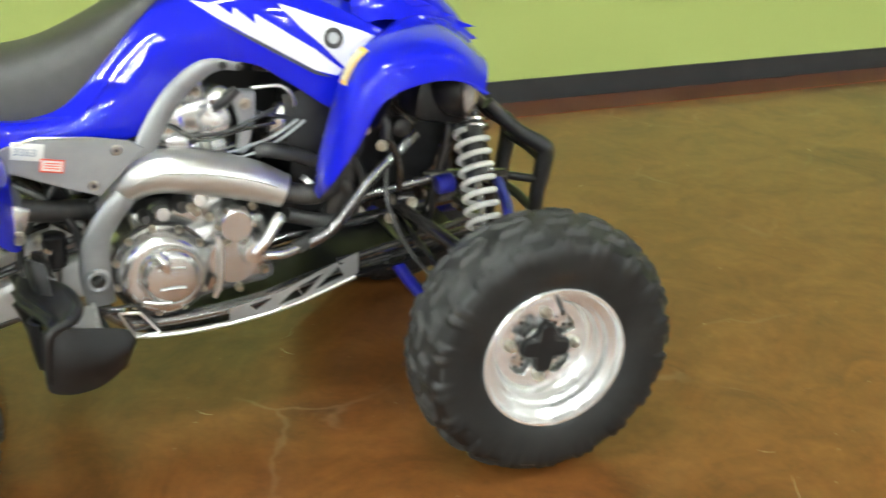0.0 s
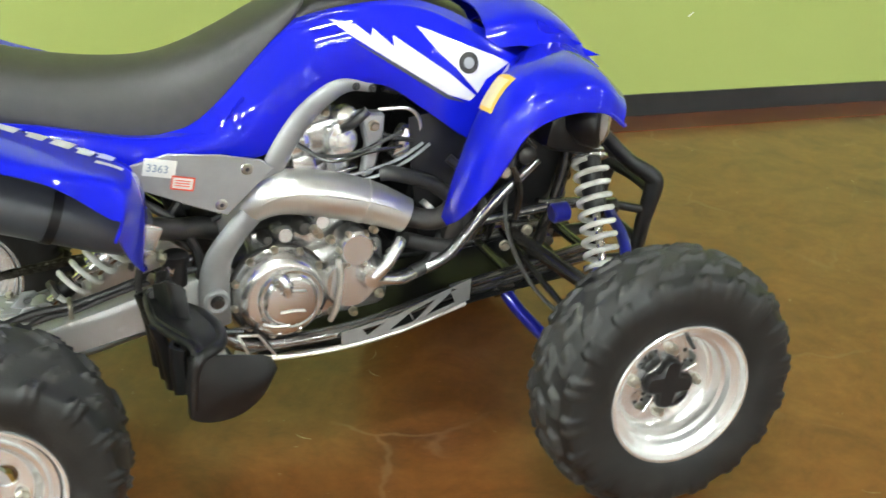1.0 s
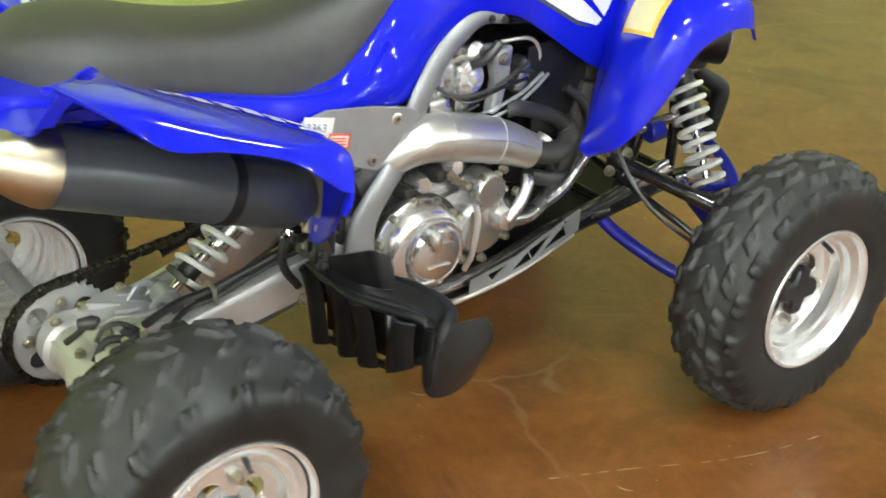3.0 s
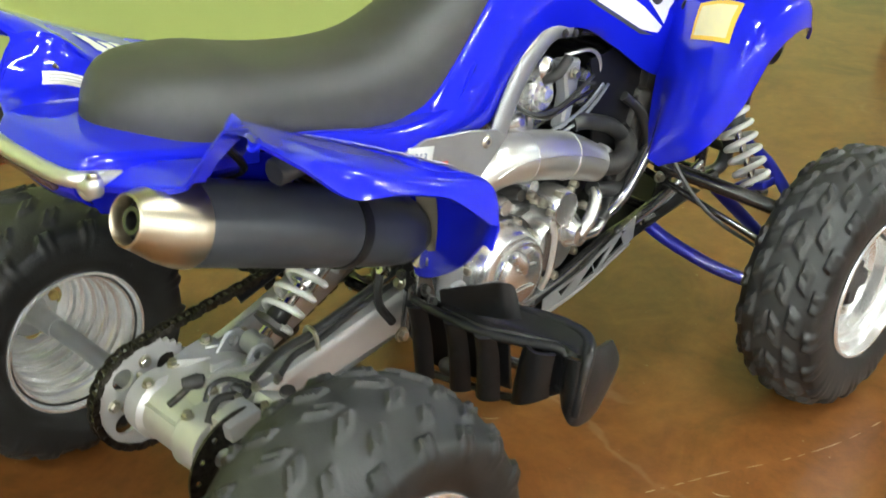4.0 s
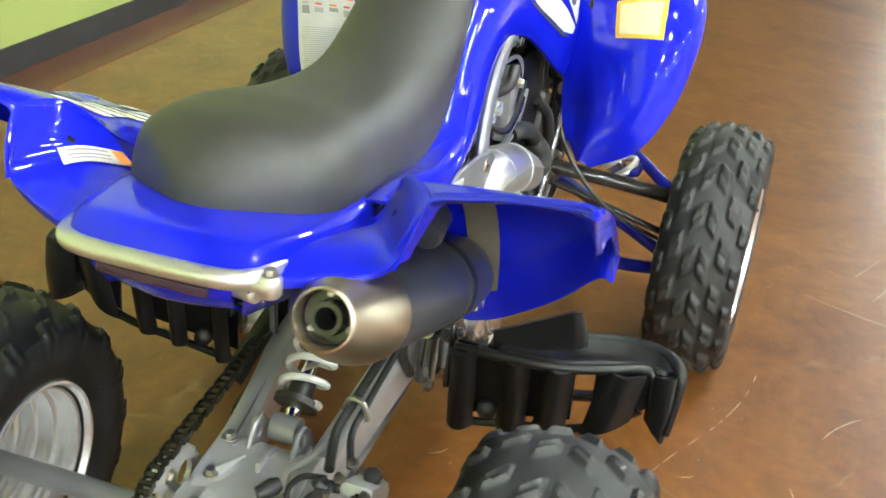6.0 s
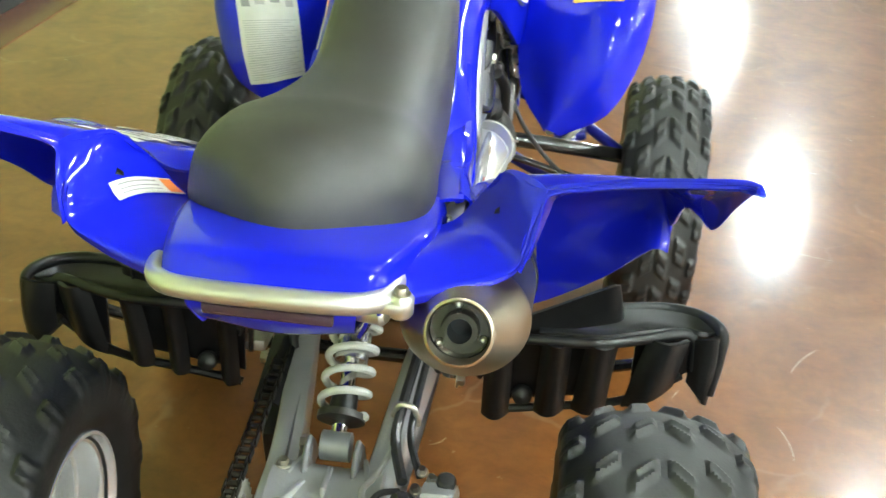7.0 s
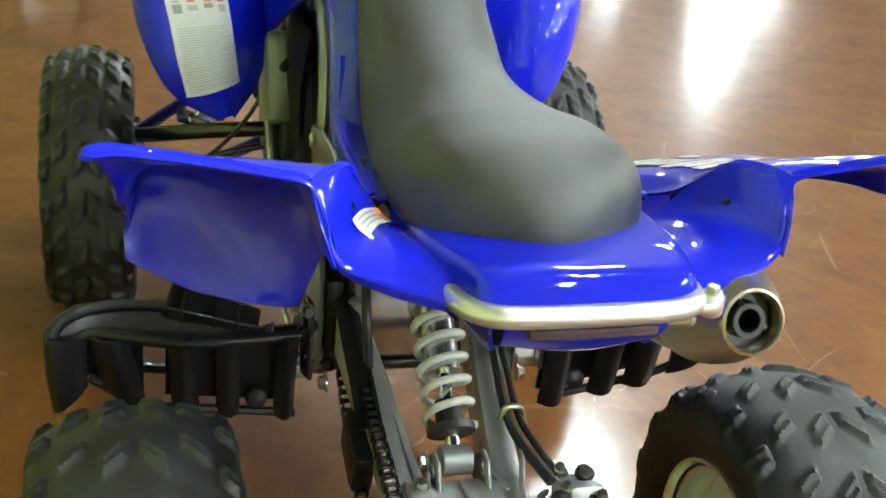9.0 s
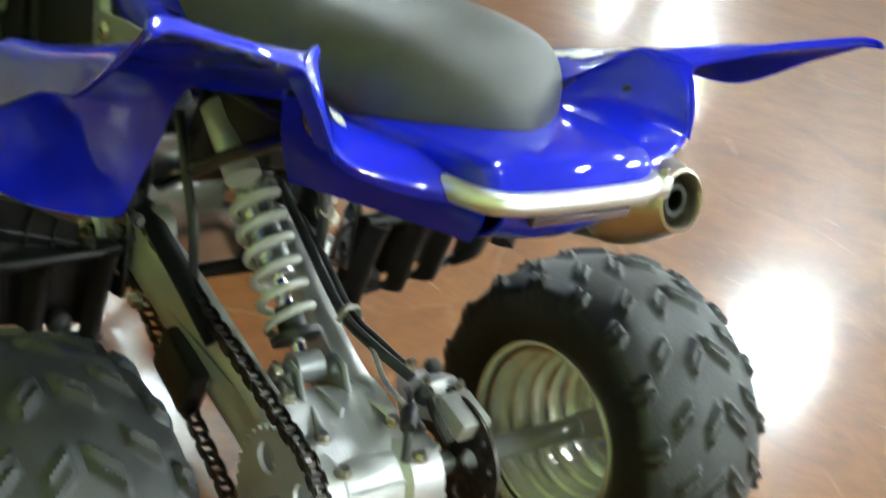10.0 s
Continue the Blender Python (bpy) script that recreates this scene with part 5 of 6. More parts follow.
part("reservoir", bm, CANISTER, BIKE, "grey cylindrical reservoir under the fender")
part("fender_stay", tube([(0.0, 0.10, 0.70), (0.0, 0.17, 0.74), (-0.06, 0.21, 0.80)], 0.006, 10, 8), BLACK_PAINT, BIKE)
part("fender_stay", tube([(0.0, -0.10, 0.70), (0.0, -0.17, 0.74), (-0.06, -0.21, 0.80)], 0.006, 10, 8), BLACK_PAINT, BIKE)

# ---- belly plate with its cut-outs
def guard_truss(s):
    """A flat side plate pierced by three-cornered openings."""
    def low(x):
        return 0.243 + 0.022 * max(0.0, x - 0.66) / 0.19 + 0.05 * max(0.0, x - 0.85) ** 1.0 / 0.19

    def high(x):
        return low(x) + 0.020 + 0.028 * min(1.0, max(0.0, x - 0.62) / 0.28)

    xs = [0.72, 0.78, 0.84, 0.92, 1.005]
    outline = [(x, low(x)) for x in xs] + [(x, high(x)) for x in xs[::-1]]
    holes = []
    for k, (a, b) in enumerate(((0.765, 0.815), (0.825, 0.880), (0.870, 0.928), (0.905, 0.972))):
        if k % 2:
            holes.append(((a, low(a) + 0.010), (b, low(b) + 0.010), (b - 0.012, high(b - 0.012) - 0.009)))
        else:
            holes.append(((a, high(a) - 0.008), (a + 0.012, low(a + 0.012) + 0.010), (b, high(b) - 0.008)))
    bm = plate(outline, 0.003, Matrix.Translation((0, s * 0.156, 0)) @ pose(0, 0, 0, 90), 0.0, None, holes)
    return bm


for s in (-1, 1):
    part("belly_guard", guard_truss(s), SPAR, BIKE, "bare aluminium belly guard with cut-outs")
    part("guard_rail", tube([(0.50, s * 0.150, 0.258), (0.56, s * 0.152, 0.240), (0.70, s * 0.154, 0.242), (0.84, s * 0.154, 0.264), (1.00, s * 0.150, 0.312)], 0.0065, 30, 8), STEEL, BIKE, "bright edge of the belly guard")
bm = shell(patch([[(0.55, y, 0.242), (0.80, y, 0.252), (1.02, y, 0.310), (1.28, y, 0.352)] for y in (-0.14, -0.05, 0.05, 0.14)], 8, 16), 0.004)
part("belly_pan", bm, BLACK, BIKE, "dark belly pan")

# ---- engine
ENGINE = part("engine", block((0.33, 0.25, 0.17), pose(0.665, 0.0, 0.375, 0, -8), 0.03), CAST, BIKE, "bare cast aluminium single-cylinder engine")
C = (0.590, -0.125, 0.383)
part("clutch_cover", lathe([(0, 0.098), (0.018, 0.098), (0.022, 0.094), (0.030, 0.091), (0.046, 0.086), (0.056, 0.078), (0.058, 0.070)], C, (0, -1, 0), 64), CAST, ENGINE, "large round cast clutch cover")
part("clutch_cap", lathe([(0.052, 0.066), (0.062, 0.066), (0.066, 0.063), (0.066, 0.060), (0.063, 0.058), (0.070, 0.053), (0.073, 0.045), (0.0745, 0.0)], (0.602, -0.125, 0.384), (0, -1, 0), 56), CAST, ENGINE)
part("cover_rim", lathe([(0.010, 0.0985), (0.010, 0.1035), (0.020, 0.1035), (0.020, 0.0985)], C, (0, -1, 0), 64, closed=True), DARK, ENGINE)
for k in (-1, 1):
    part("cap_line", tube([(0.578, -0.2005, 0.384 + 0.022 * k), (0.602, -0.2012, 0.386 + 0.022 * k), (0.628, -0.2005, 0.384 + 0.022 * k)], 0.0018, 10, 6), STEEL, ENGINE)
part("cap_line", tube([(0.545, -0.192, 0.338), (0.570, -0.196, 0.332), (0.598, -0.194, 0.331)], 0.0028, 10, 6), STEEL, ENGINE)
for k in range(5):
    a = math.radians(200 + 32 * k)
    part("cover_rib", tube([(0.590 + 0.088 * math.cos(a), -0.150, 0.383 + 0.088 * math.sin(a)), (0.590 + 0.074 * math.cos(a), -0.182, 0.383 + 0.074 * math.sin(a))], 0.004, 4, 6), CAST, ENGINE)
part("crank_cover", lathe([(0, 0.060), (0.030, 0.060), (0.044, 0.052), (0.046, 0.0)], (0.735, -0.120, 0.395), (0, -1, 0), 36), CAST, ENGINE)
part("oil_filter_cover", lathe([(0, 0.040), (0.040, 0.038), (0.052, 0.036), (0.056, 0.032), (0.056, 0.0)], (0.742, -0.118, 0.470), (0, -1, 0), 32), CAST, ENGINE, "round oil filter cover")
bm = lathe([(0, 0.038), (0.040, 0.036), (0.056, 0.026), (0.070, 0.022), (0.074, 0.0)], (0.775, -0.120, 0.412), (0, -1, 0), 28)
tube([(0.775, -0.185, 0.412), (0.800, -0.188, 0.440), (0.822, -0.180, 0.470), (0.835, -0.165, 0.478)], 0.013, 14, 10, bm)
tube([(0.780, -0.180, 0.405), (0.835, -0.175, 0.398), (0.870, -0.165, 0.402)], 0.012, 12, 10, bm)
part("water_pump", bm, CAST, ENGINE, "water pump with two spigots")
bm = tube([(0.700, -0.176, 0.455), (0.706, -0.180, 0.420), (0.700, -0.178, 0.352), (0.690, -0.170, 0.318)], 0.006, 16, 8)
part("oil_line", bm, STEEL, ENGINE)
def engine_bolt(x, y, z, r):
    part("cover_bolt", lathe([(0, r * 1.2), (0.003, r * 1.2), (0.0032, r), (0.012, r), (0.015, r * 0.7)], (x, y, z), (0, -1, 0), 6), ZINC, ENGINE)


for k in range(11):
    a = 2 * math.pi * k / 11
    engine_bolt(0.590 + 0.094 * math.cos(a), -0.142, 0.383 + 0.094 * math.sin(a), 0.0075)
for k in range(6):
    a = 2 * math.pi * k / 6
    engine_bolt(0.742 + 0.036 * math.cos(a), -0.158, 0.470 + 0.036 * math.sin(a), 0.006)
for q in ((0.69, 0.49), (0.665, 0.505), (0.715, 0.432), (0.70, 0.33), (0.745, 0.325), (0.80, 0.36), (0.655, 0.515), (0.78, 0.505), (0.82, 0.45)):
    engine_bolt(q[0], -0.150, q[1], 0.0085)
bm = lathe([(0, 0.014), (0.010, 0.014), (0.016, 0.010), (0.02, 0.006)], (0.576, -0.188, 0.428), (0, -1, 0.2), 16)
tube([(0.576, -0.192, 0.436), (0.588, -0.200, 0.418), (0.592, -0.204, 0.398)], [0.016, 0.015, 0.008], 10, 10, bm)
part("oil_plug", bm, CAST, ENGINE)
# cylinder and head
TILT = pose(0.70, -0.01, 0.56, 0, -14)
bm = block((0.13, 0.14, 0.15), TILT, 0.018)
for k in range(4):
    block((0.150, 0.160, 0.006), TILT @ pose(0, 0, -0.045 + k * 0.028), 0.002, bm)
part("cylinder", bm, CAST, ENGINE)
bm = block((0.16, 0.16, 0.085), TILT @ pose(0, 0, 0.115), 0.02)
block((0.12, 0.13, 0.05), TILT @ pose(-0.005, 0, 0.175), 0.016, bm)
part("cylinder_head", bm, CAST, ENGINE)
for dx, dz, r in ((-0.045, 0.128, 0.036), (0.05, 0.12, 0.026)):
    c = TILT @ Vector((dx, -0.082, dz))
    part("head_cover", lathe([(-0.01, r), (0.010, r), (0.016, r * 0.8), (0.018, r * 0.4), (0.024, r * 0.36), (0.026, 0.0)], c, (0, -1, 0), 26), ALU, ENGINE)
for dx, dz in ((-0.07, 0.085), (-0.02, 0.09), (0.03, 0.085), (0.07, 0.14), (-0.01, 0.16), (-0.055, 0.175), (0.03, 0.175)):
    c = TILT @ Vector((dx, -0.080, dz))
    part("head_bolt", lathe([(0, 0.009), (0.012, 0.009), (0.016, 0.006)], c, (0, -1, 0), 6), ZINC, ENGINE)
part("head_rib", block((0.022, 0.03, 0.13), TILT @ pose(0.022, -0.078, 0.08, 0, 12), 0.008), CAST, ENGINE)
part("ignition_lead", tube([(0.775, -0.085, 0.70), (0.80, -0.105, 0.69), (0.86, -0.11, 0.675), (0.94, -0.10, 0.668)], 0.005, 16, 8), HOSE, BIKE)
for k in (0, 1):
    part("cable", tube([(0.717 + 0.035 * k, -0.125, 0.610 - 0.011 * k), (0.773 + 0.035 * k, -0.128, 0.622 - 0.008 * k), (0.838 + 0.026 * k, -0.125, 0.641), (0.889 + 0.015 * k, -0.120, 0.670 - 0.003 * k)], 0.0036, 20, 8), SILVER, BIKE, "silver sheathed control cable")
part("breather_hose", tube([(0.80, -0.09, 0.735), (0.86, -0.105, 0.738), (0.885, -0.11, 0.705), (0.87, -0.105, 0.655)], 0.004, 16, 8), STEEL, BIKE)
part("radiator_hose", tube([(0.800, -0.125, 0.612), (0.825, -0.135, 0.614), (0.917, -0.135, 0.581), (0.988, -0.135, 0.515), (0.990, -0.135, 0.462), (0.934, -0.138, 0.448), (0.850, -0.150, 0.475)], 0.016, 30, 12), HOSE, BIKE)
part("frame_upright", tube([(0.955, -0.090, 0.725), (0.973, -0.090, 0.696), (1.021, -0.090, 0.623), (1.062, -0.090, 0.547), (1.105, -0.090, 0.494)], 0.016, 20, 12), BLACK_PAINT, BIKE, "black painted frame upright")
part("radiator_hose", tube([(0.865, -0.162, 0.402), (0.92, -0.14, 0.42), (0.97, -0.10, 0.50)], 0.015, 20, 12), HOSE, BIKE)
part("carb_body", block((0.10, 0.09, 0.10), pose(0.56, 0, 0.60, 0, -10), 0.02), DARK, BIKE)
for z, x in ((0.56, 0.545), (0.60, 0.565), (0.635, 0.60)):
    part("wiring", tube([(x - 0.08, -0.10, z - 0.03), (x - 0.02, -0.115, z), (x + 0.05, -0.105, z - 0.01), (x + 0.11, -0.09, z + 0.02)], 0.006, 16, 8), HOSE, BIKE)
part("wiring", tube([(0.30, -0.11, 0.60), (0.38, -0.125, 0.55), (0.43, -0.12, 0.48), (0.44, -0.11, 0.40)], 0.009, 18, 8), HOSE, BIKE)
part("left_case", lathe([(0, 0.085), (0.03, 0.085), (0.05, 0.07), (0.055, 0.0)], (0.62, 0.115, 0.39), (0, 1, 0), 36), CAST, ENGINE)
part("sprocket_cover", block((0.15, 0.03, 0.13), pose(0.50, 0.125, 0.40), 0.02), BLACK, BIKE)

# ---- front suspension
def front_corner(s):
    # Arm drawn in black: its shade is put into the colour; brace stays blue.
    arm = part("upper_arm", tube([(1.108, s * 0.125, 0.455), (1.155, s * 0.26, 0.432), (1.215, s * 0.395, 0.400)], 0.016, 24, 12), BLACK_PAINT, BIKE, "upper wishbone coloured black for its shade, with a blue brace")
    part("arm_brace", tube([(1.345, s * 0.115, 0.490), (1.310, s * 0.26, 0.462), (1.235, s * 0.395, 0.402)], 0.0125, 24, 12), BLUE_METAL, arm)
    part("shock_bracket", block((0.055, 0.07, 0.018), pose(1.245, s * 0.285, 0.425, s * 18), 0.006), BLUE_METAL, arm)
    low = part("lower_arm", tube([(1.105, s * 0.118, 0.318), (1.125, s * 0.180, 0.285), (1.165, s * 0.290, 0.246), (1.215, s * 0.395, 0.232), (1.265, s * 0.425, 0.228)], 0.0145, 34, 14), BLUE_METAL, BIKE, "blue painted lower wishbone")
    part("arm_brace", tube([(1.360, s * 0.110, 0.345), (1.340, s * 0.25, 0.285), (1.290, s * 0.400, 0.232)], 0.0145, 30, 14), BLUE_METAL, low)
    for q in ((1.105, 0.116, 0.320), (1.360, 0.108, 0.347), (1.120, 0.122, 0.470), (1.345, 0.112, 0.492)):
        part("bush", lathe([(-0.022, 0.015), (-0.020, 0.019), (0.020, 0.019), (0.022, 0.015)], (q[0], s * q[1], q[2]), (1, 0, 0), 16), BLACK_PAINT, low)
        part("bush_bolt", bolt((q[0] - 0.024, s * q[1], q[2]), (-1, 0, 0), 0.009, 0.008), ZINC, low)
    part("tie_rod", tube([(1.115, s * 0.06, 0.435), (1.125, s * 0.20, 0.402), (1.165, s * 0.40, 0.335)], 0.0075, 16, 10), BLACK_PAINT, BIKE, "black steering tie rod")
    part("rod_end", lathe([(-0.02, 0.012), (0, 0.016), (0.02, 0.012)], (1.168, s * 0.402, 0.330), (0, 0, 1), 14), ZINC, BIKE)
    part("brake_hose", tube([(1.08, s * 0.14, 0.60), (1.06, s * 0.19, 0.50), (1.09, s * 0.27, 0.40), (1.16, s * 0.36, 0.33), (1.20, s * 0.42, 0.30)], 0.0045, 26, 8), HOSE, BIKE)
    bm = block((0.05, 0.035, 0.19), pose(1.255, s * 0.415, 0.315, 0, 8), 0.012)
    lathe([(-0.03, 0.028), (0.05, 0.024)], (1.275, s * 0.41, 0.262), (0, s, 0), 20, bm)
    part("knuckle", bm, DARK, BIKE, "dark cast steering knuckle")
    cal = part("caliper", block((0.075, 0.045, 0.055), pose(1.215, s * 0.432, 0.300, 0, 30), 0.012), DARK, BIKE, "dark brake caliper")
    part("caliper_bolt", bolt((1.19, s * 0.432, 0.325), (-1, 0, 0.3), 0.008, 0.01), ZINC, cal)
    top, bot = Vector((1.262, s * 0.132, 0.655)), Vector((1.250, s * 0.292, 0.405))
    ax = (bot - top).normalized()
    shock = part("shock_absorber", tube([top, top.lerp(bot, 0.5)], 0.024, 4, 18), BLACK, BIKE, "gas shock absorber with a white coil spring")
    part("damper_rod", tube([top.lerp(bot, 0.45), bot], 0.009, 4, 12), CHROME, shock)
    part("spring", coil(top.lerp(bot, 0.14), top.lerp(bot, 0.92), 0.034, 0.0062, 8.2), SPRING, shock, "white painted coil spring")
    for u, r in ((0.12, 0.040), (0.07, 0.034), (0.93, 0.038)):
        part("spring_seat", lathe([(-0.005, r * 0.8), (-0.003, r), (0.003, r), (0.005, r * 0.8)], top.lerp(bot, u), ax, 24), CAST, shock)
    for q in (top, bot):
        part("shock_eye", lathe([(-0.016, 0.014), (-0.014, 0.018), (0.014, 0.018), (0.016, 0.014)], q, (1, 0, 0), 18), CAST, shock)


for s in (-1, 1):
    front_corner(s)

# ---- front bumper
bump = part("front_bumper", tube([(1.33, -0.075, 0.655), (1.40, -0.085, 0.590), (1.455, -0.100, 0.555), (1.468, -0.102, 0.530), (1.455, -0.100, 0.45), (1.440, -0.095, 0.36), (1.36, -0.09, 0.35)], [0.016, 0.017, 0.020, 0.022, 0.018, 0.016, 0.014], 40, 12), BLACK, BIKE, "black front bumper loop")
part("bumper_side", tube([(1.33, 0.075, 0.655), (1.40, 0.085, 0.590), (1.455, 0.100, 0.555), (1.468, 0.102, 0.530), (1.455, 0.100, 0.45), (1.440, 0.095, 0.36), (1.36, 0.09, 0.35)], [0.016, 0.017, 0.020, 0.022, 0.018, 0.016, 0.014], 40, 12), BLACK, bump)
part("bumper_bar", tube([(1.462, -0.10, 0.52), (1.472, 0, 0.52), (1.462, 0.10, 0.52)], 0.014, 12, 12), BLACK, bump)
part("bumper_bar", tube([(1.444, -0.095, 0.40), (1.45, 0, 0.40), (1.444, 0.095, 0.40)], 0.012, 12, 12), BLACK, bump)
part("bumper_brace", tube([(1.33, -0.10, 0.50), (1.455, -0.10, 0.47)], 0.010, 4, 10), BLACK, bump)

# ---- foot pegs and heel guards
def foot_guard(s):
    """Slatted heel panel under a rolled bar, a deck with a raised rim, and a plate that wraps round the outer end."""
    def foot(y):
        return 0.283 + 0.20 * max(0.0, y - 0.19) + 0.55 * max(0.0, y - 0.40)

    def head(y):
        return 0.436 + 0.07 * (y - 0.19)

    hg = part("heel_guard", tube([(0.322, s * 0.192, 0.434), (0.312, s * 0.265, 0.442), (0.311, s * 0.349, 0.447), (0.330, s * 0.415, 0.452), (0.350, s * 0.468, 0.456), (0.352, s * 0.486, 0.446), (0.348, s * 0.490, 0.400)], [0.007, 0.008, 0.008, 0.008, 0.009, 0.008, 0.007], 44, 10), BLACK, BIKE, "black plastic foot guard with slatted heel panel")
    for y0, y1, lean in ((0.192, 0.222, 0.0), (0.274, 0.306, 0.004), (0.338, 0.372, 0.012), (0.424, 0.474, 0.026)):
        grid = []
        for k in range(9):
            u = k / 8
            row = []
            for v in range(11):
                w = v / 10
                y = y0 + (y1 - y0) * u - lean * (1 - w) * (1 - 0.5 * u)
                z = foot(y) + (head(y) - foot(y)) * w
                x = 0.338 - 0.016 * math.sin(math.pi * u) - 0.020 * w ** 3 * (y < 0.40) + 0.012 * (1 - w) ** 2
                row.append((x, s * y, z))
            grid.append([Vector(q) for q in row])
        part("slat", shell(grid, 0.007), BLACK, hg)
    part("heel_hem", tube([(0.352, s * y, foot(y) + 0.004) for y in (0.190, 0.25, 0.31, 0.37, 0.42, 0.476)], 0.007, 30, 8), BLACK, hg)
    rows = [[(0.372, s * y, foot(y) + 0.012), (0.366, s * y, 0.36), (0.352, s * y, head(y) - 0.004)] for y in (0.190, 0.25, 0.31, 0.374)]
    part("heel_backing", shell(patch(rows, 16, 8), 0.005), BLACK, hg)
    rows = [[(0.358, s * y, foot(y) + 0.004), (0.356, s * y, 0.41), (0.350, s * y, head(y) - 0.004)] for y in (0.404, 0.435, 0.465, 0.490)]
    part("outer_web", shell(patch(rows, 12, 8), 0.005), BLACK, hg)
    part("guard_knob", lathe([(-0.004, 0.016), (0.006, 0.015), (0.010, 0.011), (0.012, 0.0)], (0.356, s * 0.246, 0.318), (-1, 0, 0.2), 18), DARK, hg, "round dark retaining knob")
    rows = [[(0.314, s * 0.262, 0.446), (0.330, s * 0.262, 0.447), (0.352, s * 0.262, 0.446)],
            [(0.312, s * 0.310, 0.450), (0.345, s * 0.310, 0.447), (0.380, s * 0.310, 0.452)],
            [(0.312, s * 0.355, 0.453), (0.352, s * 0.358, 0.446), (0.392, s * 0.362, 0.460)],
            [(0.334, s * 0.418, 0.457), (0.366, s * 0.428, 0.447), (0.402, s * 0.438, 0.464)],
            [(0.350, s * 0.468, 0.460), (0.368, s * 0.480, 0.450), (0.388, s * 0.492, 0.466)],
            [(0.346, s * 0.492, 0.458), (0.350, s * 0.508, 0.456), (0.352, s * 0.522, 0.464)]]
    part("guard_deck", shell(patch(rows, 30, 12), 0.007), BLACK, hg)
    part("guard_rim", tube([(0.378, s * 0.300, 0.450), (0.392, s * 0.362, 0.462), (0.404, s * 0.438, 0.467), (0.390, s * 0.494, 0.468), (0.352, s * 0.523, 0.464), (0.342, s * 0.526, 0.430), (0.340, s * 0.520, 0.366)], [0.006, 0.008, 0.009, 0.010, 0.010, 0.008, 0.007], 50, 10), BLACK, hg)
    rows = [[(0.347, s * 0.484, 0.450), (0.347, s * 0.484, 0.415), (0.348, s * 0.484, 0.378)],
            [(0.336, s * 0.502, 0.458), (0.334, s * 0.502, 0.415), (0.336, s * 0.502, 0.362)],
            [(0.340, s * 0.522, 0.462), (0.336, s * 0.524, 0.412), (0.340, s * 0.518, 0.346)],
            [(0.378, s * 0.518, 0.462), (0.380, s * 0.528, 0.405), (0.380, s * 0.516, 0.334)],
            [(0.420, s * 0.506, 0.452), (0.430, s * 0.518, 0.395), (0.428, s * 0.506, 0.338)],
            [(0.462, s * 0.490, 0.438), (0.475, s * 0.500, 0.398), (0.468, s * 0.492, 0.360)],
            [(0.484, s * 0.476, 0.424), (0.494, s * 0.480, 0.404), (0.488, s * 0.478, 0.384)]]
    part("toe_shield", shell(patch(rows, 36, 12), 0.008), BLACK, hg)
    rows = [[(0.333, s * 0.248, 0.440), (0.331, s * 0.248, 0.456), (0.329, s * 0.246, 0.474)],
            [(0.336, s * 0.285, 0.447), (0.334, s * 0.285, 0.470), (0.331, s * 0.282, 0.492)],
            [(0.340, s * 0.325, 0.458), (0.337, s * 0.325, 0.486), (0.333, s * 0.320, 0.512)],
            [(0.346, s * 0.368, 0.468), (0.340, s * 0.366, 0.502), (0.335, s * 0.360, 0.532)],
            [(0.366, s * 0.378, 0.464), (0.362, s * 0.372, 0.492), (0.358, s * 0.364, 0.515)]]
    g2 = patch(rows, 20, 10)
    part("splash_plate", shell(g2, 0.006), BLACK, hg)
    for i in (4, 8, 13):
        part("rib_line", tube([g2[i][v] + Vector((-0.003, 0, 0)) for v in range(0, 11)], 0.0024, smooth=False, seg=6), BLACK, hg)
    part("rib_line", tube([g2[i][3] + Vector((-0.003, 0, 0)) for i in range(0, 17)], 0.0024, smooth=False, seg=6), BLACK, hg)
    part("guard_tube", tube([(0.455, s * 0.15, 0.300), (0.470, s * 0.28, 0.300), (0.475, s * 0.40, 0.320), (0.455, s * 0.480, 0.360)], 0.010, 24, 10), BLACK_PAINT, hg)
    peg = part("foot_peg", block((0.055, 0.14, 0.022), pose(0.425, s * 0.235, 0.325), 0.006), STEEL, BIKE, "serrated metal foot peg")
    for k in range(6):
        part("tooth", lathe([(0, 0.006), (0.010, 0.0035)], (0.425 + 0.02 * (-1) ** k, s * (0.18 + 0.022 * k), 0.336), (0, 0, 1), 6), STEEL, peg)
    part("guard_bracket", plate([(0.0, -0.07), (0.035, -0.075), (0.045, 0.0), (0.03, 0.055), (0.005, 0.05)], 0.008, Matrix.Translation((0.335, s * 0.175, 0.42)) @ pose(0, 0, 0, 90, 0, s * 12), 0.002, holes=[(0.02, 0.02, 0.008), (0.018, -0.04, 0.007)]), BLACK_PAINT, hg)
    part("bracket_stay", tube([(0.34, s * 0.17, 0.44), (0.375, s * 0.19, 0.40), (0.40, s * 0.20, 0.335)], 0.009, 12, 8), GUN, hg)
    for q in ((0.352, 0.186, 0.440), (0.350, 0.188, 0.380), (0.322, 0.230, 0.448)):
        part("bracket_bolt", bolt((q[0], s * q[1], q[2]), (0.1, s, 0.3), 0.008, 0.010), DARK, hg)
    part("bracket_bolt", bolt((0.300, s * 0.185, 0.485), (-1, 0, 0.3), 0.007, 0.009), DARK, hg)
    part("bracket_bolt", bolt((0.345, s * 0.145, 0.340), (0, s, 0), 0.010, 0.012), ZINC, hg)
    return hg


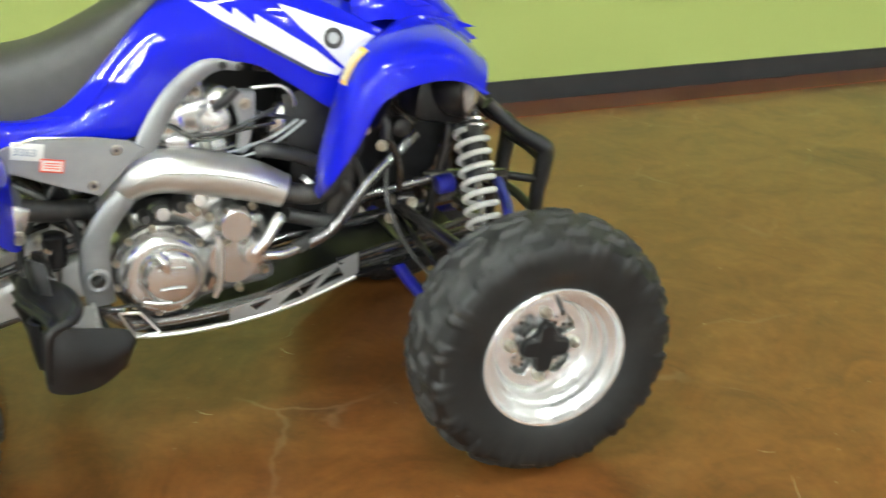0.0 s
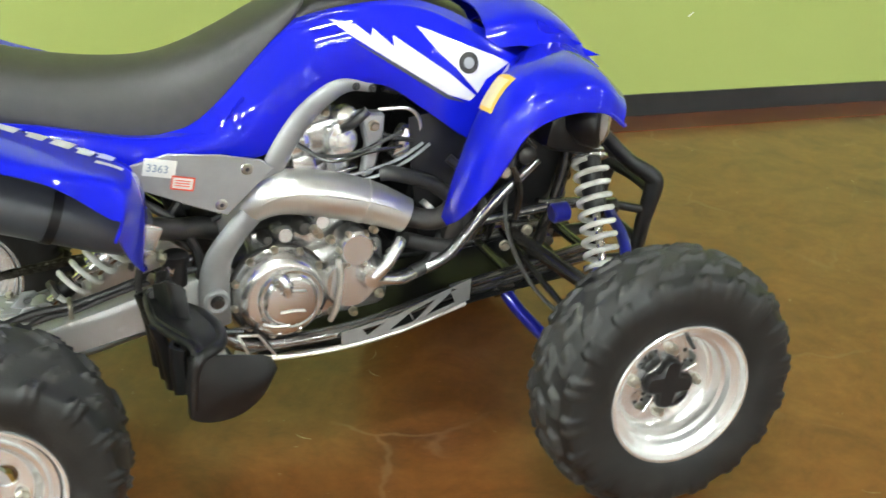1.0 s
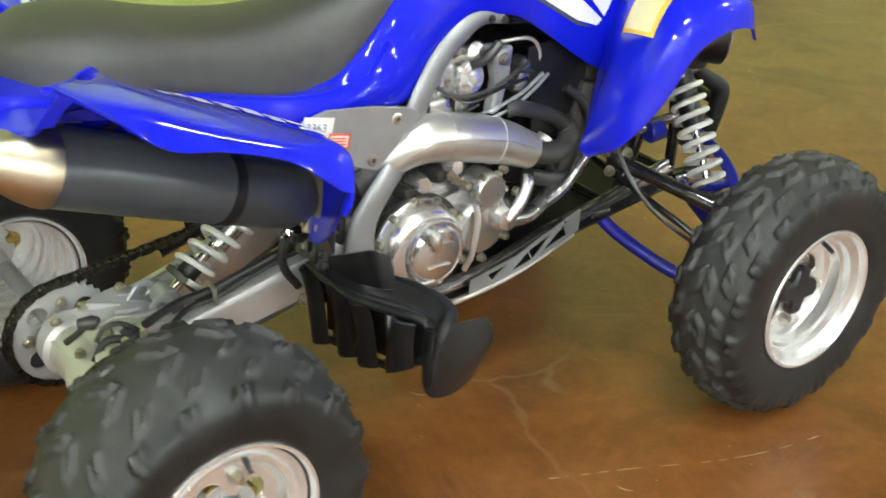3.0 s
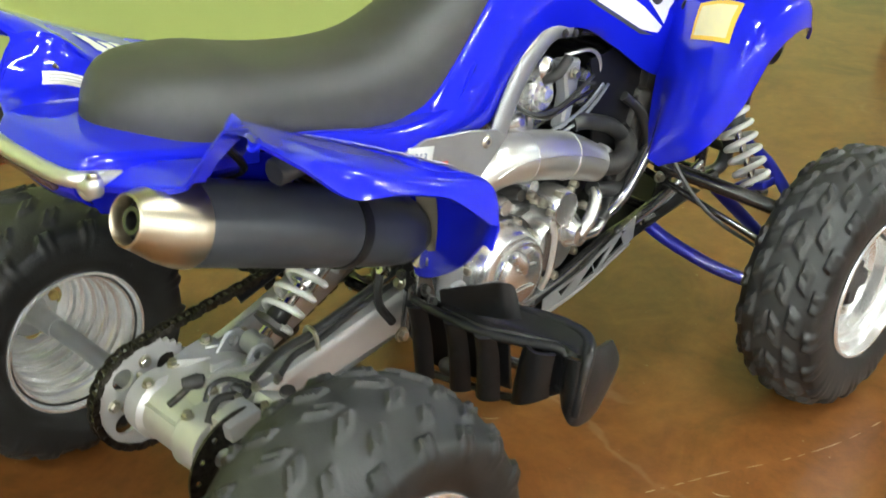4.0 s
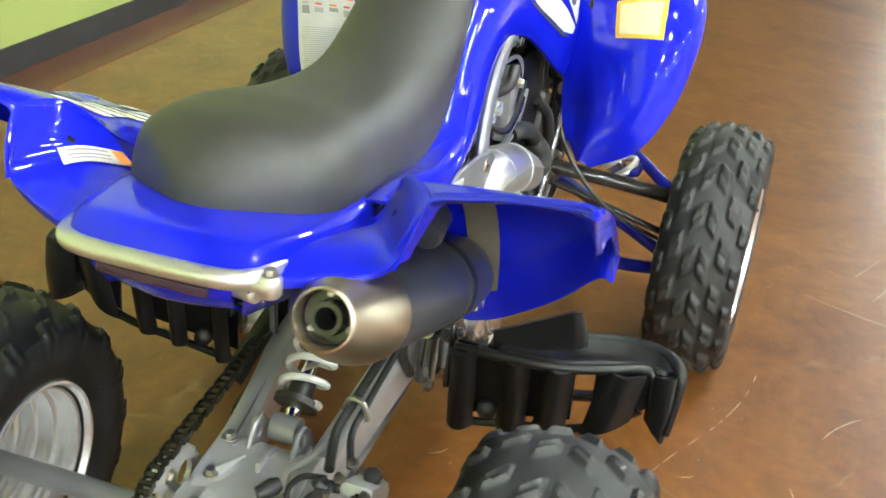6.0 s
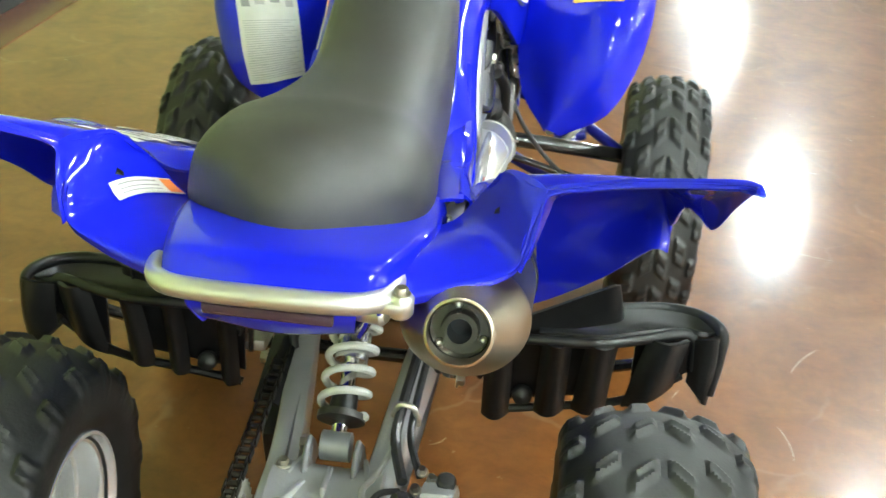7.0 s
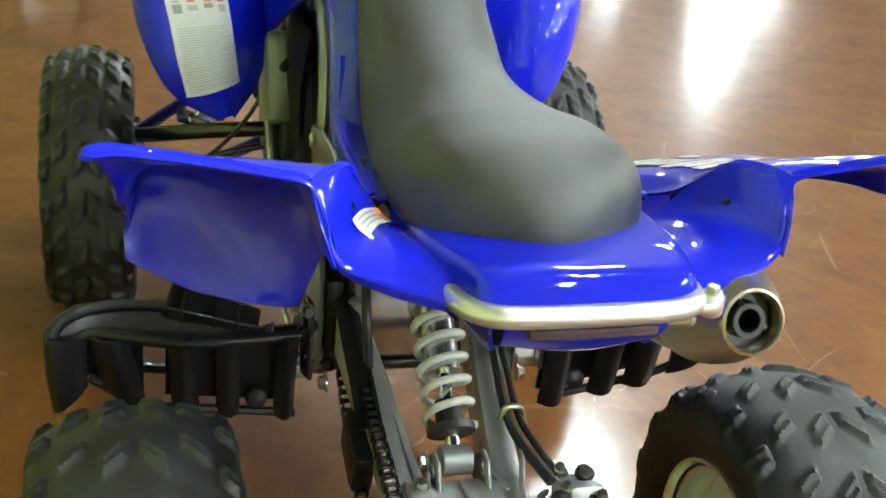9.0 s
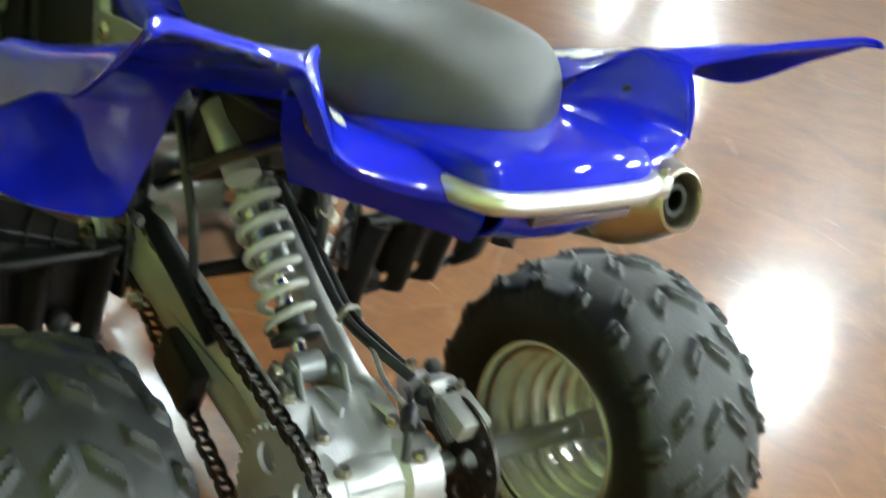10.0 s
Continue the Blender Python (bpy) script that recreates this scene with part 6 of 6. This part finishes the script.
guards = [foot_guard(s) for s in (-1, 1)]
# the left guard is bent: its outer end sags
for ob in [guards[1]] + list(guards[1].children):
    for v in ob.data.vertices:
        v.co.z -= 0.026 * max(0.0, v.co.y - 0.20) / 0.32
pedal = part("brake_pedal", tube([(0.430, -0.165, 0.318), (0.470, -0.185, 0.326), (0.505, -0.195, 0.325)], 0.008, 20, 10), BLACK_PAINT, BIKE, "bare metal brake pedal with a toothed frame")
corners = [(0.492, 0.326), (0.520, 0.268), (0.568, 0.273), (0.532, 0.322)]
for k in range(4):
    a, b = corners[k], corners[(k + 1) % 4]
    for y in (-0.172, -0.205):
        part("pedal_edge", tube([(a[0], y, a[1]), (b[0], y, b[1])], 0.0032, 2, 6), (STEEL, DARK)[y > -0.2], pedal)
for x, z in corners:
    part("pedal_spacer", tube([(x, -0.172, z), (x, -0.205, z)], 0.004, 2, 6), DARK, pedal)

# ---- swingarm, axle and rear brake
SW = sub("swingarm")
tagged(SW, "bare cast aluminium swingarm")
for s in (-1, 1):
    rows = []
    for x, y, z, h, w in ((0.462, 0.105, 0.383, 0.075, 0.034), (0.36, 0.092, 0.352, 0.085, 0.036), (0.24, 0.078, 0.310, 0.085, 0.036), (0.14, 0.070, 0.280, 0.082, 0.038), (0.06, 0.068, 0.262, 0.085, 0.042), (-0.02, 0.066, 0.246, 0.080, 0.042)):
        rows.append([(x, s * y - w / 2, z - h / 2), (x, s * y + w / 2, z - h / 2), (x, s * y + w * 0.56, z), (x, s * y + w / 2, z + h / 2), (x, s * y - w / 2, z + h / 2), (x, s * y - w * 0.56, z)])
    bm = bmesh.new()
    rings(bm, [[a for a in r] for r in patch([r + [r[0]] for r in rows], 30, 24)][0:], closed=False)
    bmesh.ops.holes_fill(bm, edges=bm.edges[:], sides=0)
    part("arm_leg", bm, SWING, SW)
rows = [[(0.15, -0.075, 0.250), (0.15, 0, 0.245), (0.15, 0.075, 0.250)], [(0.155, -0.075, 0.290), (0.16, 0, 0.285), (0.155, 0.075, 0.290)], [(0.10, -0.075, 0.330), (0.10, 0, 0.318), (0.10, 0.075, 0.330)], [(0.02, -0.075, 0.310), (0.02, 0, 0.305), (0.02, 0.075, 0.310)], [(-0.045, -0.07, 0.275), (-0.045, 0, 0.275), (-0.045, 0.07, 0.275)]]
part("arm_bridge", shell(patch(rows, 20, 12), 0.012), SWING, SW)
for s in (-1, 1):
    part("shock_lug", plate([(-0.07, 0.0), (0.06, 0.0), (0.035, 0.04), (0.012, 0.062), (-0.012, 0.060), (-0.035, 0.03)], 0.008, Matrix.Translation((0.125, s * 0.034 + 0.004, 0.292)) @ pose(0, 0, 0, 90), 0.003, holes=[(0.0, 0.042, 0.008)]), SPAR, SW)
part("axle_carrier", lathe([(-0.105, 0.046), (-0.10, 0.056), (-0.05, 0.058), (-0.04, 0.050), (0.04, 0.050), (0.05, 0.058), (0.085, 0.056), (0.09, 0.046)], (0, 0, 0.247), (0, 1, 0), 32), SWING, SW)
for k in range(4):
    a = 0.5 + k * 1.4
    for y in (-0.095, 0.085):
        part("carrier_bolt", lathe([(-0.014, 0.006), (0.014, 0.006)], (0.048 * math.cos(a), y, 0.247 + 0.048 * math.sin(a)), (0, 1, 0), 8), ZINC, SW)
part("pivot_casting", lathe([(-0.024, 0.026), (-0.020, 0.036), (0.014, 0.038), (0.020, 0.033), (0.021, 0.014), (0.017, 0.0)], (0.425, 0.098, 0.398), (0, 1, 0.1), 28), SWING, SW, "pale cast swingarm pivot boss")
for k, (x, y) in enumerate(((0.110, -0.050), (0.112, 0.046), (0.085, 0.0), (0.055, -0.055), (0.050, 0.040))):
    part("casting_rib", block((0.060, 0.007, 0.016), pose(x, y, 0.318, 0, 6, (12, -14, 0, 20, -20)[k]), 0.003), SWING, SW)
for x, y, z in ((0.020, 0.052, 0.318), (0.020, -0.052, 0.318), (-0.030, 0.050, 0.302), (-0.034, -0.062, 0.300), (0.092, 0.060, 0.332)):
    part("pinch_bolt", bolt((x, y, z), (-0.1, 0, 1), 0.008, 0.010), ZINC, SW)
part("bleed_hose", tube([(0.060, -0.100, 0.335), (0.030, -0.080, 0.350), (0.005, -0.070, 0.342), (-0.012, -0.078, 0.325)], 0.0045, 16, 8), HOSE, SW)
part("cable_end", tube([(-0.005, -0.065, 0.345), (0.030, -0.058, 0.352), (0.075, -0.070, 0.348), (0.130, -0.085, 0.362)], 0.004, 18, 8), STEEL, SW)
part("chain_adjuster", tube([(-0.045, -0.030, 0.310), (-0.030, -0.040, 0.326), (-0.018, -0.046, 0.340)], 0.006, 10, 10), DARK, SW, "dark cable adjuster")
part("adjuster_boot", lathe([(-0.014, 0.010), (0.010, 0.013), (0.02, 0.009)], (-0.014, -0.048, 0.347), (0.6, -0.5, 0.2), 16), HOSE, SW)
AX = part("axle", lathe([(-0.46, 0.014), (-0.39, 0.014), (-0.385, 0.017), (0.385, 0.017), (0.39, 0.014), (0.46, 0.014)], (0, 0, 0.247), (0, 1, 0), 20), SILVER, BIKE, "grey steel rear axle")
for s in (-1, 1):
    part("axle_hub", lathe([(0, 0.019), (0.04, 0.021), (0.085, 0.022), (0.092, 0.052), (0.098, 0.052)], (0, s * 0.385, 0.247), (0, s, 0), 24), SWING, AX)
    for k in range(4):
        a = math.pi / 2 * k + 0.4
        part("hub_stud", lathe([(0, 0.012), (0.018, 0.010)], (0.047 * math.cos(a), s * 0.486, 0.247 + 0.047 * math.sin(a)), (0, -s, 0), 6), BRASS, AX, "yellow zinc wheel stud")
# brake disc and caliper on the right of the carrier
ring = [(0.098 * math.cos(a), 0.098 * math.sin(a)) for a in [2 * math.pi * k / 40 for k in range(40)]]
hs = [(0.045 * math.cos(a), 0.045 * math.sin(a), 0.016) for a in [2 * math.pi * k / 5 for k in range(5)]] + [(0.083 * math.cos(a), 0.083 * math.sin(a), 0.005) for a in [2 * math.pi * k / 14 for k in range(14)]]
part("rear_brake_disc", plate(ring, 0.005, Matrix.Translation((0, -0.150, 0.247)) @ pose(0, 0, 0, 90), 0.0, holes=hs), CHAIN, BIKE, "dark drilled rear brake disc")
CAL = part("rear_caliper", block((0.085, 0.052, 0.060), pose(0.072, -0.152, 0.306, 0, 25), 0.012), SWING, BIKE, "cast rear brake caliper")
part("caliper_cover", block((0.062, 0.050, 0.032), pose(-0.004, -0.148, 0.325, 0, -12), 0.006), SWING, CAL)
for q in ((0.092, -0.128, 0.345), (0.052, -0.124, 0.345), (0.022, -0.120, 0.335), (0.105, -0.140, 0.325), (0.035, -0.168, 0.340), (0.066, -0.118, 0.318)):
    part("caliper_bolt", bolt(q, (-0.3, 0.1, 1), 0.006, 0.010), ZINC, CAL)
part("brake_line", tube([(0.090, -0.125, 0.340), (0.14, -0.105, 0.358), (0.20, -0.100, 0.365), (0.28, -0.104, 0.395), (0.36, -0.11, 0.42), (0.44, -0.115, 0.44)], 0.0055, 30, 8), HOSE, BIKE, "black brake hose")
part("brake_line", tube([(0.060, -0.105, 0.350), (0.13, -0.085, 0.362), (0.20, -0.082, 0.370), (0.30, -0.090, 0.405), (0.44, -0.10, 0.46)], 0.0075, 30, 8), HOSE, BIKE, "black parking brake cable")
bm = tube([(0.192, -0.108, 0.352), (0.192, -0.100, 0.378), (0.192, -0.080, 0.382), (0.192, -0.072, 0.362)], 0.0045, 12, 8)
part("line_clip", bm, ZINC, BIKE)

# ---- chain and sprocket
teeth = []
for k in range(38 * 2):
    a = 2 * math.pi * k / 76
    r = 0.100 if k % 2 else 0.093
    teeth.append((r * math.cos(a), r * math.sin(a)))
hs = [(0.060 * math.cos(a), 0.060 * math.sin(a), 0.020) for a in [2 * math.pi * (k + 0.5) / 4 for k in range(4)]]
spr = part("rear_sprocket", plate(teeth, 0.007, Matrix.Translation((0, 0.1115, 0.247)) @ pose(0, 0, 0, 90), 0.0, holes=hs), SWING, BIKE, "grey rear sprocket with round cut-outs")
for k in range(4):
    a = math.pi / 2 * k
    part("sprocket_bolt", bolt((0.062 * math.cos(a), 0.104, 0.247 + 0.062 * math.sin(a)), (0, -1, 0), 0.009, 0.008), ZINC, spr)


def chain_run():
    """One closed loop of links round the two sprockets."""
    c0, r0, c1, r1 = Vector((0, 0.108, 0.247)), 0.098, Vector((0.485, 0.108, 0.385)), 0.034
    d = c1 - c0
    L = d.length
    u = d / L
    v = Vector((-u.z, 0, u.x))
    off = math.asin((r0 - r1) / L)
    pts = []
    n_top = 32
    top0 = c0 + (u * math.sin(off) + v * math.cos(off)) * r0
    top1 = c1 + (u * math.sin(off) + v * math.cos(off)) * r1
    bot0 = c0 + (u * math.sin(off) - v * math.cos(off)) * r0
    bot1 = c1 + (u * math.sin(off) - v * math.cos(off)) * r1
    for i in range(n_top):
        pts.append(top0.lerp(top1, i / n_top))
    a0 = math.pi / 2 - off
    for i in range(7):
        a = a0 - (2 * a0) * i / 7
        pts.append(c1 + (u * math.cos(a) + v * math.sin(a)) * r1)
    for i in range(n_top):
        q = bot1.lerp(bot0, i / n_top)
        pts.append(q - v * 0.012 * math.sin(math.pi * i / n_top))
    for i in range(26):
        a = -a0 - (2 * math.pi - 2 * a0) * i / 26
        pts.append(c0 + (u * math.cos(a) + v * math.sin(a)) * r0)
    return pts


pts = chain_run()
bm = bmesh.new()
for i, p in enumerate(pts):
    q = pts[(i + 1) % len(pts)]
    mid = (p + q) / 2
    d = q - p
    ang = math.degrees(math.atan2(-d.z, d.x))
    wide = 0.0095 if i % 2 else 0.0065
    for sgn in (-1, 1):
        join(bm, block((d.length * 1.35, 0.0018, 0.0125), pose(mid.x, mid.y + sgn * wide, mid.z, 0, ang), 0))
    lathe([(-0.0105, 0.0045), (0.0105, 0.0045)], p, (0, 1, 0), 6, bm)
part("drive_chain", bm, CHAIN, BIKE, "oiled black drive chain")
rows = [[(x, 0.092, z), (x, 0.108, z + 0.008), (x, 0.128, z + 0.004)] for x, z in ((0.44, 0.435), (0.36, 0.412), (0.27, 0.385), (0.19, 0.358))]
part("chain_slider", shell(patch(rows, 16, 6), 0.006), BLACK, BIKE, "black plastic chain slider")
bm = block((0.10, 0.034, 0.075), pose(0.270, 0.108, 0.270, 0, -16), 0.010)
part("chain_guide", bm, BLACK, BIKE, "black plastic chain guide")

# ---- rear shock
top, bot = Vector((0.365, 0.0, 0.505)), Vector((0.150, 0.0, 0.330))
ax = (bot - top).normalized()
RS = part("rear_shock", tube([top, top.lerp(bot, 0.55)], 0.024, 4, 20), CAST, BIKE, "rear shock absorber with an off-white coil spring")
part("damper_rod", tube([top.lerp(bot, 0.5), bot], 0.011, 4, 12), CHROME, RS)
part("bump_rubber", lathe([(0, 0.018), (0.03, 0.020), (0.04, 0.014)], top.lerp(bot, 0.70), ax, 18), BLACK, RS)
part("spring", coil(top.lerp(bot, 0.10), top.lerp(bot, 0.84), 0.033, 0.0058, 6.2, step=20), SPRING, RS, "off-white coil spring")
for u, r in ((0.07, 0.039), (0.85, 0.034)):
    part("spring_seat", lathe([(-0.007, r * 0.75), (-0.005, r), (0.005, r), (0.007, r * 0.75)], top.lerp(bot, u), ax, 28), (CAST, DARK)[u > 0.5], RS)
part("shock_eye", lathe([(-0.022, 0.016), (-0.02, 0.021), (0.02, 0.021), (0.022, 0.016)], bot, (0, 1, 0), 20), SPAR, RS)
part("shock_bolt", bolt((bot.x, 0.040, bot.z), (0, 1, 0), 0.011, 0.010), ZINC, RS)
part("gas_reservoir", lathe([(0, 0.018), (0.004, 0.024), (0.11, 0.024), (0.115, 0.018)], (0.27, 0.062, 0.545), (0.5, 0, 0.35), 20), SWING, RS)
part("brake_hose_loop", tube([(1.36, 0.375, 0.24), (1.395, 0.384, 0.32), (1.412, 0.392, 0.365), (1.42, 0.405, 0.33), (1.40, 0.41, 0.26)], 0.005, 24, 8), CHROME, BIKE, "bright steel brake hose loop by the wheel")
for k, (x, y, z) in enumerate(((0.36, -0.125, 0.475), (0.375, -0.150, 0.450), (0.345, -0.140, 0.435), (0.39, -0.120, 0.425), (0.36, -0.165, 0.485), (0.33, -0.115, 0.455))):
    part("linkage_bolt", bolt((x, y, z), (-1, 0.2 * (k % 3 - 1), 0.5), 0.009 + 0.002 * (k % 2), 0.012), (ZINC, CHROME)[k % 2], BIKE)
part("brake_reservoir", lathe([(0, 0.020), (0.004, 0.024), (0.05, 0.024), (0.054, 0.026), (0.066, 0.026), (0.07, 0.02)], (0.385, -0.135, 0.415), (0, 0, 1), 20), BLACK, BIKE, "small black brake fluid reservoir")
part("master_cylinder", tube([(0.375, -0.135, 0.33), (0.38, -0.135, 0.41)], 0.016, 4, 14), GUN, BIKE)
part("breather_hose", tube([(0.42, -0.09, 0.60), (0.37, -0.105, 0.53), (0.33, -0.11, 0.47), (0.32, -0.112, 0.40), (0.35, -0.118, 0.35)], 0.008, 24, 8), HOSE, BIKE)
part("breather_hose", tube([(0.43, 0.08, 0.58), (0.36, 0.095, 0.52), (0.31, 0.10, 0.46), (0.30, 0.095, 0.39)], 0.007, 24, 8), HOSE, BIKE)
for k in range(2):
    part("cable", tube([(0.60 + 0.03 * k, -0.115, 0.70 - 0.02 * k), (0.66 + 0.03 * k, -0.140, 0.665 - 0.015 * k), (0.74 + 0.03 * k, -0.140, 0.665), (0.84, -0.130, 0.70 - 0.03 * k)], 0.004, 20, 8), (HOSE, BLACK_PAINT)[k % 2], BIKE)
part("cam_chain_tensioner", block((0.05, 0.03, 0.06), pose(0.645, -0.108, 0.63, 0, -14), 0.010), CAST, ENGINE)
part("spark_plug_cap", tube([(0.72, -0.095, 0.70), (0.735, -0.125, 0.72), (0.765, -0.125, 0.745)], 0.010, 10, 10), HOSE, ENGINE)

# ---- what fills the engine bay behind the cylinder
m = Matrix.Translation((0, 0.100, 0)) @ pose(0, 0, 0, 90)
# Added sheet, no real part: blocks the view through and keeps the bay dark.
part("inner_shield", plate([(0.46, 0.33), (0.98, 0.33), (1.06, 0.42), (1.04, 0.70), (0.92, 0.77), (0.66, 0.77), (0.52, 0.62), (0.46, 0.50)], 0.012, m, 0.003), BLACK, BIKE, "added black backing plate that darkens the engine bay")
part("radiator_duct", block((0.16, 0.15, 0.20), pose(0.955, 0.0, 0.52, 0, 12), 0.02), BLACK, BIKE, "black duct behind the radiator")
part("crank_flange", block((0.20, 0.20, 0.07), pose(0.64, -0.005, 0.475, 0, -8), 0.016), CAST, ENGINE)
for k, (x, z, r) in enumerate(((0.600, 0.500, 0.020), (0.640, 0.512, 0.016), (0.675, 0.522, 0.018), (0.565, 0.492, 0.012))):
    part("case_boss", lathe([(-0.02, r * 1.2), (0.012, r), (0.020, r * 0.7), (0.020, 0.0)], (x, -0.125, z), (0, -1, 0.15), 18), (CAST, DARK, ALU, DARK)[k], ENGINE)
for k in range(2):
    part("piston_cap", lathe([(0, 0.013), (0.008, 0.013), (0.011, 0.010), (0.012, 0.0)], (0.050 + 0.035 * k, -0.160, 0.330 + 0.008 * k), (-0.35, -0.2, 1), 18), DARK, CAL)
part("caliper_boot", lathe([(0, 0.012), (0.006, 0.014), (0.010, 0.010), (0.016, 0.013), (0.022, 0.009), (0.03, 0.006)], (0.040, -0.116, 0.332), (-0.5, 0.5, 0.6), 16), HOSE, CAL, "black rubber boot")
part("caliper_arm", tube([(0.030, -0.115, 0.340), (-0.005, -0.10, 0.336), (-0.030, -0.11, 0.310)], 0.007, 12, 8), DARK, CAL)
m = Matrix.Translation((0, -0.098, 0)) @ pose(0, 0, 0, 90)
part("engine_mount", plate([(0.760, 0.605), (0.783, 0.612), (0.800, 0.680), (0.802, 0.738), (0.748, 0.742), (0.768, 0.672)], 0.030, m, 0.005), SILVER, BIKE, "silver cast upper engine mount")
part("mount_bolt", bolt((0.778, -0.130, 0.715), (0, -1, 0), 0.009, 0.010), ZINC, BIKE)
part("head_boss", lathe([(-0.03, 0.036), (0.006, 0.034), (0.014, 0.028), (0.016, 0.014), (0.026, 0.013), (0.027, 0.0)], (0.722, -0.095, 0.678), (0, -1, 0.1), 26), ALU, ENGINE)
part("head_boss", lathe([(-0.03, 0.026), (0.008, 0.024), (0.014, 0.016), (0.016, 0.0)], (0.735, -0.095, 0.722), (0, -1, 0.2), 22), CAST, ENGINE)
part("thermostat", block((0.050, 0.05, 0.075), pose(0.862, -0.085, 0.660, 0, 24), 0.014), CAST, ENGINE, "cast thermostat housing")
part("thermostat_neck", tube([(0.885, -0.09, 0.690), (0.905, -0.095, 0.700), (0.925, -0.10, 0.690)], 0.014, 8, 12), CAST, ENGINE)
part("coil_bracket", block((0.03, 0.02, 0.05), pose(0.942, -0.10, 0.655, 0, 15), 0.004), BRASS, BIKE, "yellow zinc bracket")
part("hose_clamp", lathe([(-0.006, 0.019), (-0.006, 0.021), (0.006, 0.021), (0.006, 0.019)], (0.909, -0.122, 0.530), (0.6, 0.1, 0.6), 20), STEEL, BIKE)

# ---- crowded corner behind the front wheel
for s in (-1, 1):
    part("radiator_side", block((0.05, 0.030, 0.20), pose(0.985, s * 0.128, 0.545, 0, 14), 0.010), DARK, BIKE, "black radiator end tank")
    part("overflow_hose", tube([(0.94, s * 0.135, 0.64), (0.985, s * 0.150, 0.60), (1.02, s * 0.150, 0.53), (1.00, s * 0.140, 0.46)], 0.010, 24, 10), HOSE, BIKE)
    part("link_tube", tube([(1.02, s * 0.130, 0.490), (1.09, s * 0.140, 0.505), (1.17, s * 0.150, 0.520)], 0.011, 12, 12), GUN, BIKE)
    part("tower_bar", tube([(1.16, s * 0.128, 0.520), (1.26, s * 0.128, 0.515), (1.33, s * 0.112, 0.510)], 0.012, 12, 12), GUN, BIKE)
    part("arm_clamp", lathe([(-0.020, 0.018), (-0.016, 0.022), (0.016, 0.022), (0.020, 0.018)], (1.205, s * 0.150, 0.505), (1, 0, 0.1), 18), BLUE_METAL, BIKE, "blue painted arm pivot")
    part("lower_bar", tube([(0.96, s * 0.150, 0.350), (1.10, s * 0.140, 0.372), (1.30, s * 0.118, 0.405)], 0.010, 16, 12), GUN, BIKE)
    part("tank_stay", tube([(1.05, s * 0.17, 0.66), (1.09, s * 0.17, 0.58), (1.10, s * 0.15, 0.50)], 0.008, 12, 8), BLACK_PAINT, BIKE)
    for x, y, z in ((1.10, 0.158, 0.640), (1.055, 0.168, 0.612), (1.02, 0.160, 0.648), (1.13, 0.150, 0.470), (1.08, 0.152, 0.440)):
        part("frame_bolt", bolt((x, s * y, z), (-0.3, s, 0.1), 0.009, 0.012), ZINC, BIKE)
    part("hose_elbow", tube([(1.03, s * 0.155, 0.69), (1.06, s * 0.175, 0.665), (1.06, s * 0.180, 0.63)], 0.013, 12, 10), HOSE, BIKE)
    part("horn_can", lathe([(0, 0.014), (0.004, 0.020), (0.030, 0.020), (0.034, 0.014)], (1.09, s * 0.165, 0.655), (0, s, 0), 18), DARK, BIKE)
